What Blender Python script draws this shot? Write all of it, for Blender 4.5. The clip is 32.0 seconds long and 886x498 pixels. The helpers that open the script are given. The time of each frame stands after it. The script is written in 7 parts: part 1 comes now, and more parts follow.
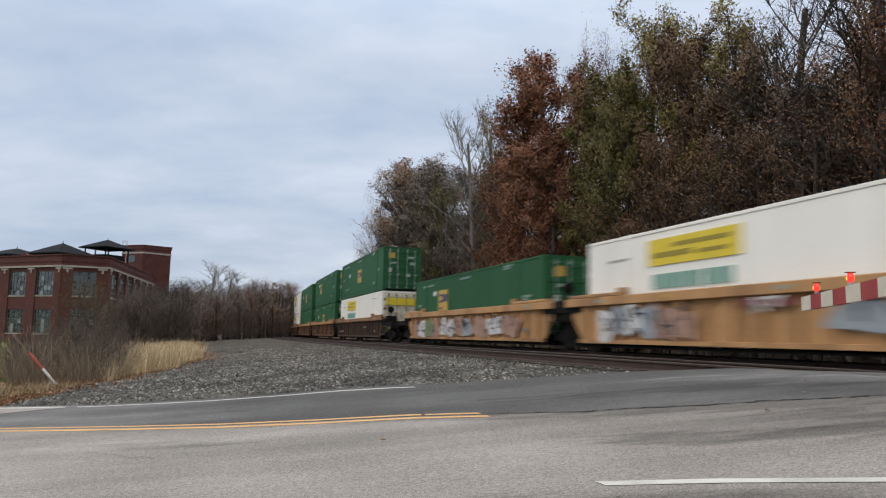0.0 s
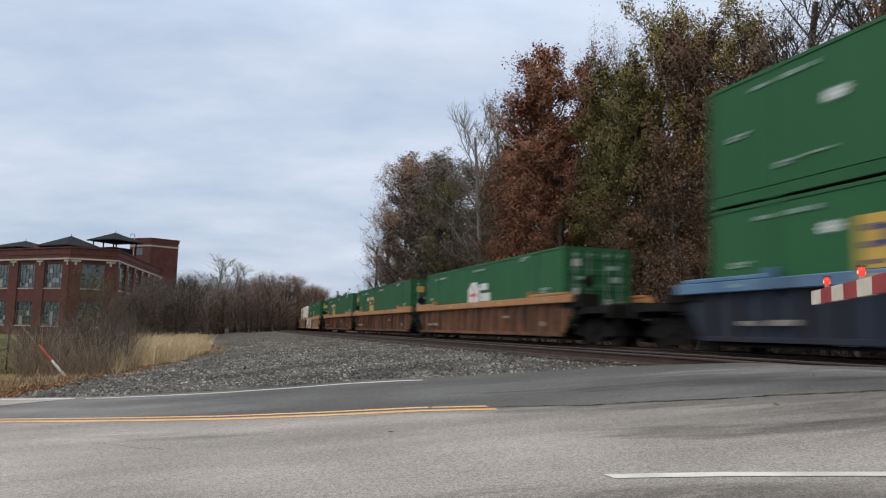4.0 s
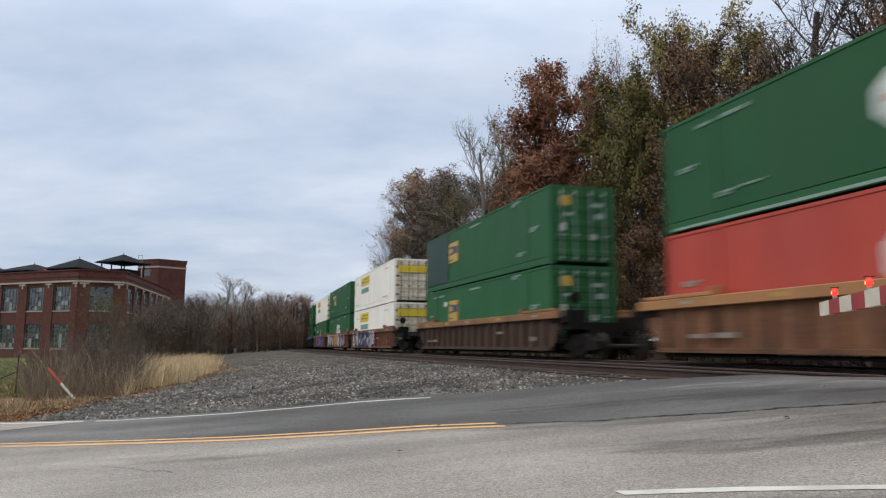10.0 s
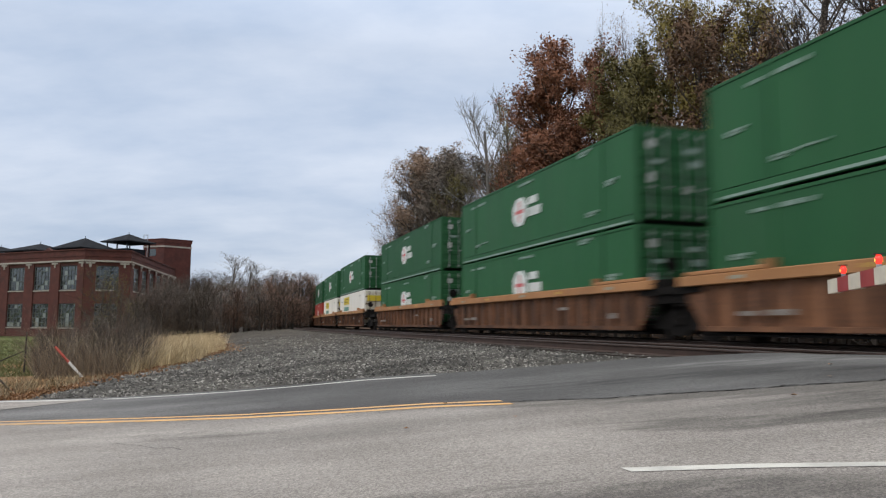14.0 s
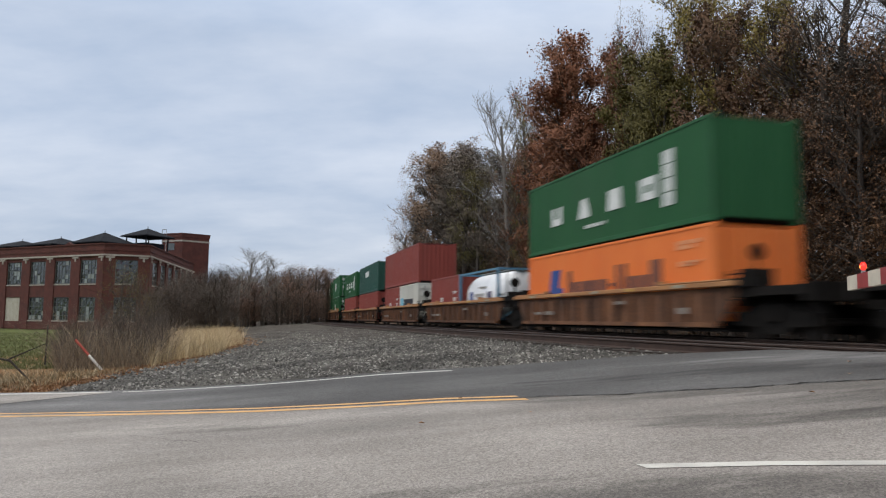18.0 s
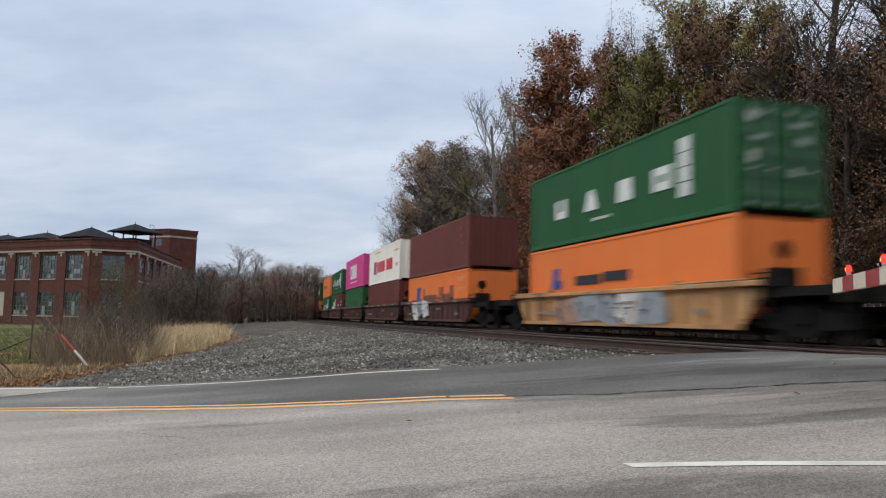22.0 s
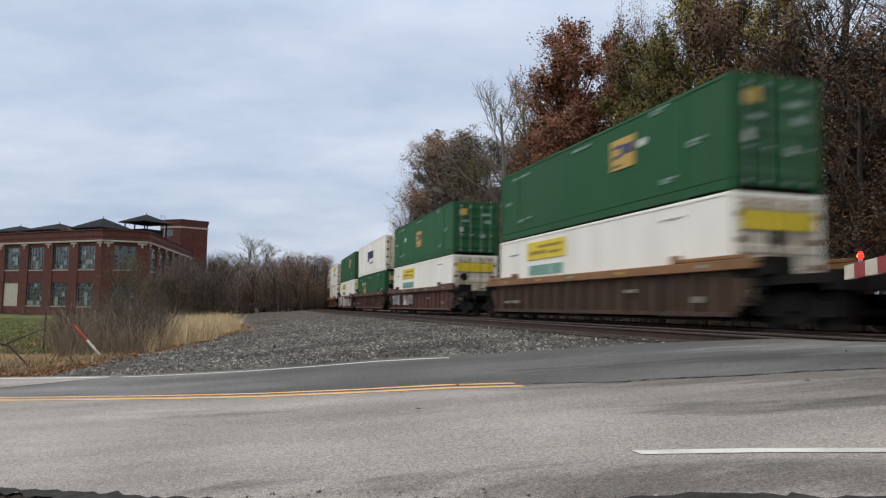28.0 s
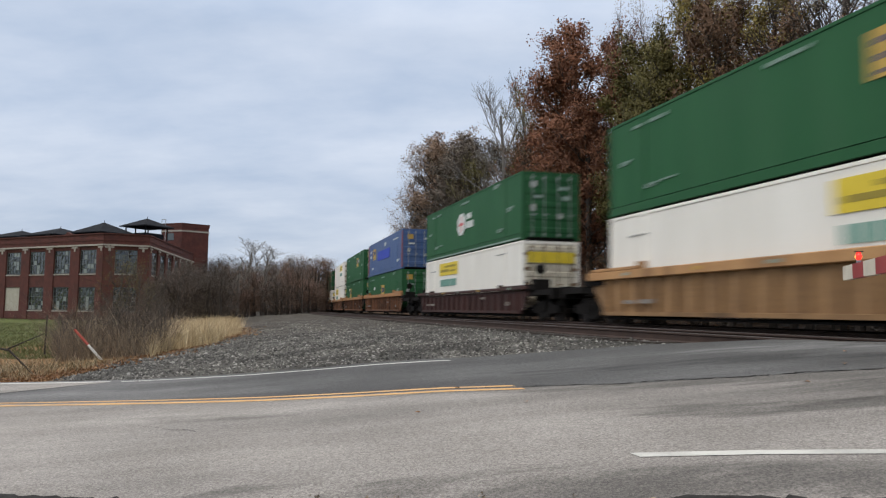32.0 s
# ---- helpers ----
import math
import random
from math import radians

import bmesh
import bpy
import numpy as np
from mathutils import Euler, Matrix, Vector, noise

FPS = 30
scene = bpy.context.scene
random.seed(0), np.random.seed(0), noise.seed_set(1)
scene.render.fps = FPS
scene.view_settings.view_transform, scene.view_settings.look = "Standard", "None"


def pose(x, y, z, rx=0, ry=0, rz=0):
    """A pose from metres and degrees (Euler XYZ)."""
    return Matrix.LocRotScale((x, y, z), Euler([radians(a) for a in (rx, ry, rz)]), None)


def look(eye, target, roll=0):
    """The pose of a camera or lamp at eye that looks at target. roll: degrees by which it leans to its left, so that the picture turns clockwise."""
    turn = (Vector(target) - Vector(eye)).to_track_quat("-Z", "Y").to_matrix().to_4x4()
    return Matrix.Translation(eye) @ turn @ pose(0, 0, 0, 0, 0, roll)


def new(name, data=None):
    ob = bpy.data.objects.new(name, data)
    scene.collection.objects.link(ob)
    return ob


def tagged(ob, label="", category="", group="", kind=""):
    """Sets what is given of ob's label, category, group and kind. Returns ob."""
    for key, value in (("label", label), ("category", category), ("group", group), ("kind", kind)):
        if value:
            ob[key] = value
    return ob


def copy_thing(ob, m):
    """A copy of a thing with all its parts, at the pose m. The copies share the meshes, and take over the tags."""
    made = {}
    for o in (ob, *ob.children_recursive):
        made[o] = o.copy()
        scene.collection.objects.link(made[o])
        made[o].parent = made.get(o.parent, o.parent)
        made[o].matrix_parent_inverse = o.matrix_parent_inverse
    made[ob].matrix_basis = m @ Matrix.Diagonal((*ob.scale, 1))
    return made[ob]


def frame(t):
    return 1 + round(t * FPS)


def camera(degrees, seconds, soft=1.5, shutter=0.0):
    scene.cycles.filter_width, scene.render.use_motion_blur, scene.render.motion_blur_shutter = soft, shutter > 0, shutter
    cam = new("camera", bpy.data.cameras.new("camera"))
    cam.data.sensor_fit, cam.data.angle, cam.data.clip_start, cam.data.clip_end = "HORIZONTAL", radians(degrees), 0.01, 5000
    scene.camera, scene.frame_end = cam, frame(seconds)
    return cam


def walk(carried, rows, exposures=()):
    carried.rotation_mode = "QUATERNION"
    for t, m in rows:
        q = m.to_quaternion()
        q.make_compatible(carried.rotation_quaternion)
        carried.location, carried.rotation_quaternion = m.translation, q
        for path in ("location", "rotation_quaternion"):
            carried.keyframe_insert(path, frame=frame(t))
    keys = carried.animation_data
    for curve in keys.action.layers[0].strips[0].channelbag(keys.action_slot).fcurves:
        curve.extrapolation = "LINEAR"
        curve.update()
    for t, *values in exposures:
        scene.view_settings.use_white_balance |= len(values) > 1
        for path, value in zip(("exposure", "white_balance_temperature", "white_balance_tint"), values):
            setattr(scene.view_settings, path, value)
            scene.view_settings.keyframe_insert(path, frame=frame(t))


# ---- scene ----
# The rail heads lie at z = 0; the camera stays at one spot beside the road.
EYE = (0.0, 0.0, 0.35)
cam = camera(61.44, 32.0, soft=1.2, shutter=0.7)
TURNS = [  # seconds, degrees up, degrees to the left, lean, sway in metres
    (0, 6.75, -0.97, 1.18, 0.006, -0.009, 0.004), (0.5, 6.70, -0.95, 1.22, 0.006, -0.008, 0.002), (1, 6.59, -0.89, 1.03, 0.006, -0.004, 0.003),
    (1.5, 6.61, -0.80, 1.00, -0.001, -0.005, 0.001), (2, 6.80, -0.67, 1.25, -0.008, -0.009, 0.001), (2.5, 6.89, -0.45, 1.62, -0.010, -0.012, 0.001),
    (3, 6.52, -0.34, 1.64, -0.008, -0.004, -0.005), (3.5, 6.25, -0.35, 1.53, -0.010, -0.002, -0.007), (5.5, 6.72, -0.78, 1.15, -0.006, -0.001, -0.007),
    (6, 6.97, -0.42, 0.97, -0.006, -0.004, 0.001), (6.5, 7.20, -0.36, 0.86, -0.006, -0.011, 0.005), (7, 7.32, -0.22, 0.67, -0.008, -0.011, 0.001),
    (7.5, 7.42, -0.08, 0.55, -0.001, -0.012, 0.002), (8, 7.74, 0.01, 0.61, -0.016, 0.002, -0.003), (8.5, 7.75, 0.01, 0.58, -0.019, 0.009, -0.005),
    (9, 7.61, 0.02, 0.62, -0.012, -0.008, 0.002), (9.5, 7.56, 0.02, 0.51, -0.012, 0.010, -0.003), (10, 7.50, 0.07, 0.48, 0.001, -0.011, 0.004),
    (10.5, 7.39, 0.19, 0.36, 0.008, -0.012, 0.004), (11, 7.18, 0.21, 0.24, 0.007, -0.002, 0.005), (11.5, 6.97, 0.12, 0.26, 0.012, -0.008, 0.008),
    (12, 6.55, 0.04, 0.22, 0.002, -0.001, 0.007), (12.5, 6.09, -0.04, 0.20, -0.008, -0.005, 0.004), (13, 5.91, 0.03, 0.12, 0.005, -0.005, 0.008),
    (13.5, 5.89, 0.15, 0.22, -0.001, -0.005, 0.007), (14, 5.88, 0.41, 0.41, -0.014, 0.009, -0.000), (14.5, 5.80, 0.62, 0.42, 0.006, 0.004, 0.007),
    (16.5, 5.37, 1.70, -0.08, 0.020, 0.002, 0.003), (17, 5.36, 1.88, 0.04, 0.015, 0.001, 0.006), (17.5, 5.41, 1.80, 0.40, 0.011, -0.002, 0.006),
    (18, 5.49, 1.66, 0.67, -0.007, 0.006, 0.001), (18.5, 5.61, 1.46, 0.80, -0.002, 0.005, 0.000), (19, 5.60, 1.45, 0.78, -0.001, -0.000, 0.003),
    (19.5, 5.48, 1.52, 0.80, 0.001, 0.004, 0.001), (20, 5.38, 1.52, 0.61, 0.000, -0.001, 0.003), (20.5, 5.34, 1.46, 0.63, 0.002, 0.003, 0.000),
    (21, 5.36, 1.29, 0.81, 0.005, -0.001, 0.003), (21.5, 5.51, 1.05, 1.02, 0.000, 0.003, 0.002), (22, 5.43, 0.80, 1.26, -0.013, -0.001, -0.006),
    (22.5, 5.30, 0.64, 1.32, -0.008, 0.004, -0.006), (23, 5.27, 0.73, 1.09, -0.004, 0.001, -0.005), (23.5, 5.00, 0.89, 0.89, 0.008, 0.003, 0.000),
    (24, 4.93, 1.03, 0.91, 0.007, 0.006, -0.003), (24.5, 5.04, 1.10, 1.01, 0.004, 0.005, -0.008), (25, 5.38, 0.97, 0.73, 0.008, -0.011, -0.014),
    (25.5, 5.62, 0.91, 0.56, 0.018, 0.006, -0.005), (27.5, 4.56, 1.64, 0.79, 0.010, 0.002, -0.005), (28, 4.58, 1.55, 1.04, -0.000, 0.007, -0.012),
    (28.5, 4.54, 1.47, 1.09, -0.010, 0.007, -0.016), (29, 4.71, 1.45, 1.20, -0.001, 0.004, -0.012), (29.5, 4.85, 1.54, 1.20, 0.000, 0.005, -0.012),
    (30, 4.88, 1.55, 1.10, 0.009, 0.004, -0.006), (30.5, 4.83, 1.73, 0.89, 0.017, 0.003, -0.009), (31, 4.71, 1.72, 0.76, 0.024, 0.011, -0.009),
    (31.5, 4.65, 1.70, 0.62, 0.030, 0.009, -0.010), (32, 4.73, 1.63, 0.68, 0.023, 0.003, -0.001)]


def held(up, left, lean, *sway):
    a, b = radians(up), radians(left)
    way = Vector((-math.sin(b) * math.cos(a), math.cos(b) * math.cos(a), math.sin(a)))
    eye = Vector(EYE) + Vector(sway)
    return look(eye, eye + way * 10, lean)


walk(cam, [(t, held(*turn)) for t, *turn in TURNS], [(0, -0.03), (2, 0.04), (5.5, 0.04), (6, 0.05), (7, -0.18), (8, -0.12), (9, -0.2), (10, 0.03), (11, -0.05), (12, -0.1), (13, -0.02), (14, 0.04), (17, 0.03), (18, -0.03), (22.5, 0.0), (24, -0.07), (25.5, -0.05), (28, 0.0), (29, -0.08), (32, 0.0)])

# ---- light: an overcast late-autumn day ----
scene.view_settings.exposure = 0.0
SUN_UP, SUN_TURN = 48.0, 250.0


def sky():
    w = bpy.data.worlds.new("overcast_sky")
    scene.world = w
    w.use_nodes = True
    nt = w.node_tree
    N, L = nt.nodes, nt.links
    bg = N["Background"]
    tc = N.new("ShaderNodeTexCoord")
    nish = N.new("ShaderNodeTexSky")
    nish.sky_type, nish.sun_disc = "NISHITA", False
    nish.sun_elevation, nish.sun_rotation = radians(SUN_UP), radians(SUN_TURN)
    sep = N.new("ShaderNodeSeparateXYZ")
    L.new(tc.outputs["Generated"], sep.inputs[0])
    up = N.new("ShaderNodeMath"); up.operation = "MAXIMUM"; up.inputs[1].default_value = 0.0
    L.new(sep.outputs["Z"], up.inputs[0])
    den = N.new("ShaderNodeMath"); den.operation = "ADD"; den.inputs[1].default_value = 0.22
    L.new(up.outputs[0], den.inputs[0])
    flat = N.new("ShaderNodeVectorMath"); flat.operation = "DIVIDE"
    L.new(tc.outputs["Generated"], flat.inputs[0])
    comb = N.new("ShaderNodeCombineXYZ")
    for i in range(3):
        L.new(den.outputs[0], comb.inputs[i])
    L.new(comb.outputs[0], flat.inputs[1])
    mp = N.new("ShaderNodeMapping")
    mp.inputs["Scale"].default_value = (0.85, 1.3, 0.0)
    L.new(flat.outputs[0], mp.inputs["Vector"])
    n1 = N.new("ShaderNodeTexNoise")
    n1.inputs["Scale"].default_value, n1.inputs["Detail"].default_value, n1.inputs["Roughness"].default_value = 2.3, 6.0, 0.56
    L.new(mp.outputs[0], n1.inputs["Vector"])
    n2 = N.new("ShaderNodeTexNoise")
    n2.inputs["Scale"].default_value, n2.inputs["Detail"].default_value = 0.45, 2.0
    L.new(mp.outputs[0], n2.inputs["Vector"])
    add = N.new("ShaderNodeMath"); add.operation = "ADD"
    L.new(n1.outputs["Fac"], add.inputs[0]); L.new(n2.outputs["Fac"], add.inputs[1])
    ramp = N.new("ShaderNodeValToRGB")
    e = ramp.color_ramp.elements
    e[0].position, e[0].color = 0.355, (0.475, 0.58, 0.755, 1)
    e[1].position, e[1].color = 0.645, (0.775, 0.84, 0.96, 1)
    half = N.new("ShaderNodeMath"); half.operation = "MULTIPLY"; half.inputs[1].default_value = 0.5
    L.new(add.outputs[0], half.inputs[0]); L.new(half.outputs[0], ramp.inputs[0])
    # brighter towards the zenith, as an overcast sky is
    zen = N.new("ShaderNodeMapRange")
    zen.inputs["From Min"].default_value, zen.inputs["From Max"].default_value = 0.35, 0.95
    zen.inputs["To Min"].default_value, zen.inputs["To Max"].default_value = 1.0, 2.3
    L.new(up.outputs[0], zen.inputs["Value"])
    mul = N.new("ShaderNodeVectorMath"); mul.operation = "SCALE"
    haze = N.new("ShaderNodeMapRange")
    haze.inputs["From Min"].default_value, haze.inputs["From Max"].default_value = 0.0, 0.22
    haze.inputs["To Min"].default_value, haze.inputs["To Max"].default_value = 0.86, 1.0
    L.new(up.outputs[0], haze.inputs["Value"])
    lift = N.new("ShaderNodeMath"); lift.operation = "MULTIPLY"
    L.new(zen.outputs[0], lift.inputs[0]); L.new(haze.outputs[0], lift.inputs[1])
    L.new(ramp.outputs["Color"], mul.inputs[0]); L.new(lift.outputs[0], mul.inputs["Scale"])
    # and whiter there
    pale = N.new("ShaderNodeMapRange")
    pale.inputs["From Min"].default_value, pale.inputs["From Max"].default_value = 0.42, 0.75
    L.new(up.outputs[0], pale.inputs["Value"])
    white = N.new("ShaderNodeMixRGB"); white.inputs[2].default_value = (1.62, 1.60, 1.56, 1)
    L.new(pale.outputs[0], white.inputs[0]); L.new(mul.outputs[0], white.inputs[1])
    blue = N.new("ShaderNodeVectorMath"); blue.operation = "SCALE"; blue.inputs["Scale"].default_value = 0.1
    L.new(nish.outputs[0], blue.inputs[0])
    mix = N.new("ShaderNodeMixRGB"); mix.inputs[0].default_value = 0.9
    L.new(blue.outputs[0], mix.inputs[1]); L.new(white.outputs[0], mix.inputs[2])
    L.new(mix.outputs[0], bg.inputs["Color"])
    bg.inputs["Strength"].default_value = 1.0


sky()
sun_data = bpy.data.lights.new("sun", "SUN")
sun_data.energy, sun_data.angle, sun_data.color = 0.9, radians(40), (1.0, 0.97, 0.94)
sun = new("sun", sun_data)
_a, _b = radians(SUN_UP), radians(SUN_TURN)
sun.matrix_world = look((0, 0, 60), Vector((0, 0, 60)) - Vector((math.sin(_b) * math.cos(_a), math.cos(_b) * math.cos(_a), math.sin(_a))) * 10)


# ---- materials ----
def surf(name, c1, c2, scale=3.0, rough=0.7, bump=0.2, metal=0.0, fine=40.0, streak=None, dirt=None, dirt_amt=0.0, bump_scale=None, rnd=0.0, spec=0.35):
    """A surface in two colours mixed at two scales, with fine relief, streaks and dirt; rnd varies it from object to object."""
    m = bpy.data.materials.new(name)
    m.use_nodes = True
    nt = m.node_tree
    N, L = nt.nodes, nt.links
    b = N["Principled BSDF"]
    b.inputs["Metallic"].default_value = metal
    b.inputs["Specular IOR Level"].default_value = spec
    tc = N.new("ShaderNodeTexCoord")
    oi = N.new("ShaderNodeObjectInfo")
    off = N.new("ShaderNodeVectorMath"); off.operation = "ADD"
    sc = N.new("ShaderNodeMath"); sc.operation = "MULTIPLY"; sc.inputs[1].default_value = 57.0
    L.new(oi.outputs["Random"], sc.inputs[0])
    L.new(tc.outputs["Object"], off.inputs[0]); L.new(sc.outputs[0], off.inputs[1])
    src = off.outputs[0]
    if streak:
        mp = N.new("ShaderNodeMapping"); mp.inputs["Scale"].default_value = streak
        L.new(off.outputs[0], mp.inputs["Vector"]); src = mp.outputs[0]
    big = N.new("ShaderNodeTexNoise"); big.inputs["Scale"].default_value = scale; big.inputs["Detail"].default_value = 6.0
    L.new(src, big.inputs["Vector"])
    small = N.new("ShaderNodeTexNoise"); small.inputs["Scale"].default_value = fine; small.inputs["Detail"].default_value = 3.0
    L.new(off.outputs[0], small.inputs["Vector"])
    av = N.new("ShaderNodeMath"); av.operation = "MULTIPLY_ADD"; av.inputs[1].default_value = 0.6
    sm = N.new("ShaderNodeMath"); sm.operation = "MULTIPLY"; sm.inputs[1].default_value = 0.4
    L.new(small.outputs["Fac"], sm.inputs[0]); L.new(big.outputs["Fac"], av.inputs[0]); L.new(sm.outputs[0], av.inputs[2])
    rg = N.new("ShaderNodeMapRange"); rg.inputs["From Min"].default_value, rg.inputs["From Max"].default_value = 0.34, 0.66
    L.new(av.outputs[0], rg.inputs["Value"])
    mix = N.new("ShaderNodeMixRGB")
    mix.inputs[1].default_value, mix.inputs[2].default_value = (*c1, 1), (*c2, 1)
    L.new(rg.outputs[0], mix.inputs[0])
    col = mix.outputs[0]
    if dirt:
        dn = N.new("ShaderNodeTexNoise"); dn.inputs["Scale"].default_value = scale * 0.37; dn.inputs["Detail"].default_value = 8.0
        dn.inputs["Roughness"].default_value = 0.65
        L.new(src, dn.inputs["Vector"])
        dr = N.new("ShaderNodeMapRange"); dr.inputs["From Min"].default_value, dr.inputs["From Max"].default_value = 0.5, 0.72
        dr.inputs["To Max"].default_value = dirt_amt
        L.new(dn.outputs["Fac"], dr.inputs["Value"])
        dm = N.new("ShaderNodeMixRGB"); dm.inputs[2].default_value = (*dirt, 1)
        L.new(dr.outputs[0], dm.inputs[0]); L.new(col, dm.inputs[1]); col = dm.outputs[0]
    if rnd:
        hs = N.new("ShaderNodeHueSaturation")
        rr = N.new("ShaderNodeMapRange"); rr.inputs["To Min"].default_value, rr.inputs["To Max"].default_value = 1 - rnd, 1 + rnd
        L.new(oi.outputs["Random"], rr.inputs["Value"]); L.new(rr.outputs[0], hs.inputs["Value"])
        L.new(col, hs.inputs["Color"]); col = hs.outputs[0]
    L.new(col, b.inputs["Base Color"])
    rr2 = N.new("ShaderNodeMapRange"); rr2.inputs["To Min"].default_value, rr2.inputs["To Max"].default_value = max(0, rough - 0.12), min(1, rough + 0.12)
    L.new(small.outputs["Fac"], rr2.inputs["Value"]); L.new(rr2.outputs[0], b.inputs["Roughness"])
    if bump:
        bp = N.new("ShaderNodeBump"); bp.inputs["Strength"].default_value = bump; bp.inputs["Distance"].default_value = 0.02
        src2 = small.outputs["Fac"]
        if bump_scale:
            bn = N.new("ShaderNodeTexNoise"); bn.inputs["Scale"].default_value = bump_scale; bn.inputs["Detail"].default_value = 4.0
            L.new(off.outputs[0], bn.inputs["Vector"]); src2 = bn.outputs["Fac"]
        L.new(src2, bp.inputs["Height"]); L.new(bp.outputs[0], b.inputs["Normal"])
    return m


def leafy(name, c1, c2, c3):
    """Leaves: three colours spread island by island, a little light passing through."""
    m = bpy.data.materials.new(name)
    m.use_nodes = True
    N, L = m.node_tree.nodes, m.node_tree.links
    b = N["Principled BSDF"]
    g = N.new("ShaderNodeNewGeometry")
    r = N.new("ShaderNodeValToRGB")
    e = r.color_ramp.elements
    e[0].color, e[1].color = (*c1, 1), (*c3, 1)
    k = e.new(0.55); k.color = (*c2, 1)
    L.new(g.outputs["Random Per Island"], r.inputs[0])
    oi = N.new("ShaderNodeObjectInfo")
    hs = N.new("ShaderNodeHueSaturation")
    rr = N.new("ShaderNodeMapRange"); rr.inputs["To Min"].default_value, rr.inputs["To Max"].default_value = 0.8, 1.2
    L.new(oi.outputs["Random"], rr.inputs["Value"]); L.new(rr.outputs[0], hs.inputs["Value"])
    L.new(r.outputs[0], hs.inputs["Color"])
    L.new(hs.outputs[0], b.inputs["Base Color"])
    b.inputs["Roughness"].default_value = 0.6
    b.inputs["Specular IOR Level"].default_value = 0.25
    b.inputs["Subsurface Weight"].default_value = 0.0
    return m


def plain(name, c, rough=0.6, metal=0.0):
    return surf(name, tuple(v * 0.9 for v in c), tuple(min(1, v * 1.08) for v in c), 4.0, rough, 0.05, metal)


M_GREEN = surf("green_container_paint", (0.016, 0.084, 0.030), (0.025, 0.106, 0.040), 1.1, 0.6, 0.05, 0, 25, (1, 1, 0.25), (0.045, 0.096, 0.05), 0.4, rnd=0.11, spec=0.2)
M_GREENDK = surf("dark_green_container_paint", (0.008, 0.034, 0.024), (0.014, 0.046, 0.034), 1.1, 0.55, 0.05, 0, 25, (1, 1, 0.25), (0.06, 0.08, 0.07), 0.3)
M_TEALP = surf("teal_green_container_paint", (0.013, 0.062, 0.045), (0.02, 0.082, 0.06), 1.1, 0.55, 0.05, 0, 25, (1, 1, 0.25), (0.05, 0.08, 0.07), 0.3)
M_WHITE = surf("white_container_paint", (0.79, 0.75, 0.665), (0.90, 0.865, 0.785), 1.3, 0.5, 0.04, 0, 25, (1, 1, 0.2), (0.5, 0.44, 0.36), 0.25, rnd=0.07)
M_DIRTYDOOR = surf("soiled_white_door_paint", (0.50, 0.44, 0.33), (0.74, 0.69, 0.57), 5.5, 0.6, 0.05, 0, 14, (1, 1, 0.6), (0.20, 0.125, 0.065), 0.85)
M_RED = surf("red_container_paint", (0.38, 0.045, 0.03), (0.47, 0.065, 0.04), 1.2, 0.55, 0.05, 0, 25, (1, 1, 0.3), (0.3, 0.09, 0.07), 0.35)
M_BLUE = surf("blue_container_paint", (0.045, 0.09, 0.22), (0.068, 0.125, 0.275), 1.2, 0.5, 0.05, 0, 25, (1, 1, 0.3), (0.13, 0.16, 0.22), 0.4)
M_BROWN = surf("brown_container_paint", (0.115, 0.025, 0.02), (0.155, 0.037, 0.028), 1.2, 0.6, 0.05, 0, 25, (1, 1, 0.3), (0.14, 0.055, 0.045), 0.45, rnd=0.15)
M_RUST = surf("red_brown_container_paint", (0.21, 0.04, 0.03), (0.27, 0.057, 0.042), 1.2, 0.6, 0.05, 0, 25, (1, 1, 0.3), (0.2, 0.085, 0.065), 0.45)
M_ORANGE = surf("orange_container_paint", (0.72, 0.165, 0.03), (0.80, 0.215, 0.045), 1.2, 0.55, 0.05, 0, 25, (1, 1, 0.3), (0.5, 0.17, 0.06), 0.35)
M_PINK = surf("magenta_container_paint", (0.58, 0.045, 0.23), (0.68, 0.065, 0.29), 1.2, 0.5, 0.05, 0, 25, (1, 1, 0.3), (0.5, 0.1, 0.25), 0.3)
M_GREY = surf("pale_grey_container_paint", (0.47, 0.47, 0.42), (0.60, 0.59, 0.53), 1.2, 0.55, 0.05, 0, 25, (1, 1, 0.3), (0.3, 0.26, 0.22), 0.4)
M_OCHRE = surf("dull_ochre_well_car_paint", (0.18, 0.10, 0.045), (0.36, 0.205, 0.09), 1.3, 0.7, 0.1, 0, 12, (1, 1.4, 0.5), (0.08, 0.045, 0.025), 0.9)
M_TANW = surf("tan_well_car_paint", (0.36, 0.18, 0.07), (0.53, 0.30, 0.13), 1.3, 0.6, 0.1, 0, 12, (1, 1.6, 0.3), (0.10, 0.05, 0.028), 0.9)
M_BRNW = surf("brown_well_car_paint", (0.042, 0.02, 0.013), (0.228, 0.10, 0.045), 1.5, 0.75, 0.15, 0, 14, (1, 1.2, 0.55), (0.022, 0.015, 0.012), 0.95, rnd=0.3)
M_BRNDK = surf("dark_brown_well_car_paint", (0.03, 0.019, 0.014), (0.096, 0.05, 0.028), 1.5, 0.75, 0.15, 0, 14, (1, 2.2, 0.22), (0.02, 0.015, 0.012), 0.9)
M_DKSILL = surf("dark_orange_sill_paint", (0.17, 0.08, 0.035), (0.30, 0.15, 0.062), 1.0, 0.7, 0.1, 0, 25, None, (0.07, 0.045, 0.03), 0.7)
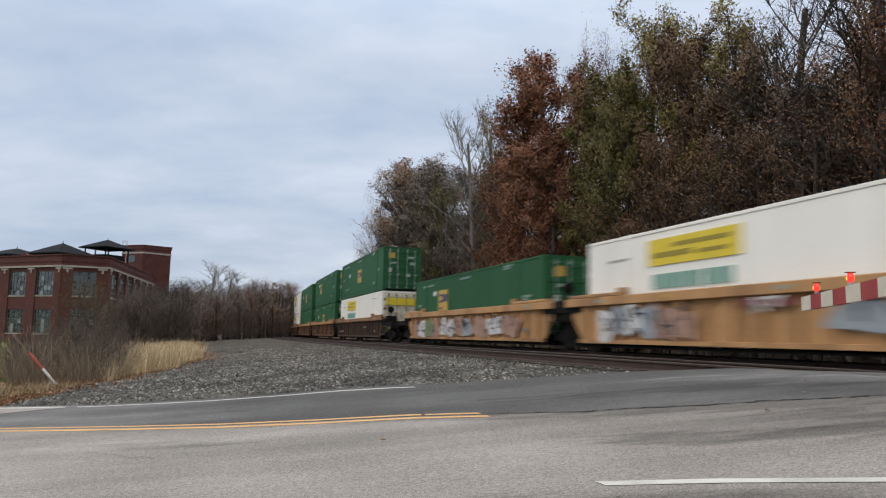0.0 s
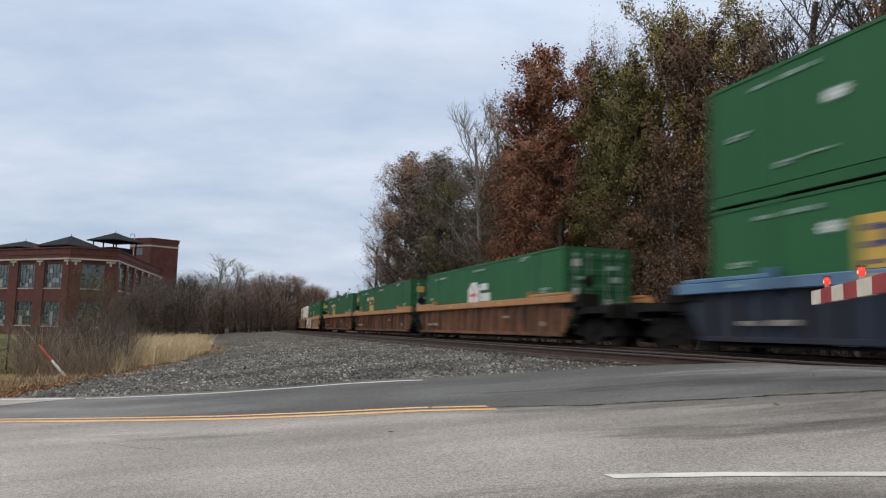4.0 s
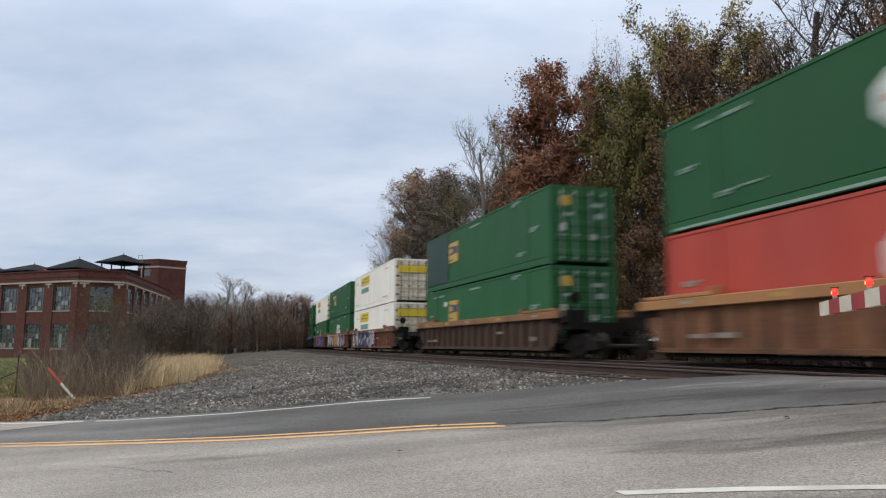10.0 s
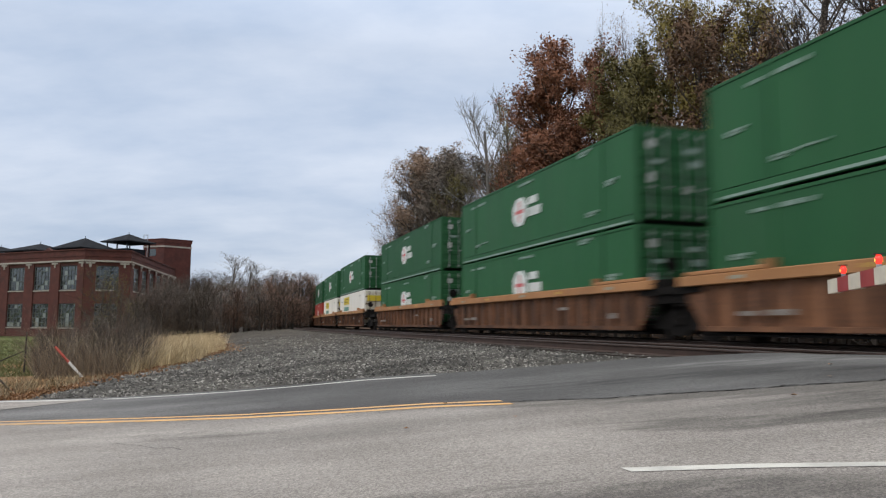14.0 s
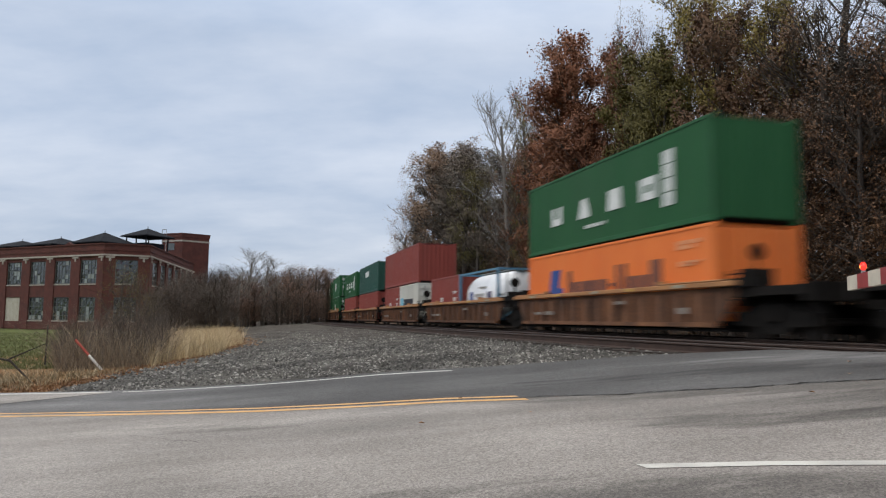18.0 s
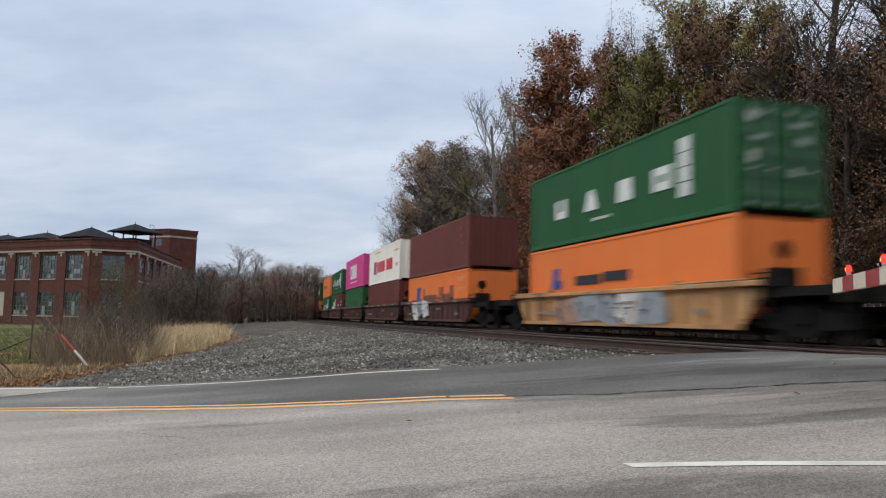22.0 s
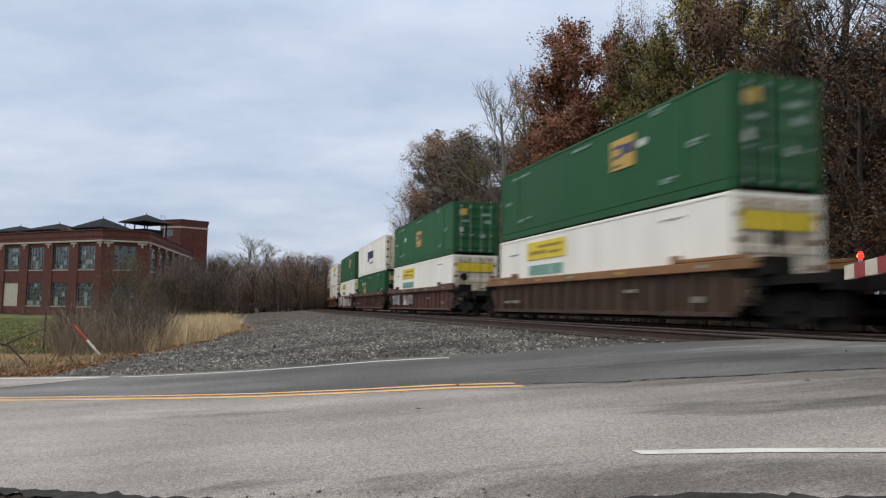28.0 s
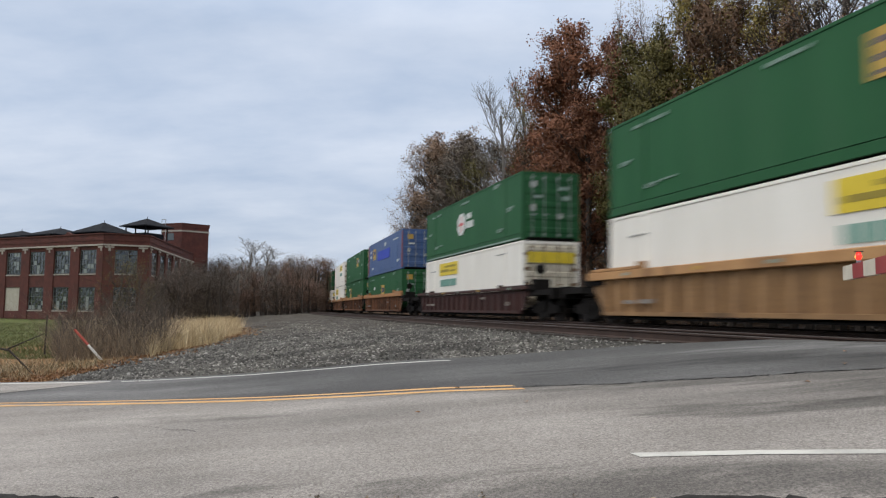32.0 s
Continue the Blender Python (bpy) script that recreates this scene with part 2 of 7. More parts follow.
M_RUSTW = surf("orange_brown_well_car_paint", (0.105, 0.043, 0.021), (0.21, 0.093, 0.043), 1.4, 0.7, 0.12, 0, 14, (1, 2.0, 0.3), (0.05, 0.028, 0.018), 0.8, rnd=0.1)
M_MARW = surf("maroon_well_car_paint", (0.068, 0.032, 0.025), (0.135, 0.061, 0.047), 1.5, 0.75, 0.15, 0, 14, (1, 2.2, 0.22), (0.03, 0.018, 0.015), 0.85, rnd=0.15)
M_MARDK = surf("dark_maroon_well_car_paint", (0.038, 0.017, 0.014), (0.075, 0.030, 0.024), 1.3, 0.75, 0.15, 0, 14, (1, 2.2, 0.22), (0.02, 0.013, 0.011), 0.85)
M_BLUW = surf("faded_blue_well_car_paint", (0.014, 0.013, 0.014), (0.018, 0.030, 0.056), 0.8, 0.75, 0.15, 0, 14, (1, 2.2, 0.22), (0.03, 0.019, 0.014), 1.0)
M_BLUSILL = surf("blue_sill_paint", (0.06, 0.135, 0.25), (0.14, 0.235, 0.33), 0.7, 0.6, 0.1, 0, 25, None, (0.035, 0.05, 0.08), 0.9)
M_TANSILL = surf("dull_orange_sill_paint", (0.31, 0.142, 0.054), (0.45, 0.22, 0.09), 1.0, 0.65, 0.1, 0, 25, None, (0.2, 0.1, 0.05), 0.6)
# Grimy truck steel; on the well cars' ends its black stands for deep shade.
M_TRUCK = surf("grimy_black_cast_steel_and_shade", (0.007, 0.0065, 0.006), (0.018, 0.015, 0.013), 5, 0.85, 0.3, 0.0, 40, spec=0.12)
M_WHEEL = surf("worn_wheel_steel", (0.018, 0.014, 0.012), (0.04, 0.032, 0.027), 5, 0.65, 0.1, 0.3, 40, spec=0.2)
M_YEL = surf("yellow_vinyl", (0.62, 0.46, 0.03), (0.74, 0.56, 0.05), 2, 0.5, 0.02, fine=12)
M_GOLD = surf("golden_vinyl", (0.42, 0.26, 0.045), (0.56, 0.36, 0.08), 2, 0.5, 0.02, fine=12)
M_OLIVE = plain("dark_olive_lettering", (0.30, 0.23, 0.035))
M_ROSE = plain("faded_red_vinyl", (0.56, 0.13, 0.13))
M_DKBLUE = plain("navy_vinyl", (0.06, 0.06, 0.12))
M_ROYAL = plain("royal_blue_vinyl", (0.03, 0.06, 0.42))
M_HLNAVY = plain("weathered_navy_lettering", (0.15, 0.06, 0.04))
M_PALEO = plain("faded_orange_lettering", (0.70, 0.33, 0.16))
M_HLBLUE = plain("deep_blue_vinyl", (0.03, 0.07, 0.25))
M_TEAL = plain("teal_green_vinyl", (0.17, 0.33, 0.27))
M_MARK = surf("white_lettering", (0.55, 0.57, 0.54), (0.72, 0.73, 0.70), 3, 0.6, 0.02)
M_FAINT = surf("faint_lettering", (0.17, 0.26, 0.21), (0.30, 0.38, 0.33), 3, 0.6, 0.02)
M_NOTICE = surf("weathered_white_placard", (0.36, 0.37, 0.34), (0.56, 0.57, 0.53), 5, 0.6, 0.02)
M_STENCIL = surf("worn_stencil_paint", (0.10, 0.075, 0.06), (0.33, 0.30, 0.26), 6.0, 0.7, 0.05)
M_GREYTXT = plain("grey_lettering", (0.33, 0.32, 0.3))
M_REDV = plain("red_vinyl", (0.55, 0.04, 0.06))
M_BLACKV = plain("black_vinyl", (0.02, 0.022, 0.03))
M_CYAN = plain("sky_blue_vinyl", (0.17, 0.45, 0.60))
M_RODRUST = surf("rusty_door_hardware", (0.10, 0.062, 0.035), (0.24, 0.15, 0.08), 5, 0.8, 0.1)
M_GALV = surf("galvanised_lock_rod", (0.22, 0.24, 0.22), (0.4, 0.42, 0.4), 8, 0.45, 0.05, 0.6)
M_TANKW = surf("white_tank_shell", (0.7, 0.71, 0.72), (0.82, 0.83, 0.84), 1.5, 0.35, 0.03, dirt=(0.4, 0.4, 0.42), dirt_amt=0.35)
M_TANKF = surf("blue_tank_frame", (0.06, 0.17, 0.27), (0.10, 0.24, 0.34), 2, 0.5, 0.05)
M_GRAF = [surf("graffiti_purple", (0.07, 0.032, 0.17), (0.16, 0.085, 0.31), 3.0, 0.5, 0.02, fine=6), surf("graffiti_white", (0.50, 0.485, 0.46), (0.70, 0.68, 0.65), 3.0, 0.55, 0.02, fine=6, dirt=(0.26, 0.16, 0.11), dirt_amt=0.7),
          surf("graffiti_black", (0.012, 0.012, 0.016), (0.05, 0.055, 0.075), 3.0, 0.5, 0.02, fine=6), surf("graffiti_navy", (0.04, 0.035, 0.13), (0.09, 0.07, 0.2), 3, 0.5, 0.02, fine=6), surf("graffiti_grey", (0.2, 0.22, 0.24), (0.33, 0.35, 0.36), 3, 0.5, 0.02, fine=6),
          surf("graffiti_pinkish_brown", (0.26, 0.14, 0.10), (0.42, 0.26, 0.19), 3, 0.5, 0.02, fine=6), surf("graffiti_dull_green", (0.12, 0.15, 0.07), (0.21, 0.24, 0.12), 3, 0.5, 0.02, fine=6), surf("graffiti_maroon", (0.13, 0.03, 0.03), (0.2, 0.05, 0.045), 3, 0.5, 0.02, fine=6), surf("graffiti_blue", (0.05, 0.08, 0.25), (0.12, 0.18, 0.4), 3, 0.5, 0.02, fine=6), surf("graffiti_magenta", (0.22, 0.03, 0.12), (0.4, 0.09, 0.23), 3, 0.5, 0.02, fine=6), surf("graffiti_orange", (0.5, 0.2, 0.06), (0.62, 0.3, 0.11), 3, 0.5, 0.02, fine=6)]
M_RAILTOP = surf("worn_rail_head", (0.06, 0.048, 0.042), (0.11, 0.095, 0.085), 3, 0.55, 0.05, 0.3, streak=(3, 0.3, 3))
M_RAIL = surf("rusty_rail", (0.034, 0.021, 0.016), (0.066, 0.04, 0.03), 3, 0.85, 0.2)
M_TIE = surf("weathered_tie", (0.035, 0.028, 0.024), (0.075, 0.06, 0.05), 3, 0.9, 0.4, streak=(0.4, 6, 6))


def asphalt(name, c1, c2, speck):
    """Asphalt: broad wear, streaks along the lanes, and its stones."""
    m = surf(name, c1, c2, 0.5, 0.92, 0.0, 0, 30, None, tuple(v * 0.72 for v in c1), 0.6)
    N, L = m.node_tree.nodes, m.node_tree.links
    b = N["Principled BSDF"]
    col = b.inputs["Base Color"].links[0].from_socket
    tc = N.new("ShaderNodeTexCoord")
    rot = N.new("ShaderNodeMapping")
    rot.inputs["Rotation"].default_value, rot.inputs["Scale"].default_value = (0, 0, radians(15)), (0.16, 0.9, 1)
    L.new(tc.outputs["Object"], rot.inputs["Vector"])
    st = N.new("ShaderNodeTexNoise"); st.inputs["Scale"].default_value, st.inputs["Detail"].default_value = 1.3, 5.0
    L.new(rot.outputs[0], st.inputs["Vector"])
    sr = N.new("ShaderNodeMapRange"); sr.inputs["From Min"].default_value, sr.inputs["From Max"].default_value = 0.3, 0.7
    sr.inputs["To Min"].default_value, sr.inputs["To Max"].default_value = 0.74, 1.22
    L.new(st.outputs["Fac"], sr.inputs["Value"])
    v1 = N.new("ShaderNodeTexVoronoi"); v1.inputs["Scale"].default_value = 95.0
    L.new(tc.outputs["Object"], v1.inputs["Vector"])
    sp = N.new("ShaderNodeSeparateColor"); L.new(v1.outputs["Color"], sp.inputs[0])
    n1 = N.new("ShaderNodeTexNoise"); n1.inputs["Scale"].default_value, n1.inputs["Detail"].default_value = 85.0, 4.0
    L.new(tc.outputs["Object"], n1.inputs["Vector"])
    r1 = N.new("ShaderNodeMapRange"); r1.inputs["To Min"].default_value, r1.inputs["To Max"].default_value = 1 - speck, 1 + speck
    L.new(sp.outputs[0], r1.inputs["Value"])
    r2 = N.new("ShaderNodeMapRange"); r2.inputs["From Min"].default_value, r2.inputs["From Max"].default_value = 0.3, 0.7
    r2.inputs["To Min"].default_value, r2.inputs["To Max"].default_value = 1 - speck * 0.45, 1 + speck * 0.45
    L.new(n1.outputs["Fac"], r2.inputs["Value"])
    val = sr.outputs[0]
    for o in (r1.outputs[0], r2.outputs[0]):
        mu = N.new("ShaderNodeMath"); mu.operation = "MULTIPLY"
        L.new(val, mu.inputs[0]); L.new(o, mu.inputs[1]); val = mu.outputs[0]
    sc = N.new("ShaderNodeVectorMath"); sc.operation = "SCALE"
    L.new(col, sc.inputs[0]); L.new(val, sc.inputs["Scale"]); L.new(sc.outputs[0], b.inputs["Base Color"])
    bp = N.new("ShaderNodeBump"); bp.inputs["Strength"].default_value, bp.inputs["Distance"].default_value = 0.7, 0.008
    L.new(v1.outputs["Distance"], bp.inputs["Height"]); L.new(bp.outputs[0], b.inputs["Normal"])
    return m


M_ASPH = asphalt("old_grey_asphalt", (0.195, 0.178, 0.161), (0.28, 0.258, 0.238), 0.34)
M_ASPHDK = asphalt("newer_dark_asphalt", (0.055, 0.053, 0.052), (0.115, 0.113, 0.111), 0.32)
M_SOIL = surf("dark_gritty_soil", (0.018, 0.015, 0.012), (0.07, 0.06, 0.048), 14.0, 1.0, 0.9, 0, 60, dirt=(0.010, 0.008, 0.007), dirt_amt=0.9, spec=0.02)
M_LINEW = surf("worn_white_road_paint", (0.49, 0.48, 0.44), (0.62, 0.605, 0.56), 5, 0.7, 0.3, fine=60, dirt=(0.28, 0.27, 0.26), dirt_amt=0.6)
M_LINEY = surf("yellow_road_paint", (0.58, 0.31, 0.105), (0.70, 0.42, 0.17), 5, 0.7, 0.3, fine=60, dirt=(0.30, 0.24, 0.17), dirt_amt=0.75)
M_CRACK = surf("tar_filled_crack", (0.02, 0.019, 0.018), (0.05, 0.048, 0.046), 9.0, 0.95, 0.3, spec=0.05)
M_BRICK = surf("red_brown_brick", (0.074, 0.025, 0.020), (0.12, 0.041, 0.031), 1.6, 0.9, 0.3, 0, 18, None, (0.045, 0.024, 0.021), 0.6)
M_STONE = surf("limestone_trim", (0.30, 0.265, 0.22), (0.43, 0.385, 0.33), 2.5, 0.85, 0.2, dirt=(0.25, 0.22, 0.19), dirt_amt=0.6)
M_ROOFDK = surf("dark_slate_roof", (0.012, 0.013, 0.0155), (0.024, 0.026, 0.031), 2, 0.95, 0.3, spec=0.1)
M_SASH = surf("weathered_steel_sash", (0.085, 0.095, 0.088), (0.14, 0.15, 0.138), 4, 0.6, 0.1)
M_BOARD = surf("beige_plywood_board", (0.36, 0.33, 0.26), (0.45, 0.42, 0.34), 2, 0.85, 0.1)
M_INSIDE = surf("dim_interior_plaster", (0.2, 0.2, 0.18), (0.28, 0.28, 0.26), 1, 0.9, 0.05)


def glass(name, tint, rough=0.08):
    m = bpy.data.materials.new(name)
    m.use_nodes = True
    b = m.node_tree.nodes["Principled BSDF"]
    b.inputs["Base Color"].default_value = (*tint, 1)
    b.inputs["Roughness"].default_value = rough
    b.inputs["Specular IOR Level"].default_value = 0.8
    b.inputs["Coat Weight"].default_value = 0.6
    b.inputs["Coat Roughness"].default_value = 0.03
    return m


# The pale glass has a reflection of the sky put into its tint.
M_PANE = [glass("dirty_window_glass", (0.035, 0.045, 0.042)), glass("pale_sky_reflection_glass", (0.22, 0.24, 0.22), 0.35), glass("dark_window_glass", (0.015, 0.02, 0.02))]


def lamp_red(name, strength):
    m = bpy.data.materials.new(name)
    m.use_nodes = True
    b = m.node_tree.nodes["Principled BSDF"]
    b.inputs["Base Color"].default_value = (0.5, 0.01, 0.01, 1)
    b.inputs["Emission Color"].default_value = (1.0, 0.06, 0.04, 1)
    b.inputs["Emission Strength"].default_value = strength
    b.inputs["Roughness"].default_value = 0.2
    return m


# ---- mesh helpers ----
class Shape:
    """Collects vertices and faces of one mesh."""

    def __init__(self):
        self.v, self.f = [], []

    def poly(self, pts, faces):
        n = len(self.v)
        self.v += [tuple(p) for p in pts]
        self.f += [tuple(i + n for i in q) for q in faces]
        return self

    def box(self, x0, x1, y0, y1, z0, z1, ch=0.0):
        if ch:
            # chamfered along its length
            a, b = (x0, x1), (z0, z1)
            ring = [(x0 + ch, z0), (x1 - ch, z0), (x1, z0 + ch), (x1, z1 - ch), (x1 - ch, z1), (x0 + ch, z1), (x0, z1 - ch), (x0, z0 + ch)]
            return self.extrude(ring, y0, y1)
        return self.poly([(x, y, z) for z in (z0, z1) for y in (y0, y1) for x in (x0, x1)],
                         [(0, 2, 3, 1), (4, 5, 7, 6), (0, 1, 5, 4), (2, 6, 7, 3), (0, 4, 6, 2), (1, 3, 7, 5)])

    def extrude(self, ring, y0, y1):
        """A ring of (x, z) drawn out along y."""
        n = len(ring)
        pts = [(x, y0, z) for x, z in ring] + [(x, y1, z) for x, z in ring]
        return self.poly(pts, [tuple(range(n)), tuple(range(2 * n - 1, n - 1, -1))] + [(i, n + i, n + (i + 1) % n, (i + 1) % n) for i in range(n)])

    def slab(self, ring, x0, x1):
        """A ring of (y, z) drawn out along x."""
        n = len(ring)
        pts = [(x0, y, z) for y, z in ring] + [(x1, y, z) for y, z in ring]
        return self.poly(pts, [tuple(range(n - 1, -1, -1)), tuple(range(n, 2 * n))] + [(i, (i + 1) % n, n + (i + 1) % n, n + i) for i in range(n)])

    def plate(self, ring, z0, z1):
        n = len(ring)
        pts = [(x, y, z0) for x, y in ring] + [(x, y, z1) for x, y in ring]
        return self.poly(pts, [tuple(range(n - 1, -1, -1)), tuple(range(n, 2 * n))] + [(i, (i + 1) % n, n + (i + 1) % n, n + i) for i in range(n)])

    def rod(self, a, b, r, n=8, r2=None):
        a, b = Vector(a), Vector(b)
        r2 = r if r2 is None else r2
        w = (b - a).normalized()
        u = w.orthogonal().normalized()
        v = w.cross(u)
        pts = [a + (u * math.cos(i * 6.2832 / n) + v * math.sin(i * 6.2832 / n)) * r for i in range(n)]
        pts += [b + (u * math.cos(i * 6.2832 / n) + v * math.sin(i * 6.2832 / n)) * r2 for i in range(n)]
        return self.poly(pts, [tuple(range(n - 1, -1, -1)), tuple(range(n, 2 * n))] + [(i, (i + 1) % n, n + (i + 1) % n, n + i) for i in range(n)])

    def mesh(self, name):
        me = bpy.data.meshes.new(name)
        me.from_pydata(self.v, [], self.f)
        me.update()
        return me


def part(name, shape, material, parent=None, label=""):
    me = shape if isinstance(shape, bpy.types.Mesh) else shape.mesh(name)
    if not me.materials:
        me.materials.append(material)
    ob = new(name, me)
    if parent:
        ob.parent = parent
    if label:
        ob["label"] = label
    return ob


def smooth(ob):
    ob.data.polygons.foreach_set("use_smooth", [True] * len(ob.data.polygons))
    return ob


# ---- the line of the track ----
D, PSI, BEND, S0 = 11.43, math.radians(17.12), 0.00094, 36.8  # near side of the loads, heading, curvature, where it begins
RN, DN = np.array([math.cos(PSI), math.sin(PSI)]), np.array([-math.sin(PSI), math.cos(PSI)])
P0 = D * RN + S0 * DN
FAR_C, NEAR_C = 1.295, -2.81  # middle of the far and the near track, across from the loads' near side
ARC_C = P0 + RN / BEND


def along(s, lat=0.0):
    """Place and heading at s metres along the line, lat metres to its right."""
    if s <= S0:
        p, h = D * RN + s * DN, PSI
    else:
        h = PSI - BEND * (s - S0)
        p = P0 + np.array([-(math.cos(h) - math.cos(PSI)) / BEND, (math.sin(PSI) - math.sin(h)) / BEND])
    return p + lat * np.array([math.cos(h), math.sin(h)]), h


def off_track(x, y):
    """Metres from the nearest rail towards the camera's side (negative beyond it)."""
    x, y = np.asarray(x, float), np.asarray(y, float)
    st = x * RN[0] + y * RN[1] - D
    arc = 1 / BEND - np.hypot(x - ARC_C[0], y - ARC_C[1])
    lat = np.where(x * DN[0] + y * DN[1] <= S0, st, arc)
    return -lat - 3.53


ROAD_Q = [(-40, 0.2), (-12, -0.2), (-7.5, 0.0), (0.6, 0.0), (2, -0.11), (3.2, -0.25), (4.2, -0.365), (5.7, -0.49), (6.6, -0.59), (7.6, -0.69), (8.6, -0.77), (9.7, -0.85), (10.7, -0.92), (12, -1.0), (14, -1.1), (18, -1.2), (90, -1.2)]
LAND_Q = [(-400, 4), (-60, 1.5), (-30, 0.3), (-14, -0.6), (-10, -0.75), (-7.9, -0.3), (-7, -0.2), (0.25, -0.2), (0.9, -0.24), (2, -0.34), (3.2, -0.44), (4.2, -0.48), (5.7, -0.56), (7.6, -0.76), (9.7, -1.0), (12, -1.2), (14, -1.28), (18, -1.33), (40, -1.28), (90, -1.15), (400, -1.0)]


def road_z(q, v=0.0):
    crown = 0.10 * np.abs(v) / 3.3 * np.clip((np.asarray(q, float) - 5.0) / 4.5, 0, 1)
    return np.interp(q, *zip(*ROAD_Q)) - crown


def land_z(x, y):
    x, y = np.asarray(x, float), np.asarray(y, float)
    q = off_track(x, y)
    z = np.interp(q, *zip(*LAND_Q))
    bumps = 0.035 * np.sin(x * 0.9 + 1.3 * np.sin(y * 0.37)) * np.sin(y * 0.63 + x * 0.21)
    return z + bumps * np.clip((np.abs(q - 1) - 3) / 6, 0, 1)


def grid_mesh(name, X, Y, Z):
    r, c = X.shape
    me = bpy.data.meshes.new(name)
    v = np.stack([X.ravel(), Y.ravel(), Z.ravel()], 1)
    i = np.arange(r * c).reshape(r, c)
    f = np.stack([i[:-1, :-1].ravel(), i[:-1, 1:].ravel(), i[1:, 1:].ravel(), i[1:, :-1].ravel()], 1)
    me.from_pydata(v.tolist(), [], f.tolist())
    me.update()
    return me


# ---- ground ----
def ground_material():
    """Gravel beside the track, dead grass and leaf litter past it, green lawn further out, brown litter under the trees."""
    m = bpy.data.materials.new("ground")
    m.use_nodes = True
    N, L = m.node_tree.nodes, m.node_tree.links
    b = N["Principled BSDF"]
    b.inputs["Roughness"].default_value = 0.95
    b.inputs["Specular IOR Level"].default_value = 0.2
    tc = N.new("ShaderNodeTexCoord")

    def noise_of(scale, detail=4.0):
        n = N.new("ShaderNodeTexNoise")
        n.inputs["Scale"].default_value, n.inputs["Detail"].default_value = scale, detail
        L.new(tc.outputs["Object"], n.inputs["Vector"])
        return n.outputs["Fac"]

    def ramp(fac, *stops):
        r = N.new("ShaderNodeValToRGB")
        e = r.color_ramp.elements
        while len(e) < len(stops):
            e.new(0.5)
        for el, (p, c) in zip(e, stops):
            el.position, el.color = p, (*c, 1)
        L.new(fac, r.inputs[0])
        return r.outputs[0]

    def step(val, lo, hi):
        r = N.new("ShaderNodeMapRange"); r.interpolation_type = "SMOOTHSTEP"
        r.inputs["From Min"].default_value, r.inputs["From Max"].default_value = lo, hi
        L.new(val, r.inputs["Value"])
        return r.outputs[0]

    def dot(v):
        d = N.new("ShaderNodeVectorMath"); d.operation = "DOT_PRODUCT"; d.inputs[1].default_value = v
        L.new(tc.outputs["Object"], d.inputs[0])
        return d.outputs["Value"]

    def mathn(op, a, c):
        n = N.new("ShaderNodeMath"); n.operation = op
        for i, v in enumerate((a, c)):
            if isinstance(v, (int, float)):
                n.inputs[i].default_value = v
            else:
                L.new(v, n.inputs[i])
        return n.outputs[0]

    def mix(f, a, c):
        n = N.new("ShaderNodeMixRGB")
        L.new(f, n.inputs[0]); L.new(a, n.inputs[1]); L.new(c, n.inputs[2])
        return n.outputs[0]

    across = mathn("ADD", mathn("MULTIPLY", dot((RN[0], RN[1], 0)), -1.0), 7.9)
    far = N.new("ShaderNodeMapRange")
    far.inputs["From Min"].default_value, far.inputs["From Max"].default_value = 13.0, 32.0
    far.inputs["To Min"].default_value, far.inputs["To Max"].default_value = -2.7, 2.1
    L.new(dot((0, 1, 0)), far.inputs["Value"])
    across = mathn("ADD", across, far.outputs[0])
    wob = mathn("ADD", across, mathn("MULTIPLY", mathn("SUBTRACT", noise_of(0.35), 0.5), 3.0))
    vor = N.new("ShaderNodeTexVoronoi"); vor.inputs["Scale"].default_value = 26.0
    L.new(tc.outputs["Object"], vor.inputs["Vector"])
    stone = N.new("ShaderNodeMixRGB"); stone.blend_type = "MULTIPLY"; stone.inputs[0].default_value = 0.55
    L.new(ramp(noise_of(0.5), (0.35, (0.05, 0.047, 0.041)), (0.65, (0.135, 0.128, 0.113))), stone.inputs[1])
    hue = N.new("ShaderNodeHueSaturation"); hue.inputs["Saturation"].default_value = 0.12; hue.inputs["Value"].default_value = 1.5
    L.new(vor.outputs["Color"], hue.inputs["Color"]); L.new(hue.outputs[0], stone.inputs[2])
    litter = ramp(noise_of(7.0, 6), (0.3, (0.10, 0.05, 0.022)), (0.5, (0.24, 0.135, 0.06)), (0.7, (0.34, 0.23, 0.11)))
    lawn = ramp(noise_of(3.0, 6), (0.3, (0.075, 0.10, 0.028)), (0.7, (0.15, 0.165, 0.055)))
    woods = ramp(noise_of(2.0, 6), (0.3, (0.045, 0.026, 0.015)), (0.7, (0.12, 0.07, 0.038)))
    dirt = ramp(noise_of(1.6, 7), (0.3, (0.058, 0.049, 0.040)), (0.7, (0.12, 0.103, 0.083)))
    path = mathn("MULTIPLY", step(dot((0, 1, 0)), 21.0, 33.0), 0.8)
    col = mix(step(wob, 8.8, 10.3), mix(path, stone.outputs[0], dirt), litter)
    col = mix(step(wob, 17.0, 20.0), col, lawn)
    col = mix(step(mathn("MULTIPLY", wob, -1.0), 9.0, 11.0), col, woods)
    L.new(col, b.inputs["Base Color"])
    bp = N.new("ShaderNodeBump"); bp.inputs["Strength"].default_value = 0.9; bp.inputs["Distance"].default_value = 0.05
    L.new(vor.outputs["Distance"], bp.inputs["Height"]); L.new(bp.outputs[0], b.inputs["Normal"])
    return m


M_GROUND = ground_material()


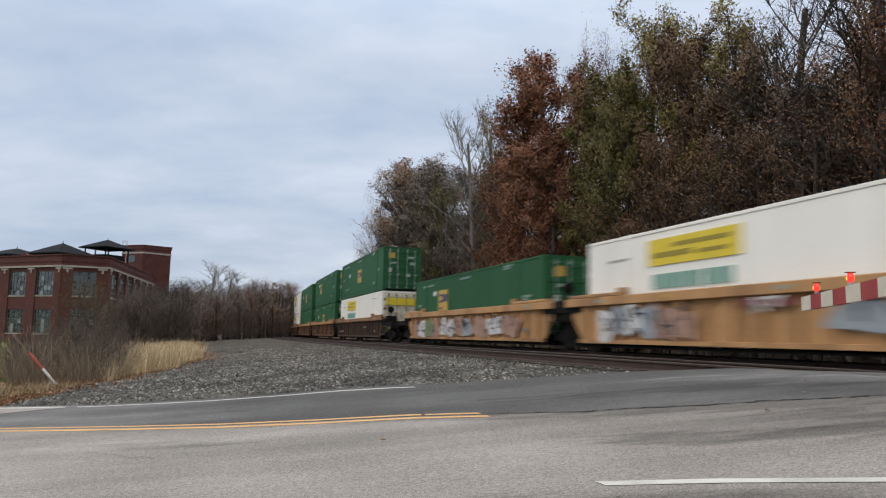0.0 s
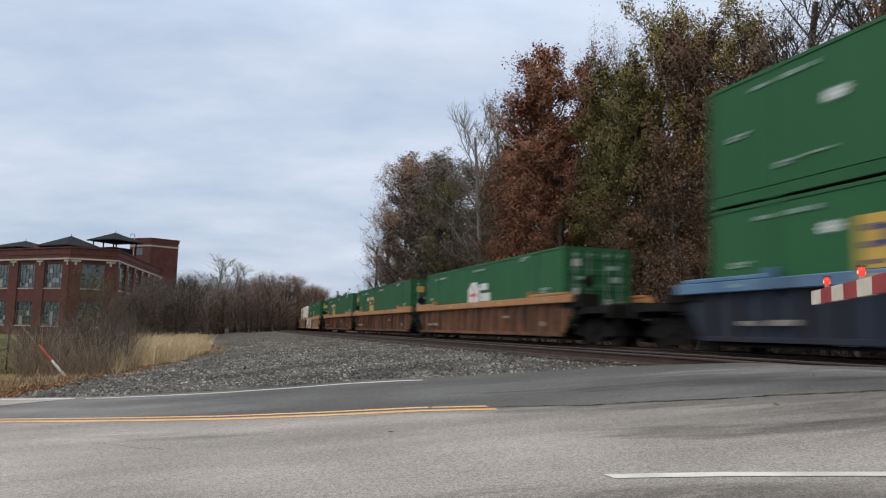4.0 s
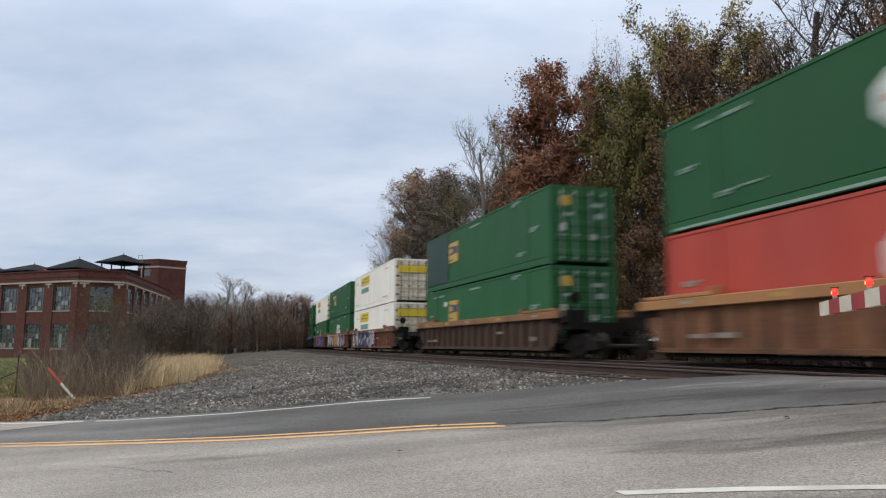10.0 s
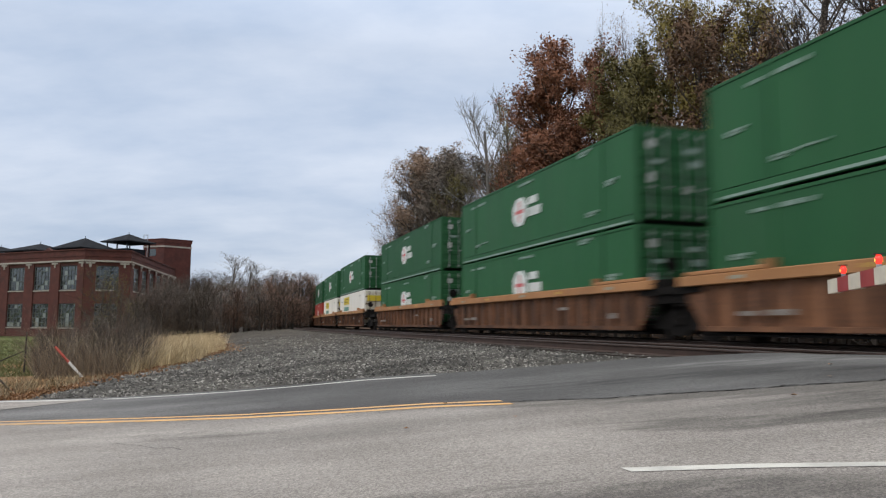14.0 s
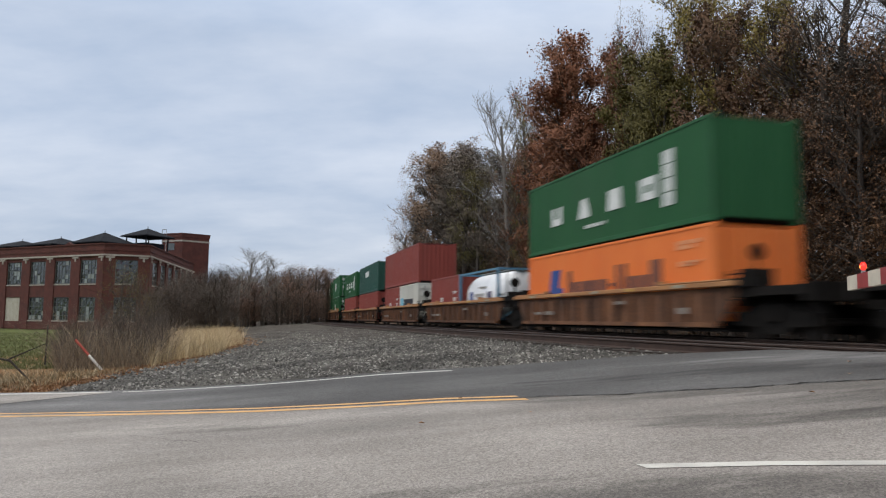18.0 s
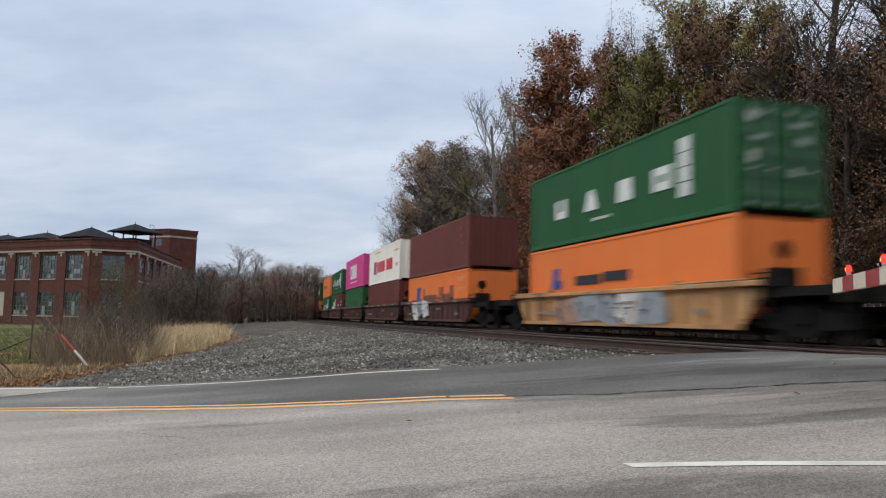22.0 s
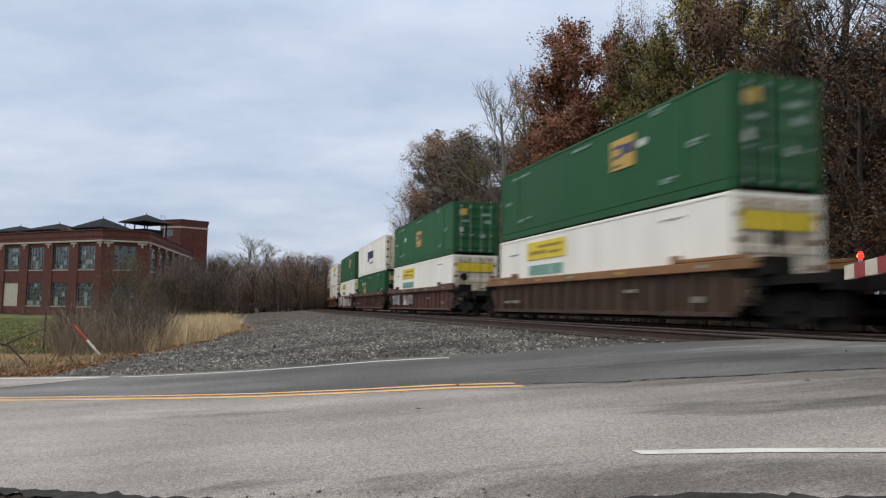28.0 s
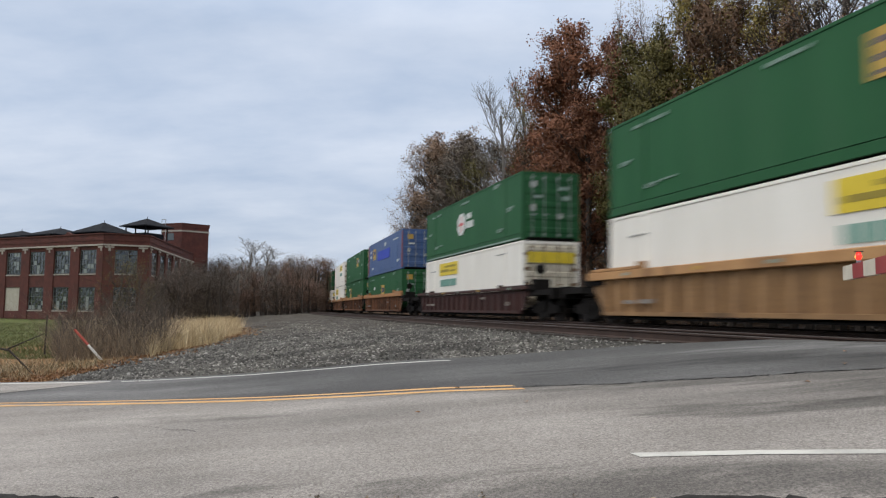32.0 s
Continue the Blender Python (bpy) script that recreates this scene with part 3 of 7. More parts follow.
def spread(lo, hi, fine, n, grow):
    """Coordinates close together between lo and hi and ever wider outside."""
    mid = np.arange(lo, hi, fine)
    step = fine * np.cumprod(np.full(n, grow))
    return np.concatenate([lo - np.cumsum(step)[::-1], mid, mid[-1] + np.cumsum(step)])


gx, gy = spread(-26, 26, 0.45, 42, 1.16), spread(-6, 60, 0.5, 42, 1.16)
GX, GY = np.meshgrid(gx, gy)
GZ = land_z(GX, GY)
ROAD_A = math.radians(15)
RD_N, RD_U = np.array([math.sin(ROAD_A), math.cos(ROAD_A)]), np.array([math.cos(ROAD_A), -math.sin(ROAD_A)])
RD_C = 8 * math.cos(ROAD_A)


def road_v(x, y):
    return x * RD_N[0] + y * RD_N[1] - RD_C


# the land lies a little below the road where the road runs
under = (np.abs(road_v(GX, GY) + 0.15) < 4.6)
GZ = np.where(under, np.minimum(GZ, road_z(off_track(GX, GY), road_v(GX, GY)) - 0.06), GZ)
ground = smooth(part("ground", grid_mesh("ground", GX, GY, GZ), M_GROUND))
tagged(ground, "grey gravel, leaf litter and rough grass beside a railway", "ground", kind="structure")


# ---- road ----
def road_xy(v, q):
    """Where the line v metres across the road meets the line q metres from the near rail."""
    A = np.array([RD_N, RN])
    return np.linalg.solve(A, np.array([RD_C + v, 7.9 - q]))


def road_sheet(name, v0, v1, q0, q1, lift, nv, nq, ragged=0.0, taper=0.0):
    wide0 = v0
    vs, qs = np.linspace(0, 1, nv), q0 + (q1 - q0) * np.linspace(0, 1, nq) ** 1.6
    X, Y, Z = np.zeros((nq, nv)), np.zeros((nq, nv)), np.zeros((nq, nv))
    for i, q in enumerate(qs):
        if taper:
            v0 = v1 + (wide0 - v1) * max(0.02, 1 - ((q - q0) / (q1 - q0)) ** taper)
        for j, a in enumerate(vs):
            w = v0 + (v1 - v0) * a
            rag = 0.0
            if ragged:
                if j == 0:
                    rag = -ragged * (0.5 + 0.5 * noise.noise((q * 1.7, 3.1, 0)) + 0.4 * noise.noise((q * 6.1, 9.1, 0)))
                if j == nv - 1:
                    rag = 0.4 * ragged * (noise.noise((q * 2.3, 7.7, 0)))
            p = road_xy(w + rag, q)
            X[i, j], Y[i, j], Z[i, j] = p[0], p[1], road_z(q, w) + lift
            if ragged and j in (0, nv - 1):
                Z[i, j] -= 0.05
    return grid_mesh(name, X[::-1], Y[::-1], Z[::-1])


def worn(m, v0, v1, q0, q1, amount):
    """Wear across the road from v0 to v1 that comes in from q0 to q1 off the rail, with a wandering edge."""
    N, L = m.node_tree.nodes, m.node_tree.links
    b = N["Principled BSDF"]
    col = b.inputs["Base Color"].links[0].from_socket
    tc, n = N.new("ShaderNodeTexCoord"), N.new("ShaderNodeTexNoise")
    n.inputs["Scale"].default_value, n.inputs["Detail"].default_value = 1.1, 6.0
    L.new(tc.outputs["Object"], n.inputs["Vector"])
    wob = N.new("ShaderNodeMath"); wob.operation = "MULTIPLY_ADD"; wob.inputs[1].default_value, wob.inputs[2].default_value = 2.6, -1.3
    L.new(n.outputs["Fac"], wob.inputs[0])
    masks = []
    for axis, off, lo, hi in (((RD_N[0], RD_N[1], 0), -RD_C, v0, v1), ((-RN[0], -RN[1], 0), 7.9, q0, q1)):
        if lo > hi:
            axis, off, lo, hi = tuple(-v for v in axis), -off, -lo, -hi
        d = N.new("ShaderNodeVectorMath"); d.operation = "DOT_PRODUCT"; d.inputs[1].default_value = axis
        L.new(tc.outputs["Object"], d.inputs[0])
        a = N.new("ShaderNodeMath"); a.operation = "ADD"; a.inputs[1].default_value = off
        L.new(d.outputs["Value"], a.inputs[0])
        w = N.new("ShaderNodeMath"); w.operation = "ADD"
        L.new(a.outputs[0], w.inputs[0]); L.new(wob.outputs[0], w.inputs[1])
        r = N.new("ShaderNodeMapRange"); r.interpolation_type = "SMOOTHSTEP"
        r.inputs["From Min"].default_value, r.inputs["From Max"].default_value = lo, hi
        L.new(w.outputs[0], r.inputs["Value"])
        masks.append(r.outputs[0])
    mu = N.new("ShaderNodeMath"); mu.operation = "MULTIPLY"
    L.new(masks[0], mu.inputs[0]); L.new(masks[1], mu.inputs[1])
    k = N.new("ShaderNodeMapRange"); k.inputs["To Min"].default_value, k.inputs["To Max"].default_value = 1.0, amount
    L.new(mu.outputs[0], k.inputs["Value"])
    sc = N.new("ShaderNodeVectorMath"); sc.operation = "SCALE"
    L.new(col, sc.inputs[0]); L.new(k.outputs[0], sc.inputs["Scale"]); L.new(sc.outputs[0], b.inputs["Base Color"])


def stain(m, v, dv, q, dq, amount):
    """A ragged stain about the line v across the road, so many metres off the rail, that scales the colour by amount."""
    N, L = m.node_tree.nodes, m.node_tree.links
    b = N["Principled BSDF"]
    col = b.inputs["Base Color"].links[0].from_socket
    tc = N.new("ShaderNodeTexCoord")
    stretch = N.new("ShaderNodeMapping")
    stretch.inputs["Rotation"].default_value, stretch.inputs["Scale"].default_value = (0, 0, radians(15)), (0.5, 2.2, 1)
    L.new(tc.outputs["Object"], stretch.inputs["Vector"])
    n = N.new("ShaderNodeTexNoise"); n.inputs["Scale"].default_value, n.inputs["Detail"].default_value = 2.2, 7.0
    L.new(stretch.outputs[0], n.inputs["Vector"])
    parts = []
    for axis, off, half in (((RD_N[0], RD_N[1], 0), -RD_C - v, dv), ((-RN[0], -RN[1], 0), 7.9 - q, dq)):
        d = N.new("ShaderNodeVectorMath"); d.operation = "DOT_PRODUCT"; d.inputs[1].default_value = axis
        L.new(tc.outputs["Object"], d.inputs[0])
        a = N.new("ShaderNodeMath"); a.operation = "ADD"; a.inputs[1].default_value = off
        L.new(d.outputs["Value"], a.inputs[0])
        k = N.new("ShaderNodeMath"); k.operation = "DIVIDE"; k.inputs[1].default_value = half
        L.new(a.outputs[0], k.inputs[0])
        sq = N.new("ShaderNodeMath"); sq.operation = "MULTIPLY"
        L.new(k.outputs[0], sq.inputs[0]); L.new(k.outputs[0], sq.inputs[1])
        parts.append(sq.outputs[0])
    r2 = N.new("ShaderNodeMath"); r2.operation = "ADD"
    L.new(parts[0], r2.inputs[0]); L.new(parts[1], r2.inputs[1])
    jit = N.new("ShaderNodeMath"); jit.operation = "MULTIPLY_ADD"; jit.inputs[1].default_value = 4.5
    L.new(n.outputs["Fac"], jit.inputs[0]); L.new(r2.outputs[0], jit.inputs[2])
    r = N.new("ShaderNodeMapRange"); r.interpolation_type = "SMOOTHSTEP"
    r.inputs["From Min"].default_value, r.inputs["From Max"].default_value = 2.0, 3.4
    r.inputs["To Min"].default_value, r.inputs["To Max"].default_value = amount, 1.0
    L.new(jit.outputs[0], r.inputs["Value"])
    sc = N.new("ShaderNodeVectorMath"); sc.operation = "SCALE"
    L.new(col, sc.inputs[0]); L.new(r.outputs[0], sc.inputs["Scale"]); L.new(sc.outputs[0], b.inputs["Base Color"])


worn(M_ASPH, -2.0, -0.2, 5.6, 3.4, 0.72)
worn(M_ASPH, -9.0, -8.0, 4.0, 10.0, 1.22)
stain(M_ASPH, -1.62, 0.34, 3.6, 1.6, 0.55)
stain(M_ASPH, -1.0, 0.5, 2.4, 1.8, 0.62)
stain(M_ASPH, -3.55, 0.32, 5.0, 3.0, 0.55)
stain(M_ASPH, -1.1, 0.22, 8.2, 0.9, 0.7)
stain(M_ASPH, -0.15, 0.36, 2.4, 4.2, 0.62)
stain(M_ASPHDK, 1.3, 0.35, 2.6, 2.2, 0.55)
stain(M_ASPHDK, 2.3, 0.4, 1.2, 1.6, 1.7)
worn(M_ASPHDK, -9.0, -8.0, 6.0, 11.0, 2.0)
worn(M_ASPHDK, -9.0, -8.0, 1.5, 0.2, 1.25)
road = smooth(part("road", road_sheet("road", -3.74, 3.75, 0.12, 75, 0.0, 25, 420, 0.26), M_ASPH))
tagged(road, "old grey two-lane asphalt road rising to a level crossing", "road", kind="structure")
smooth(part("asphalt_patch", road_sheet("asphalt_patch", 0.01, 3.70, 0.13, 30.0, 0.002, 14, 200), M_ASPHDK, road, "newer dark asphalt lane at the crossing"))


def road_edge(q):
    """Where the asphalt breaks off, metres across the road."""
    return -4.03 + 0.17 * max(0.0, q - 7.3) + 0.06 * noise.noise((q * 1.4, 5.0, 0)) + 0.04 * noise.noise((q * 5.3, 1.0, 0)) + 0.04 * noise.noise((q * 14.0, 3.0, 0))


def verge():
    """Dark soil that laps over the broken near edge of the asphalt; the road narrows away from the crossing."""
    qs = np.linspace(0.3, 18, 300)
    X, Y, Z = np.zeros((300, 9)), np.zeros((300, 9)), np.zeros((300, 9))
    for i, q in enumerate(qs):
        edge = road_edge(q)
        for j in range(9):
            v = -5.6 + (edge + 5.6) * j / 8
            p = road_xy(v, q)
            X[i, j], Y[i, j] = p[0], p[1]
            Z[i, j] = road_z(q, v) + (0.006 if j == 8 else 0.02 + 0.012 * noise.noise((q * 7, j * 1.7, 0)))
    return grid_mesh("shoulder", X[::-1], Y[::-1], Z[::-1])


part("shoulder", verge(), M_SOIL, road, "dark gritty soil along the broken edge of the asphalt")


def line_on_road(name, v0, v1, q0, q1, material, label, n=260, lift=0.004):
    return part(name, road_sheet(name, v0, v1, q0, q1, lift, 3, n), material, road, label)


line_on_road("edge_line", 3.25, 3.36, 4.7, 9.75, M_LINEW, "worn white edge line")
line_on_road("edge_line", 3.22, 3.44, 9.95, 60, M_LINEW, "wide worn white edge line")


def apron():
    """Pale old asphalt that widens along the road's far edge."""
    qs = 9.92 + 24 * np.linspace(0, 1, 60) ** 2
    X, Y, Z = np.zeros((60, 5)), np.zeros((60, 5)), np.zeros((60, 5))
    for i, q in enumerate(qs):
        wide = 2.2 * min(1.0, max(0.02, (q - 9.9) / 1.8))
        for j in range(5):
            v = 3.2 - wide * (1 - j / 4) * (1 + 0.1 * noise.noise((q * 1.3, 2.0, 0)))
            p = road_xy(v, q)
            X[i, j], Y[i, j], Z[i, j] = p[0], p[1], road_z(q, v) + 0.009
    return grid_mesh("apron", X[::-1], Y[::-1], Z[::-1])


part("apron", apron(), M_ASPH, road, "pale old asphalt along the road's edge")
line_on_road("centre_line", 0.07, 0.17, 5.02, 60, M_LINEY, "yellow centre line")
line_on_road("centre_line", -0.17, -0.07, 5.02, 60, M_LINEY, "yellow centre line")
line_on_road("edge_line", -3.135, -3.03, 0.6, 5.57, M_LINEW, "white edge line")


def crack(pts, w0, w1, name="crack", lift=0.006):
    sh = Shape()
    ring_a, ring_b = [], []
    n = len(pts)
    for i, (v, q) in enumerate(pts):
        w = (w0 + (w1 - w0) * i / (n - 1)) * (0.15 + 1.3 * random.random()) * 0.5
        for sgn, ring in ((1, ring_a), (-1, ring_b)):
            p = road_xy(v + sgn * w, q)
            ring.append((p[0], p[1], float(road_z(q, v)) + lift))
    sh.poly(ring_a + ring_b, [(i, n + i, n + i + 1, i + 1) for i in range(n - 1)])
    return part(name, sh, M_CRACK, road, "dark tarred joint in the asphalt")


random.seed(4)
crack([(0.02 + 0.025 * math.sin(i * 0.37) + random.uniform(-0.03, 0.03), 5.0 - i * 0.06 + random.uniform(-0.02, 0.02)) for i in range(80)], 0.015, 0.06)
crack([(-1.35 - 0.05 * i + random.uniform(-0.05, 0.05), 8.9 - i * 0.09) for i in range(9)], 0.004, 0.012)
crack([(road_edge(0.4 + i * 0.05) - 0.035, 0.4 + i * 0.05) for i in range(250)], 0.13, 0.17, "broken_edge", 0.026)


def crossing_strip(q0, q1, lift=-0.004):
    return part("crossing_panel", road_sheet("crossing_panel", -4.25, 3.75, q0, q1, lift, 14, 8), M_ASPHDK, road, "asphalt between the rails of the crossing")


for q0, q1 in ((-1.36, -0.15), (-4.02, -1.59), (-5.47, -4.25), (-9.0, -5.70), (-45, -9.0)):
    crossing_strip(q0, q1)


# ---- tracks ----
def rail_mesh(lat, s0, s1, step):
    """A rail with head, web and foot, top at z = 0."""
    ring = [(-0.07, -0.18), (0.07, -0.18), (0.07, -0.165), (0.012, -0.14), (0.012, -0.045), (0.036, -0.032), (0.036, -0.004), (0.028, 0.0), (-0.028, 0.0), (-0.036, -0.004), (-0.036, -0.032), (-0.012, -0.045), (-0.012, -0.14), (-0.07, -0.165)]
    sh, head = Shape(), Shape()
    ss = np.arange(s0, s1 + step, step)
    pts = []
    for s in ss:
        for dx, z in ring:
            p, h = along(s, lat + dx)
            pts.append((p[0], p[1], z))
    n = len(ring)
    sh.poly(pts, [(i * n + j, i * n + (j + 1) % n, (i + 1) * n + (j + 1) % n, (i + 1) * n + j) for i in range(len(ss) - 1) for j in range(n)])
    hp = []
    for s in ss:
        for dx, z in ((-0.037, -0.012), (-0.03, 0.002), (0.03, 0.002), (0.037, -0.012)):
            p, h = along(s, lat + dx)
            hp.append((p[0], p[1], z))
    head.poly(hp, [(i * 4 + j, i * 4 + j + 1, (i + 1) * 4 + j + 1, (i + 1) * 4 + j) for i in range(len(ss) - 1) for j in range(3)])
    return sh, head


for cname, c in (("near", NEAR_C), ("far", FAR_C)):
    track = tagged(new("railway_track"), "rusty standard-gauge railway track on wooden ties in ballast", "railway track", "tracks", kind="structure")
    for side in (-1, 1):
        body, head = rail_mesh(c + side * 0.7535, -60, 330, 6.0)
        r = part("rail", body, M_RAIL, track)
        part("rail_head", head, M_RAILTOP, r, "worn rail head")
    ties = Shape()
    tie_me = Shape().box(-1.3, 1.3, -0.115, 0.115, -0.32, -0.175).mesh("tie")
    tie_me.materials.append(M_TIE)
    s, k = -2.0, 0
    rest = Shape()
    while s < 260:
        p, h = along(s, c)
        if s < 84 and cname == "near":
            t = new("tie", tie_me)
            t.parent = track
            t.matrix_local = pose(p[0], p[1], random.uniform(-0.012, 0.008), 0, 0, math.degrees(h) + random.uniform(-1, 1))
        else:
            m = pose(p[0], p[1], 0, 0, 0, math.degrees(h))
            rest.poly([m @ Vector(v.co) for v in tie_me.vertices], [tuple(f.vertices) for f in tie_me.polygons])
        s += 0.52
    part("far_ties", rest, M_TIE, track)["kind"] = "stuff"


# ---- containers ----
def fluted(y0, y1, z0, z1, x_out, depth, pitch, thick=0.03):
    """A vertical sheet with shallow flutes; x_out is its outer face, on the minus side."""
    n = max(2, int(round((y1 - y0) / pitch)))
    p = (y1 - y0) / n
    ring = []
    for i in range(n):
        a = y0 + i * p
        ring += [(x_out, a + 0.12 * p), (x_out, a + 0.5 * p), (x_out + depth, a + 0.62 * p), (x_out + depth, a + p)]
    ring = [(x_out + depth, y0)] + ring + [(x_out + depth + thick, y1), (x_out + depth + thick, y0)]
    return Shape().plate(ring, z0, z1)


def fluted_end(x0, x1, z0, z1, y_out, sign, depth, pitch):
    n = max(2, int(round((x1 - x0) / pitch)))
    p = (x1 - x0) / n
    ring = [(x0, y_out - sign * depth)]
    for i in range(n):
        a = x0 + i * p
        ring += [(a + 0.12 * p, y_out), (a + 0.5 * p, y_out), (a + 0.62 * p, y_out - sign * depth), (a + p, y_out - sign * depth)]
    ring += [(x1, y_out - sign * (depth + 0.03)), (x0, y_out - sign * (depth + 0.03))]
    if sign > 0:
        ring = ring[::-1]
    return Shape().plate(ring, z0, z1)


W2 = 1.295
MESH = {}


def shared(key, make):
    if key not in MESH:
        MESH[key] = make().mesh(key if isinstance(key, str) else "_".join(str(k) for k in key))
    return MESH[key]


def sheet(name, key, make, material, parent, label=""):
    """A part whose mesh is shared by all containers of a size; its material sits on the object."""
    me = shared(key, make)
    if not me.materials:
        me.materials.append(material)
    ob = new(name, me)
    ob.parent = parent
    if me.materials[0] is not material:
        ob.material_slots[0].link = "OBJECT"
        ob.material_slots[0].material = material
    if label:
        ob["label"] = label
    return ob


def mark(parent, a, b, z0, z1, material, length, name="marking", label="", proud=0.012):
    """A flat painted mark on the near side, a to b metres from the leading end."""
    y1, y0 = length / 2 - a, length / 2 - b
    sh = Shape()
    if name == "marking":  # rows of small blocks
        rows = 2 if z1 - z0 > 0.13 else 1
        tall = (z1 - z0) / rows
        n = max(3, min(12, int((b - a) / (tall * 0.95))))
        step = (b - a) / n
        for r in range(rows):
            for i in range(n - (n // 3 if r else 0)):
                if n > 5 and i % 5 == 4:
                    continue
                sh.box(-W2 - proud, -W2 + 0.03, y1 - (i + 0.78) * step, y1 - i * step, z1 - (r + 0.84) * tall, z1 - r * tall)
    elif name == "sticker":  # a many-pointed star
        yc, zc, ry, rz = (y0 + y1) / 2, (z0 + z1) / 2, (y1 - y0) / 2, (z1 - z0) / 2
        sh.slab([(yc + ry * k * math.cos(i * math.pi / 8), zc + rz * k * math.sin(i * math.pi / 8)) for i in range(16) for k in ((1.0, 0.74)[i % 2],)], -W2 - proud, -W2 + 0.03)
    else:
        sh.box(-W2 - proud, -W2 + 0.03, y0, y1, z0, z1)
    ob = part(name, sh, material, parent, label)
    if name == "marking":
        ob["kind"] = "stuff"
    return ob


def octagon_mark(parent, a, b, z0, z1, length):
    y1, y0 = length / 2 - a, length / 2 - b
    c, hz = (y1 - y0) * 0.28, (z1 - z0) * 0.28
    ring = [(y0 + c, z0), (y1 - c, z0), (y1, z0 + hz), (y1, z1 - hz), (y1 - c, z1), (y0 + c, z1), (y0, z1 - hz), (y0, z0 + hz)]
    o = part("emblem", Shape().slab(ring, -W2 - 0.012, -W2 + 0.03), M_MARK, parent, "white octagonal emblem with a red cross")
    m, mz = (y0 + y1) / 2, (z0 + z1) / 2
    sh = Shape().box(-W2 - 0.018, -W2, m - 0.42, m + 0.42, mz - 0.07, mz + 0.07)
    sh.box(-W2 - 0.018, -W2, m - 0.07, m + 0.07, mz - 0.42, mz - 0.075).box(-W2 - 0.018, -W2, m - 0.07, m + 0.07, mz + 0.075, mz + 0.42)
    part("red_cross", sh, M_ROSE, o)


def square_mark(parent, a, length, z0=1.0, z1=1.98, w=1.4):
    o = mark(parent, a, a + w, z0, z1, M_GOLD, length, "emblem", "yellow square emblem with dark blue shapes")
    y1 = length / 2 - a
    sh = Shape().box(-W2 - 0.018, -W2, y1 - w * 0.98, y1 - w * 0.45, z0 + 0.42, z1 - 0.22)
    sh.box(-W2 - 0.0185, -W2, y1 - w * 0.44, y1 - w * 0.12, z1 - 0.3, z1 - 0.18).box(-W2 - 0.0185, -W2, y1 - w * 0.44, y1 - w * 0.12, z1 - 0.62, z1 - 0.5).box(-W2 - 0.0185, -W2, y1 - w * 0.44, y1 - w * 0.12, z0 + 0.08, z0 + 0.16)
    part("emblem_shape", sh, M_DKBLUE, o)


def small_marks(parent, length, material, spots):
    for a, b, z0, z1 in spots:
        mark(parent, a, b, z0, z1, material, length)


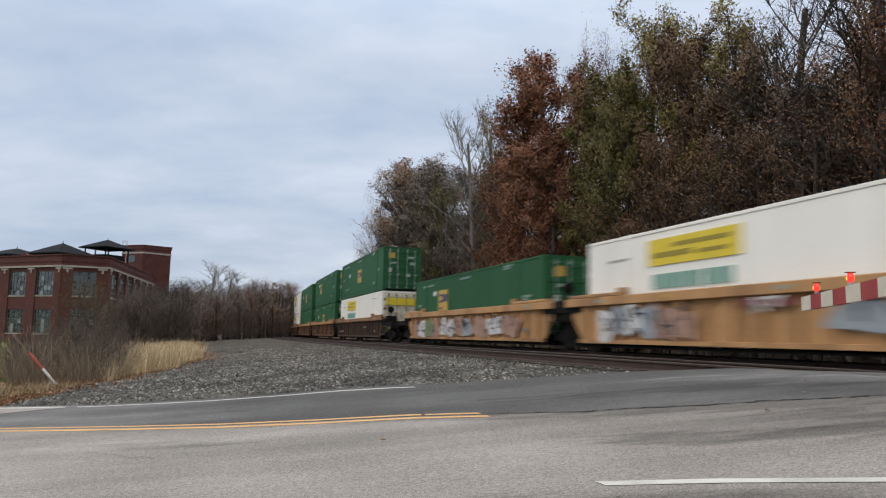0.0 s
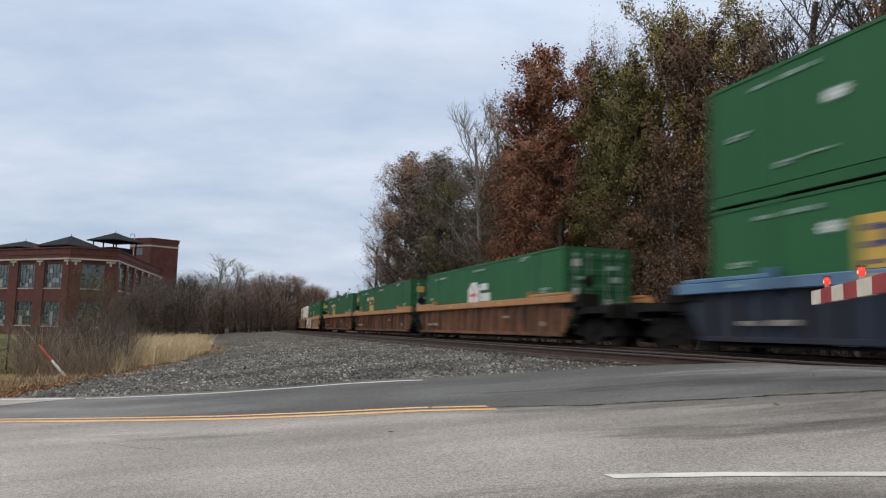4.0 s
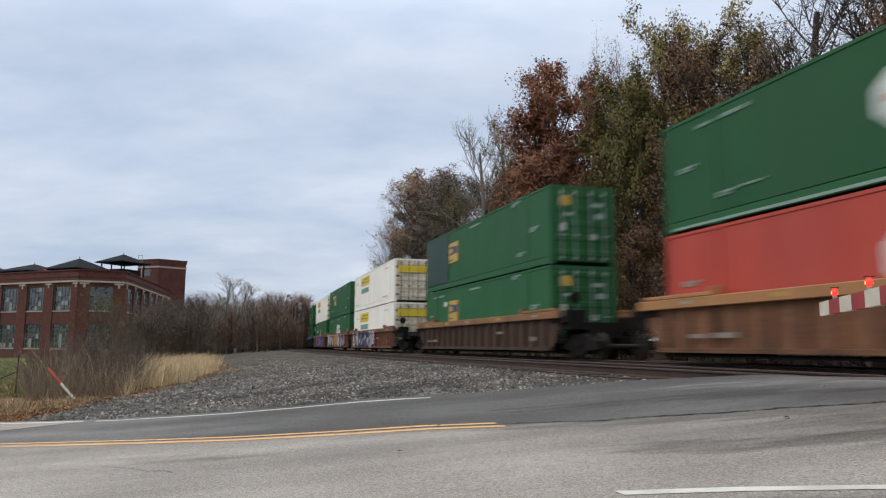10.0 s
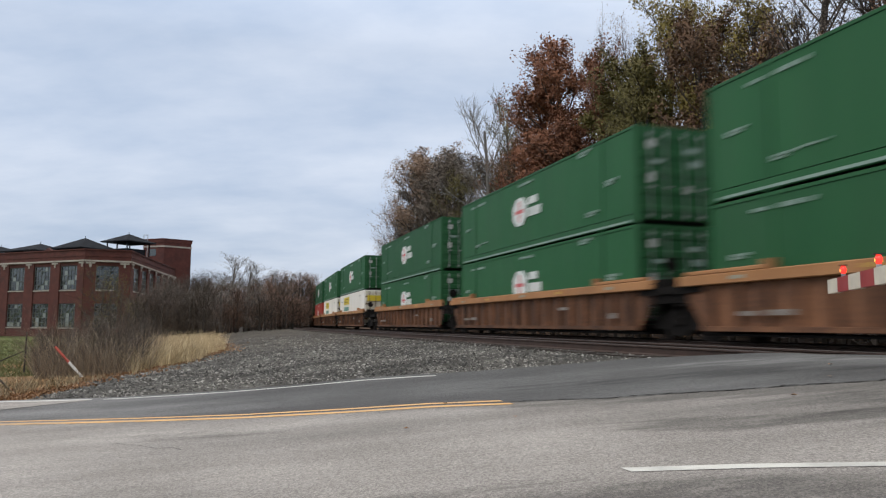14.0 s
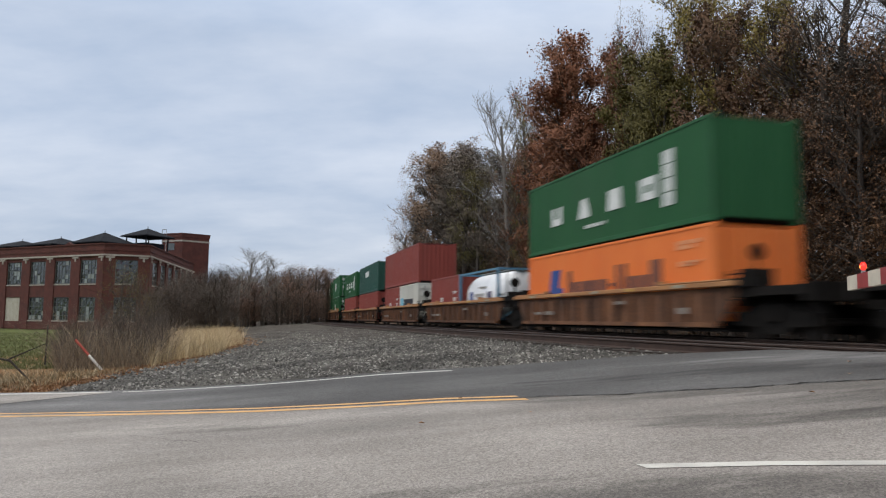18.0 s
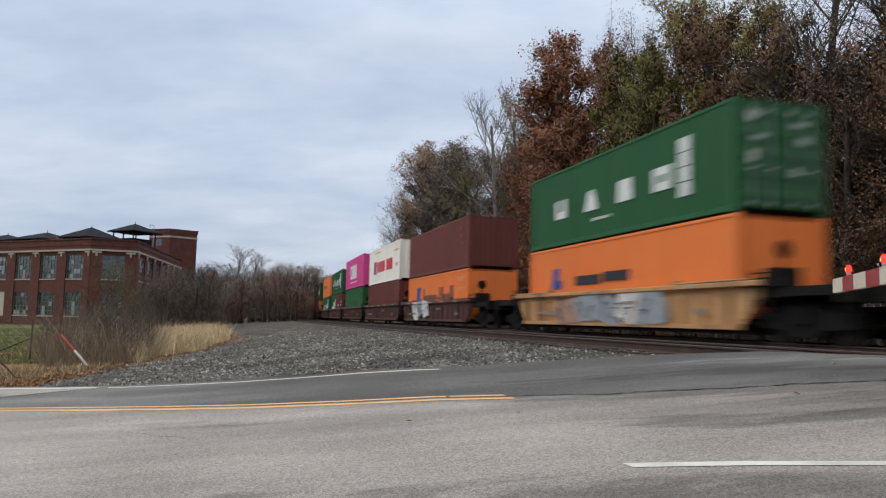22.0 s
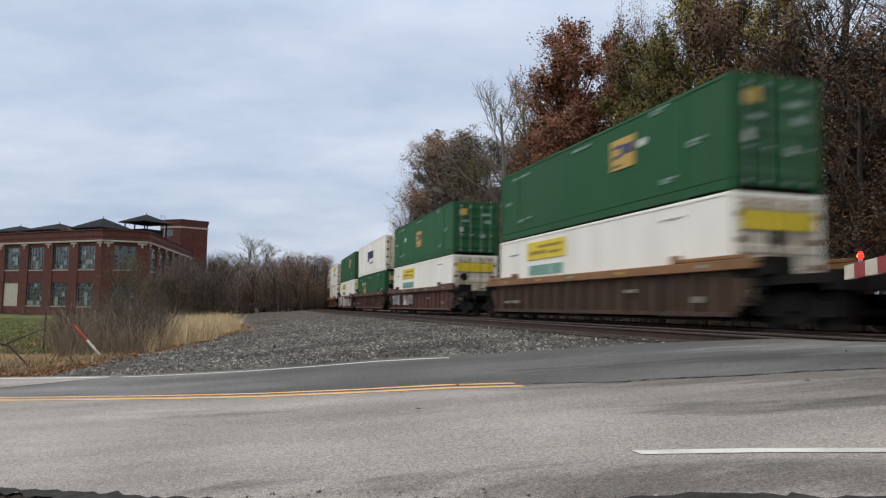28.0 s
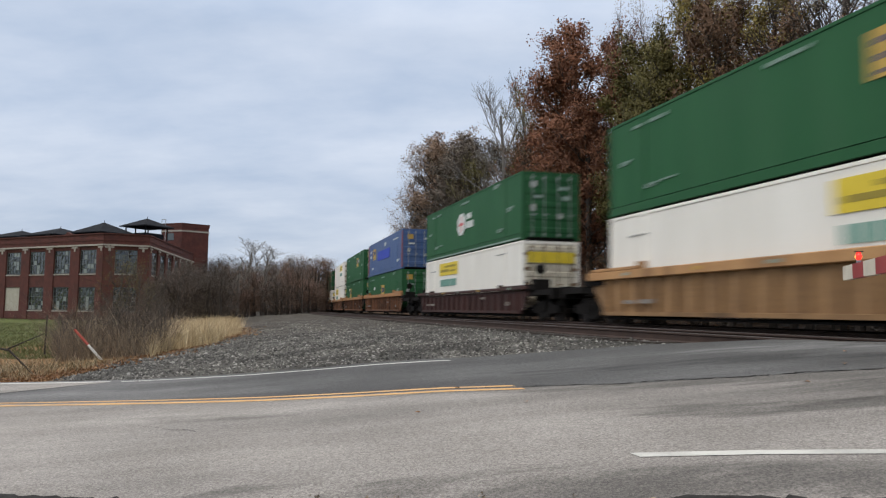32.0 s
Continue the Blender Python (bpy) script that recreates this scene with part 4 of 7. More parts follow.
def container(kind, length=16.15, height=2.896, paint=None, label="", doors=True, isoc=False):
    """A box container: its origin is the middle of its underside, +y its leading end, -x the side towards the road."""
    root = tagged(new("shipping_container"), label, "container", "containers on the train")
    h2, zt = length / 2, height
    depth, pitch = (0.034, 0.28) if isoc else (0.011, 0.61)
    k = (length, height, isoc)
    zb = 0.30 if not isoc else 0.17
    for sgn in (-1, 1):
        def side(sgn=sgn):
            sh = fluted(-h2 + 0.155, h2 - 0.155, zb, zt - 0.086, -W2 + (0.008 if isoc else 0.016), depth, pitch)
            if sgn > 0:
                sh.v = [(-x, y, z) for x, y, z in sh.v]
                sh.f = [f[::-1] for f in sh.f]
            return sh
        sheet("side_wall", ("side_wall", k, sgn), side, paint, root)
        sheet("bottom_rail", ("bottom_rail", k, sgn), lambda: Shape().box(min(sgn * W2, sgn * (W2 - 0.08)), max(sgn * W2, sgn * (W2 - 0.08)), -h2 + 0.18, h2 - 0.18, 0.03, zb - (0.006 if isoc else 0.026), 0.008), paint, root)
        sheet("top_rail", ("top_rail", k, sgn), lambda: Shape().box(min(sgn * W2, sgn * (W2 - 0.07)), max(sgn * W2, sgn * (W2 - 0.07)), -h2 + 0.18, h2 - 0.18, zt - 0.085, zt, 0.008), paint, root)
        for e in (-1, 1):
            sheet("corner_post", ("corner_post", k, sgn, e), lambda: Shape().box(min(sgn * (W2 - 0.003), sgn * (W2 - 0.15)), max(sgn * (W2 - 0.003), sgn * (W2 - 0.15)), min(e * (h2 - 0.003), e * (h2 - 0.16)), max(e * (h2 - 0.003), e * (h2 - 0.16)), 0.12, zt - 0.12), paint, root)
            for top in (0, 1):
                sheet("corner_casting", ("corner_casting", k, sgn, e, top), lambda: Shape().box(min(sgn * (W2 + 0.004), sgn * (W2 - 0.16)), max(sgn * (W2 + 0.004), sgn * (W2 - 0.16)), min(e * (h2 + 0.004), e * (h2 - 0.18)), max(e * (h2 + 0.004), e * (h2 - 0.18)), 0 if not top else zt - 0.12, 0.12 if not top else zt + 0.006), paint, root)
    if not isoc:
        for e in (-1, 1):
            y = e * 6.02
            sheet("lift_post", ("lift_post", k, e), lambda: Shape().box(-W2 - 0.001, -W2 + 0.04, y - 0.07, y + 0.07, zb - 0.02, zt - 0.13).box(-W2 - 0.006, -W2 + 0.12, y - 0.11, y + 0.11, zt - 0.125, zt + 0.008).box(-W2 - 0.006, -W2 + 0.12, y - 0.11, y + 0.11, -0.002, 0.125), paint, root)
    sheet("roof", ("roof", k), lambda: Shape().box(-W2 + 0.06, W2 - 0.06, -h2 + 0.15, h2 - 0.15, zt - 0.05, zt - 0.012), paint, root)
    sheet("floor_frame", ("floor_frame", k), lambda: Shape().box(-W2 + 0.08, W2 - 0.08, -h2 + 0.1, h2 - 0.1, 0.05, 0.17), M_TRUCK, root)
    sheet("front_wall", ("front_wall", k), lambda: fluted_end(-W2 + 0.15, W2 - 0.15, 0.12, zt - 0.1, h2 - 0.01, 1, 0.035, 0.29), paint, root)
    if doors:
        for sgn in (-1, 1):
            d = sheet("door", ("door", k, sgn), lambda: door_leaf(sgn, h2, zt), M_DIRTYDOOR if paint is M_WHITE else paint, root)
            for i, fx in enumerate((0.32, 0.85)):
                x = sgn * fx
                sheet("lock_rod", ("lock_rod", k, sgn, i), lambda: Shape().rod((x, -h2 - 0.035, 0.14), (x, -h2 - 0.035, zt - 0.12), 0.021, 6).box(x - 0.05, x + 0.16, -h2 - 0.06, -h2 - 0.01, 1.05, 1.10).box(x - 0.06, x + 0.06, -h2 - 0.05, -h2, 0.2, 0.28).box(x - 0.06, x + 0.06, -h2 - 0.05, -h2, zt - 0.3, zt - 0.22), M_RODRUST if paint is M_WHITE else M_GALV, d)
            for i in range(4 if paint is M_WHITE else 0):
                z = 0.42 + i * 0.62
                sheet("hinge", ("hinge", k, sgn, i), lambda: Shape().box(min(sgn * (W2 - 0.34), sgn * (W2 - 0.1)), max(sgn * (W2 - 0.34), sgn * (W2 - 0.1)), -h2 - 0.022, -h2 + 0.02, z, z + 0.13, 0.008), M_RODRUST, d)
        sheet("door_header", ("door_header", k), lambda: Shape().box(-W2 + 0.15, W2 - 0.15, -h2, -h2 + 0.1, zt - 0.12, zt), paint, root)
    else:
        sheet("rear_wall", ("rear_wall", k), lambda: fluted_end(-W2 + 0.15, W2 - 0.15, 0.12, zt - 0.1, -h2 + 0.01, -1, 0.035, 0.29), paint, root)
    return root


def door_leaf(sgn, h2, zt):
    """One leaf, pressed into level ribs."""
    x0, x1 = (0.012, W2 - 0.155) if sgn > 0 else (-W2 + 0.155, -0.012)
    ring = [(-h2 + 0.05, 0.13), (-h2 + 0.05, zt - 0.125), (-h2 + 0.012, zt - 0.125)]
    for i in range(4, -1, -1):
        z = 0.35 + i * (zt - 0.75) / 4
        ring += [(-h2 + 0.012, z + 0.2), (-h2 - 0.012, z + 0.16), (-h2 - 0.012, z), (-h2 + 0.012, z - 0.04)]
    ring.append((-h2 + 0.012, 0.13))
    return Shape().slab(ring, x0, x1)


L53, L40, L20 = 16.15, 12.19, 6.06


def rear_blobs(c, length, material, gold=False):
    """Notices and placards on the doors."""
    random.seed(int(length * 7))
    y = -length / 2 - 0.02
    for x, z, w, h, bright in ((-0.8, 2.24, 0.42, 0.24, 1), (0.55, 2.15, 0.5, 0.14, 0), (-0.6, 1.78, 0.4, 0.12, 0), (0.7, 1.72, 0.4, 0.2, 0), (-0.82, 1.22, 0.32, 0.28, 1), (0.4, 0.94, 0.4, 0.2, 1)):
        w *= 0.65 if bright else 1.0
        part("door_notice", Shape().box(x - w / 2, x + w / 2, y - 0.014, y + 0.004, z, z + h), M_NOTICE if bright else material, c)
    if gold:
        part("door_emblem", Shape().box(-0.92, -0.5, y - 0.018, y + 0.004, 2.16, 2.52), M_GOLD, c, "yellow emblem on the door")


def wide_blocks(c):
    """Widely set white shapes along a forty-foot side: blocks, a wedge and a block with a dark core."""
    for a, cut in ((2.3, 0.0), (4.55, 0.27), (6.7, 0.06), (8.7, 0.0)):
        y1, y0 = L40 / 2 - a, L40 / 2 - a - 0.86
        part("lettering_block", Shape().slab([(y0, 0.98), (y1, 0.98), (y1 - cut, 1.64), (y0 + cut, 1.64)], -W2 - 0.012, -W2 + 0.03), M_MARK, c)
    for a, b, z0, z1 in ((2.58, 2.9, 1.22, 1.64), (8.98, 9.3, 1.2, 1.42)):
        mark(c, a, b, z0, z1, M_GREEN, L40, "core", proud=0.016)


def build_kinds():
    K = {}
    gl = "green 53-foot container with %s"
    sm = [(2.4, 3.3, 2.5, 2.62), (7.4, 8.7, 2.56, 2.67), (14.4, 15.1, 1.35, 1.55), (13.1, 13.8, 0.55, 0.72), (0.7, 1.4, 1.5, 1.64), (2.2, 2.8, 0.62, 0.76), (12.6, 13.4, 2.62, 2.8), (3.0, 3.7, 0.72, 0.78), (1.5, 2.0, 2.5, 2.6)]
    c = container("GYa", paint=M_GREEN, label=gl % "a yellow square emblem")
    square_mark(c, 7.3, L53); mark(c, 3.52, 4.06, 1.63, 1.95, M_MARK, L53, "sticker"); small_marks(c, L53, M_FAINT, sm); rear_blobs(c, L53, M_FAINT, True); K["GYa"] = c
    c = container("GYb", paint=M_GREEN, label=gl % "a yellow square emblem set forward")
    square_mark(c, 4.2, L53, 1.25, 2.25); mark(c, 3.32, 3.81, 1.98, 2.27, M_MARK, L53, "sticker"); small_marks(c, L53, M_FAINT, sm); rear_blobs(c, L53, M_FAINT, True); K["GYb"] = c
    c = container("GYd", paint=M_GREEN, label=gl % "a yellow square emblem set rearward")
    square_mark(c, 10.2, L53, 1.42, 2.38); mark(c, 11.8, 12.3, 1.85, 2.15, M_MARK, L53, "sticker"); small_marks(c, L53, M_FAINT, sm); rear_blobs(c, L53, M_FAINT, True); K["GYd"] = c
    c = container("GYc", paint=M_GREEN, label=gl % "a yellow emblem, one end repainted darker", doors=True)
    square_mark(c, 4.15, L53, 1.25, 2.25); small_marks(c, L53, M_FAINT, [m for m in sm if m[0] > 4]); rear_blobs(c, L53, M_FAINT, True)
    mark(c, 0.17, 4.0, 0.32, 2.79, M_GREENDK, L53, "repaint", "darker green panel", 0.004); K["GYc"] = c
    c = container("GO", paint=M_GREEN, label=gl % "a white octagon emblem and lettering bars")
    octagon_mark(c, 6.75, 8.1, 1.0, 2.12, L53)
    for a, b, z0, z1 in ((8.3, 8.55, 1.74, 2.02), (8.6, 8.85, 1.74, 2.02), (8.9, 9.1, 1.74, 2.02), (8.3, 8.52, 1.26, 1.6), (8.58, 8.82, 1.26, 1.6), (8.88, 9.1, 1.26, 1.6), (9.16, 9.4, 1.26, 1.6)):
        mark(c, a, b, z0, z1, M_MARK, L53, "lettering_bar")
    small_marks(c, L53, M_FAINT, sm); rear_blobs(c, L53, M_FAINT); mark(c, 0.35, 15.8, 0.055, 0.12, M_FAINT, L53, "reflective_strip"); K["GO"] = c
    c = container("GP", paint=M_GREEN, label=gl % "small white markings only")
    small_marks(c, L53, M_FAINT, sm); rear_blobs(c, L53, M_FAINT, True); K["GP"] = c
    c = container("RO", paint=M_RED, label="red 53-foot container with a white octagon emblem, lower of two stacked")
    octagon_mark(c, 6.75, 8.1, 1.05, 2.15, L53)
    for a, b, z0, z1 in ((8.45, 9.8, 1.62, 1.9), (8.45, 10.6, 1.2, 1.45), (8.6, 10.4, 2.5, 2.62)):
        mark(c, a, b, z0, z1, M_MARK, L53, "lettering_bar")
    small_marks(c, L53, M_FAINT, sm[2:5]); rear_blobs(c, L53, M_FAINT); K["RO"] = c
    for key, d in (("WY", 3.2), ("WM", 9.2)):
        c = container(key, paint=M_WHITE, label="white 53-foot container with yellow banner above green lettering bars")
        b = mark(c, d, d + 3.6, 1.93, 2.62, M_YEL, L53, "banner", "yellow banner with dark lettering bars")
        for a0, a1, z0, z1 in ((d + 0.25, d + 1.9, 2.12, 2.26), (d + 1.1, d + 3.3, 2.36, 2.47), (d + 2.1, d + 3.2, 2.1, 2.2)):
            part("lettering_bar", Shape().box(-W2 - 0.018, -W2, L53 / 2 - a1, L53 / 2 - a0, z0, z1), M_OLIVE, b)
        for i in range(9):
            mark(c, d + 0.2 + i * 0.355, d + 0.2 + i * 0.355 + (0.27 if i != 5 else 0.2), 1.32, 1.7, M_TEAL, L53, "lettering_bar", "grey-green lettering bar")
        small_marks(c, L53, M_GREYTXT, [(1.2, 2.2, 2.2, 2.26), (12.2, 13.6, 0.5, 0.56), (13.0, 14.2, 2.45, 2.5), (1.0, 2.3, 0.42, 0.47)])
        half, lo, hi = (1.05, 1.98, 2.44) if key == "WY" else (0.45, 2.48, 2.66)
        part("door_banner", Shape().box(-half, half, -L53 / 2 - 0.045, -L53 / 2 - 0.02, lo, hi), M_YEL, c, "yellow banner across the doors")
        K[key] = c
    c = container("WP", paint=M_WHITE, label="plain white 53-foot container with a small yellow placard")
    mark(c, 11.3, 12.1, 0.95, 1.75, M_GOLD, L53, "placard"); small_marks(c, L53, M_GREYTXT, [(3.2, 5.0, 1.9, 2.05), (1.2, 2.2, 2.2, 2.26)]); K["WP"] = c
    c = container("WS", paint=M_WHITE, label="white 53-foot container with a dark blue logo of slanting bars")
    mark(c, 6.4, 7.3, 1.2, 2.1, M_DKBLUE, L53, "emblem"); mark(c, 7.5, 9.6, 1.45, 2.1, M_BLACKV, L53, "lettering_bar"); mark(c, 7.5, 9.6, 0.95, 1.12, M_GREYTXT, L53, "lettering_bar"); K["WS"] = c
    c = container("BY", paint=M_BLUE, label="faded blue 53-foot container with a yellow emblem and bright blue band")
    square_mark(c, 2.6, L53, 1.4, 2.35); mark(c, 5.3, 10.9, 1.2, 1.95, M_ROYAL, L53, "painted_band", "bright blue painted-over band")
    small_marks(c, L53, M_MARK, [(1.1, 1.9, 2.1, 2.3), (1.1, 1.9, 1.6, 1.85), (12.5, 14.4, 2.35, 2.45), (8.5, 9.2, 2.2, 2.5), (14.1, 14.9, 0.6, 0.8), (2.2, 3.2, 0.55, 0.75)])
    mark(c, 0.0, 0.3, 0.13, 2.77, M_RUST, L53, "primed_post", "red-brown primed end post", 0.006); rear_blobs(c, L53, M_MARK, True)
    mark(c, L53 - 0.3, L53, 0.13, 2.77, M_RUST, L53, "primed_post", "red-brown primed end post", 0.006)
    K["BY"] = c
    # forty-foot boxes
    c = container("U", L40, 2.6, M_GREEN, "green 40-foot container with large white lettering blocks", False, True)
    wide_blocks(c)
    for i in range(4):
        mark(c, 9.95, 10.4, 0.66 + i * 0.40, 1.03 + i * 0.40, M_MARK, L40, "lettering_block")
    mark(c, 5.1, 6.5, 0.58, 0.71, M_MARK, L40); K["U"] = c
    c = container("UH", L40, 2.75, M_GREEN, "green high 40-foot container with large white lettering blocks", False, True)
    wide_blocks(c)
    for i in range(4):
        mark(c, 9.95, 10.4, 0.66 + i * 0.40, 1.03 + i * 0.40, M_MARK, L40, "lettering_block")
    mark(c, 5.1, 6.5, 0.58, 0.71, M_MARK, L40); K["UH"] = c
    c = container("UD", L40, 2.75, M_GREEN, "green 40-foot container with white lettering blocks, doors rearward", True, True)
    wide_blocks(c)
    for i in range(4):
        mark(c, 9.95, 10.4, 0.66 + i * 0.40, 1.03 + i * 0.40, M_MARK, L40, "lettering_block")
    mark(c, 5.1, 6.3, 0.6, 0.71, M_MARK, L40); rear_blobs(c, L40, M_FAINT); K["UD"] = c
    for key, tall in (("O", 2.6), ("OL", 2.6)):
        c = container(key, L40, tall, M_ORANGE, "orange 40-foot container with a blue emblem and dark lettering bars", False, True)
        low = 0.8 if key == "OL" else 1.12
        k = 1.0 if key == "OL" else 0.62
        part("emblem", Shape().slab([(L40 / 2 - 2.0 - a * k, low + b * k) for a, b in ((1.2, 0), (0, 0), (0.25, 1.15), (1.0, 1.15), (0.9, 0.5), (1.25, 0.45))], -W2 - 0.012, -W2 + 0.03), M_HLBLUE, c, "blue slanted emblem")
        if key == "OL":
            for a, b, z0, z1 in ((3.7, 3.95, 1.0, 1.85), (4.05, 4.6, 1.0, 1.45), (4.7, 5.3, 0.85, 1.45), (5.4, 5.95, 1.0, 1.45), (6.05, 6.6, 0.85, 1.45), (6.75, 7.0, 1.2, 1.3), (7.15, 7.4, 1.0, 1.85), (7.6, 7.8, 1.0, 1.85), (7.95, 8.5, 1.0, 1.45), (8.6, 9.1, 0.85, 1.45), (9.2, 9.75, 1.0, 1.85)):
                mark(c, a, b, z0, z1, M_HLNAVY, L40, "lettering_bar")
            small_marks(c, L40, M_PALEO, [(10.6, 11.6, 2.0, 2.25), (10.7, 11.6, 1.55, 1.7)])
        else:
            mark(c, 3.9, 5.6, 1.2, 1.5, M_BLACKV, L40, "lettering_bar"); mark(c, 5.8, 7.4, 1.25, 1.55, M_BLACKV, L40, "lettering_bar")
        K[key] = c
    for key, paint, lab in (("BR", M_BROWN, "dark brown 40-foot container with worn pale lettering"), ("RR", M_RUST, "red-brown 40-foot container with worn pale lettering"), ("G4", M_GREEN, "plain green 40-foot container"), ("T", M_TEALP, "dark teal 40-foot container with a white block emblem")):
        c = container(key, L40, 2.75 if key == "G4" else 2.6, paint, lab, False, True)
        if key in ("BR", "RR"):
            small_marks(c, L40, M_RUST, [(10.9, 11.3, 1.95, 2.12), (10.9, 11.3, 1.6, 1.75), (10.9, 11.3, 1.25, 1.4), (1.0, 1.3, 0.6, 0.9)])
        if key == "T":
            mark(c, 4.3, 5.2, 1.5, 2.0, M_MARK, L40, "lettering_block"); mark(c, 5.3, 6.4, 1.55, 2.05, M_MARK, L40, "lettering_block")
        K[key] = c
    c = container("P", L40, 2.9, M_PINK, "bright magenta 40-foot container with large white block lettering", False, True)
    for a, b, z0, z1 in ((3.7, 4.02, 0.9, 2.2), (4.65, 4.97, 0.9, 2.2), (4.02, 4.65, 0.9, 1.17), (4.02, 4.65, 1.93, 2.2), (5.15, 6.45, 0.9, 2.2), (6.62, 7.95, 0.9, 2.2), (3.8, 8.2, 0.52, 0.62)):
        mark(c, a, b, z0, z1, M_MARK, L40, "lettering_block")
    K["P"] = c
    c = container("Y", L40, 2.8, M_WHITE, "white 40-foot container with large red lettering blocks", False, True)
    mark(c, 2.3, 2.85, 0.8, 1.8, M_HLBLUE, L40, "emblem"); mark(c, 2.85, 3.3, 0.8, 1.8, M_REDV, L40, "emblem")
    for i, a in enumerate((3.7, 4.5, 5.3, 6.1, 7.4, 8.4, 9.1)):
        mark(c, a, a + (0.62 if i != 4 else 0.85), 0.9, 1.72, M_REDV, L40, "lettering_block")
    small_marks(c, L40, M_REDV, [(2.4, 4.9, 2.45, 2.52)]); small_marks(c, L40, M_GOLD, [(10.9, 11.6, 1.0, 1.25), (10.2, 11.6, 2.1, 2.2)]); K["Y"] = c
    # twenty-foot boxes
    for key, paint, lab in (("R2", M_RUST, "red-brown 20-foot container with small white markings"), ("M2", M_BROWN, "maroon 20-foot container with white markings"), ("G2", M_GREEN, "green 20-foot container with white lettering blocks"), ("W2", M_GREY, "pale grey 20-foot container with a blue square and dark lettering bar")):
        c = container(key, L20, 2.6, paint, lab, key == "W2", True)
        if key == "W2":
            mark(c, 0.5, 1.25, 0.95, 1.7, M_CYAN, L20, "emblem"); mark(c, 1.6, 4.5, 1.0, 1.6, M_BLACKV, L20, "lettering_bar")
        elif key == "G2":
            mark(c, 3.0, 4.2, 1.25, 1.75, M_MARK, L20, "lettering_block"); mark(c, 4.7, 5.3, 1.2, 2.1, M_MARK, L20, "lettering_block"); mark(c, 0.8, 4.4, 0.98, 1.22, M_MARK, L20, "lettering_block")
        else:
            small_marks(c, L20, M_MARK, [(2.2, 2.8, 1.2, 1.45), (4.9, 5.5, 1.6, 1.75), (4.9, 5.5, 1.2, 1.4)])
        K[key] = c
    K["TK"] = tank_container()
    return K


def tank_container():
    root = tagged(new("tank_container"), "white cylindrical tank in a blue 20-foot steel frame", "tank container", "containers on the train")
    h2, n = L20 / 2, 28
    sh = Shape()
    prof = [(-h2 + 0.19, 0.01), (-h2 + 0.195, 0.12), (-h2 + 0.22, 0.3), (-h2 + 0.3, 0.75), (-h2 + 0.5, 1.02), (-h2 + 0.75, 1.12), (h2 - 0.75, 1.12), (h2 - 0.5, 1.02), (h2 - 0.3, 0.75), (h2 - 0.22, 0.3), (h2 - 0.195, 0.12), (h2 - 0.19, 0.01)]
    pts = [(r * math.cos(i * 6.2832 / n), y, 1.4 + r * math.sin(i * 6.2832 / n)) for y, r in prof for i in range(n)]
    fc = [(j * n + i, j * n + (i + 1) % n, (j + 1) * n + (i + 1) % n, (j + 1) * n + i) for j in range(len(prof) - 1) for i in range(n)]
    sh.poly(pts, fc + [tuple(range(n)), tuple(range((len(prof)) * n - 1, (len(prof) - 1) * n - 1, -1))])
    tank = smooth(part("tank", sh, M_TANKW, root, "white insulated tank shell"))
    for y0, y1, z0, z1, mat in ((1.35, 1.75, 1.15, 1.6, M_HLBLUE), (-0.4, 1.0, 1.35, 1.48, M_GREYTXT), (-1.5, -0.9, 1.2, 1.55, M_DKBLUE), (-0.6, 0.4, 1.75, 1.82, M_GREYTXT)):
        part("marking", Shape().box(-1.135, -1.06, y0, y1, z0, z1), mat, tank)
    part("ladder", Shape().box(-0.9, -0.86, -h2 + 0.02, -h2 + 0.06, 0.2, 2.5).box(-0.5, -0.46, -h2 + 0.02, -h2 + 0.06, 0.2, 2.5), M_GALV, root)
    for e in (-1, 1):
        y = e * (h2 - 0.08)
        for sgn in (-1, 1):
            part("frame_post", Shape().box(sgn * W2 - 0.06, sgn * W2 + 0.06, y - 0.06, y + 0.06, 0, 2.59), M_TANKF, root)
            part("brace", Shape().rod((sgn * 1.15, y, 0.2), (sgn * 0.2, y, 0.95), 0.05, 6), M_TANKF, root)
        part("frame_beam", Shape().box(-W2, W2, y - 0.05, y + 0.05, 2.48, 2.58), M_TANKF, root)
        part("frame_beam", Shape().box(-W2, W2, y - 0.07, y + 0.07, 0.02, 0.18), M_TANKF, root)
    for sgn in (-1, 1):
        part("top_rail", Shape().box(sgn * W2 - 0.05, sgn * W2 + 0.05, -h2 + 0.15, h2 - 0.15, 2.49, 2.57), M_TANKF, root)
        part("bottom_rail", Shape().box(sgn * W2 - 0.05, sgn * W2 + 0.05, -h2 + 0.15, h2 - 0.15, 0.05, 0.2), M_TANKF, root)
    part("walkway", Shape().box(-0.3, 0.3, -h2 + 0.3, h2 - 0.3, 2.545, 2.58), M_GALV, root)
    return root


# ---- well cars ----
def wheelset(parent, y):
    sh = Shape()
    for sgn in (-1, 1):
        x = sgn * 0.70
        sh.rod((x, 0, 0), (x + sgn * 0.13, 0, 0), 0.42, 26).rod((x - sgn * 0.03, 0, 0), (x, 0, 0), 0.445, 26)
        sh.rod((x + sgn * 0.13, 0, 0), (x + sgn * 0.28, 0, 0), 0.11, 12)
    sh.rod((-0.7, 0, 0), (0.7, 0, 0), 0.085, 10)
    me = shared("wheelset", lambda: sh)
    if not me.materials:
        me.materials.append(M_WHEEL)
    w = new("wheelset", me)
    w.parent = parent
    w.location = (0, y, 0.42)
    return w


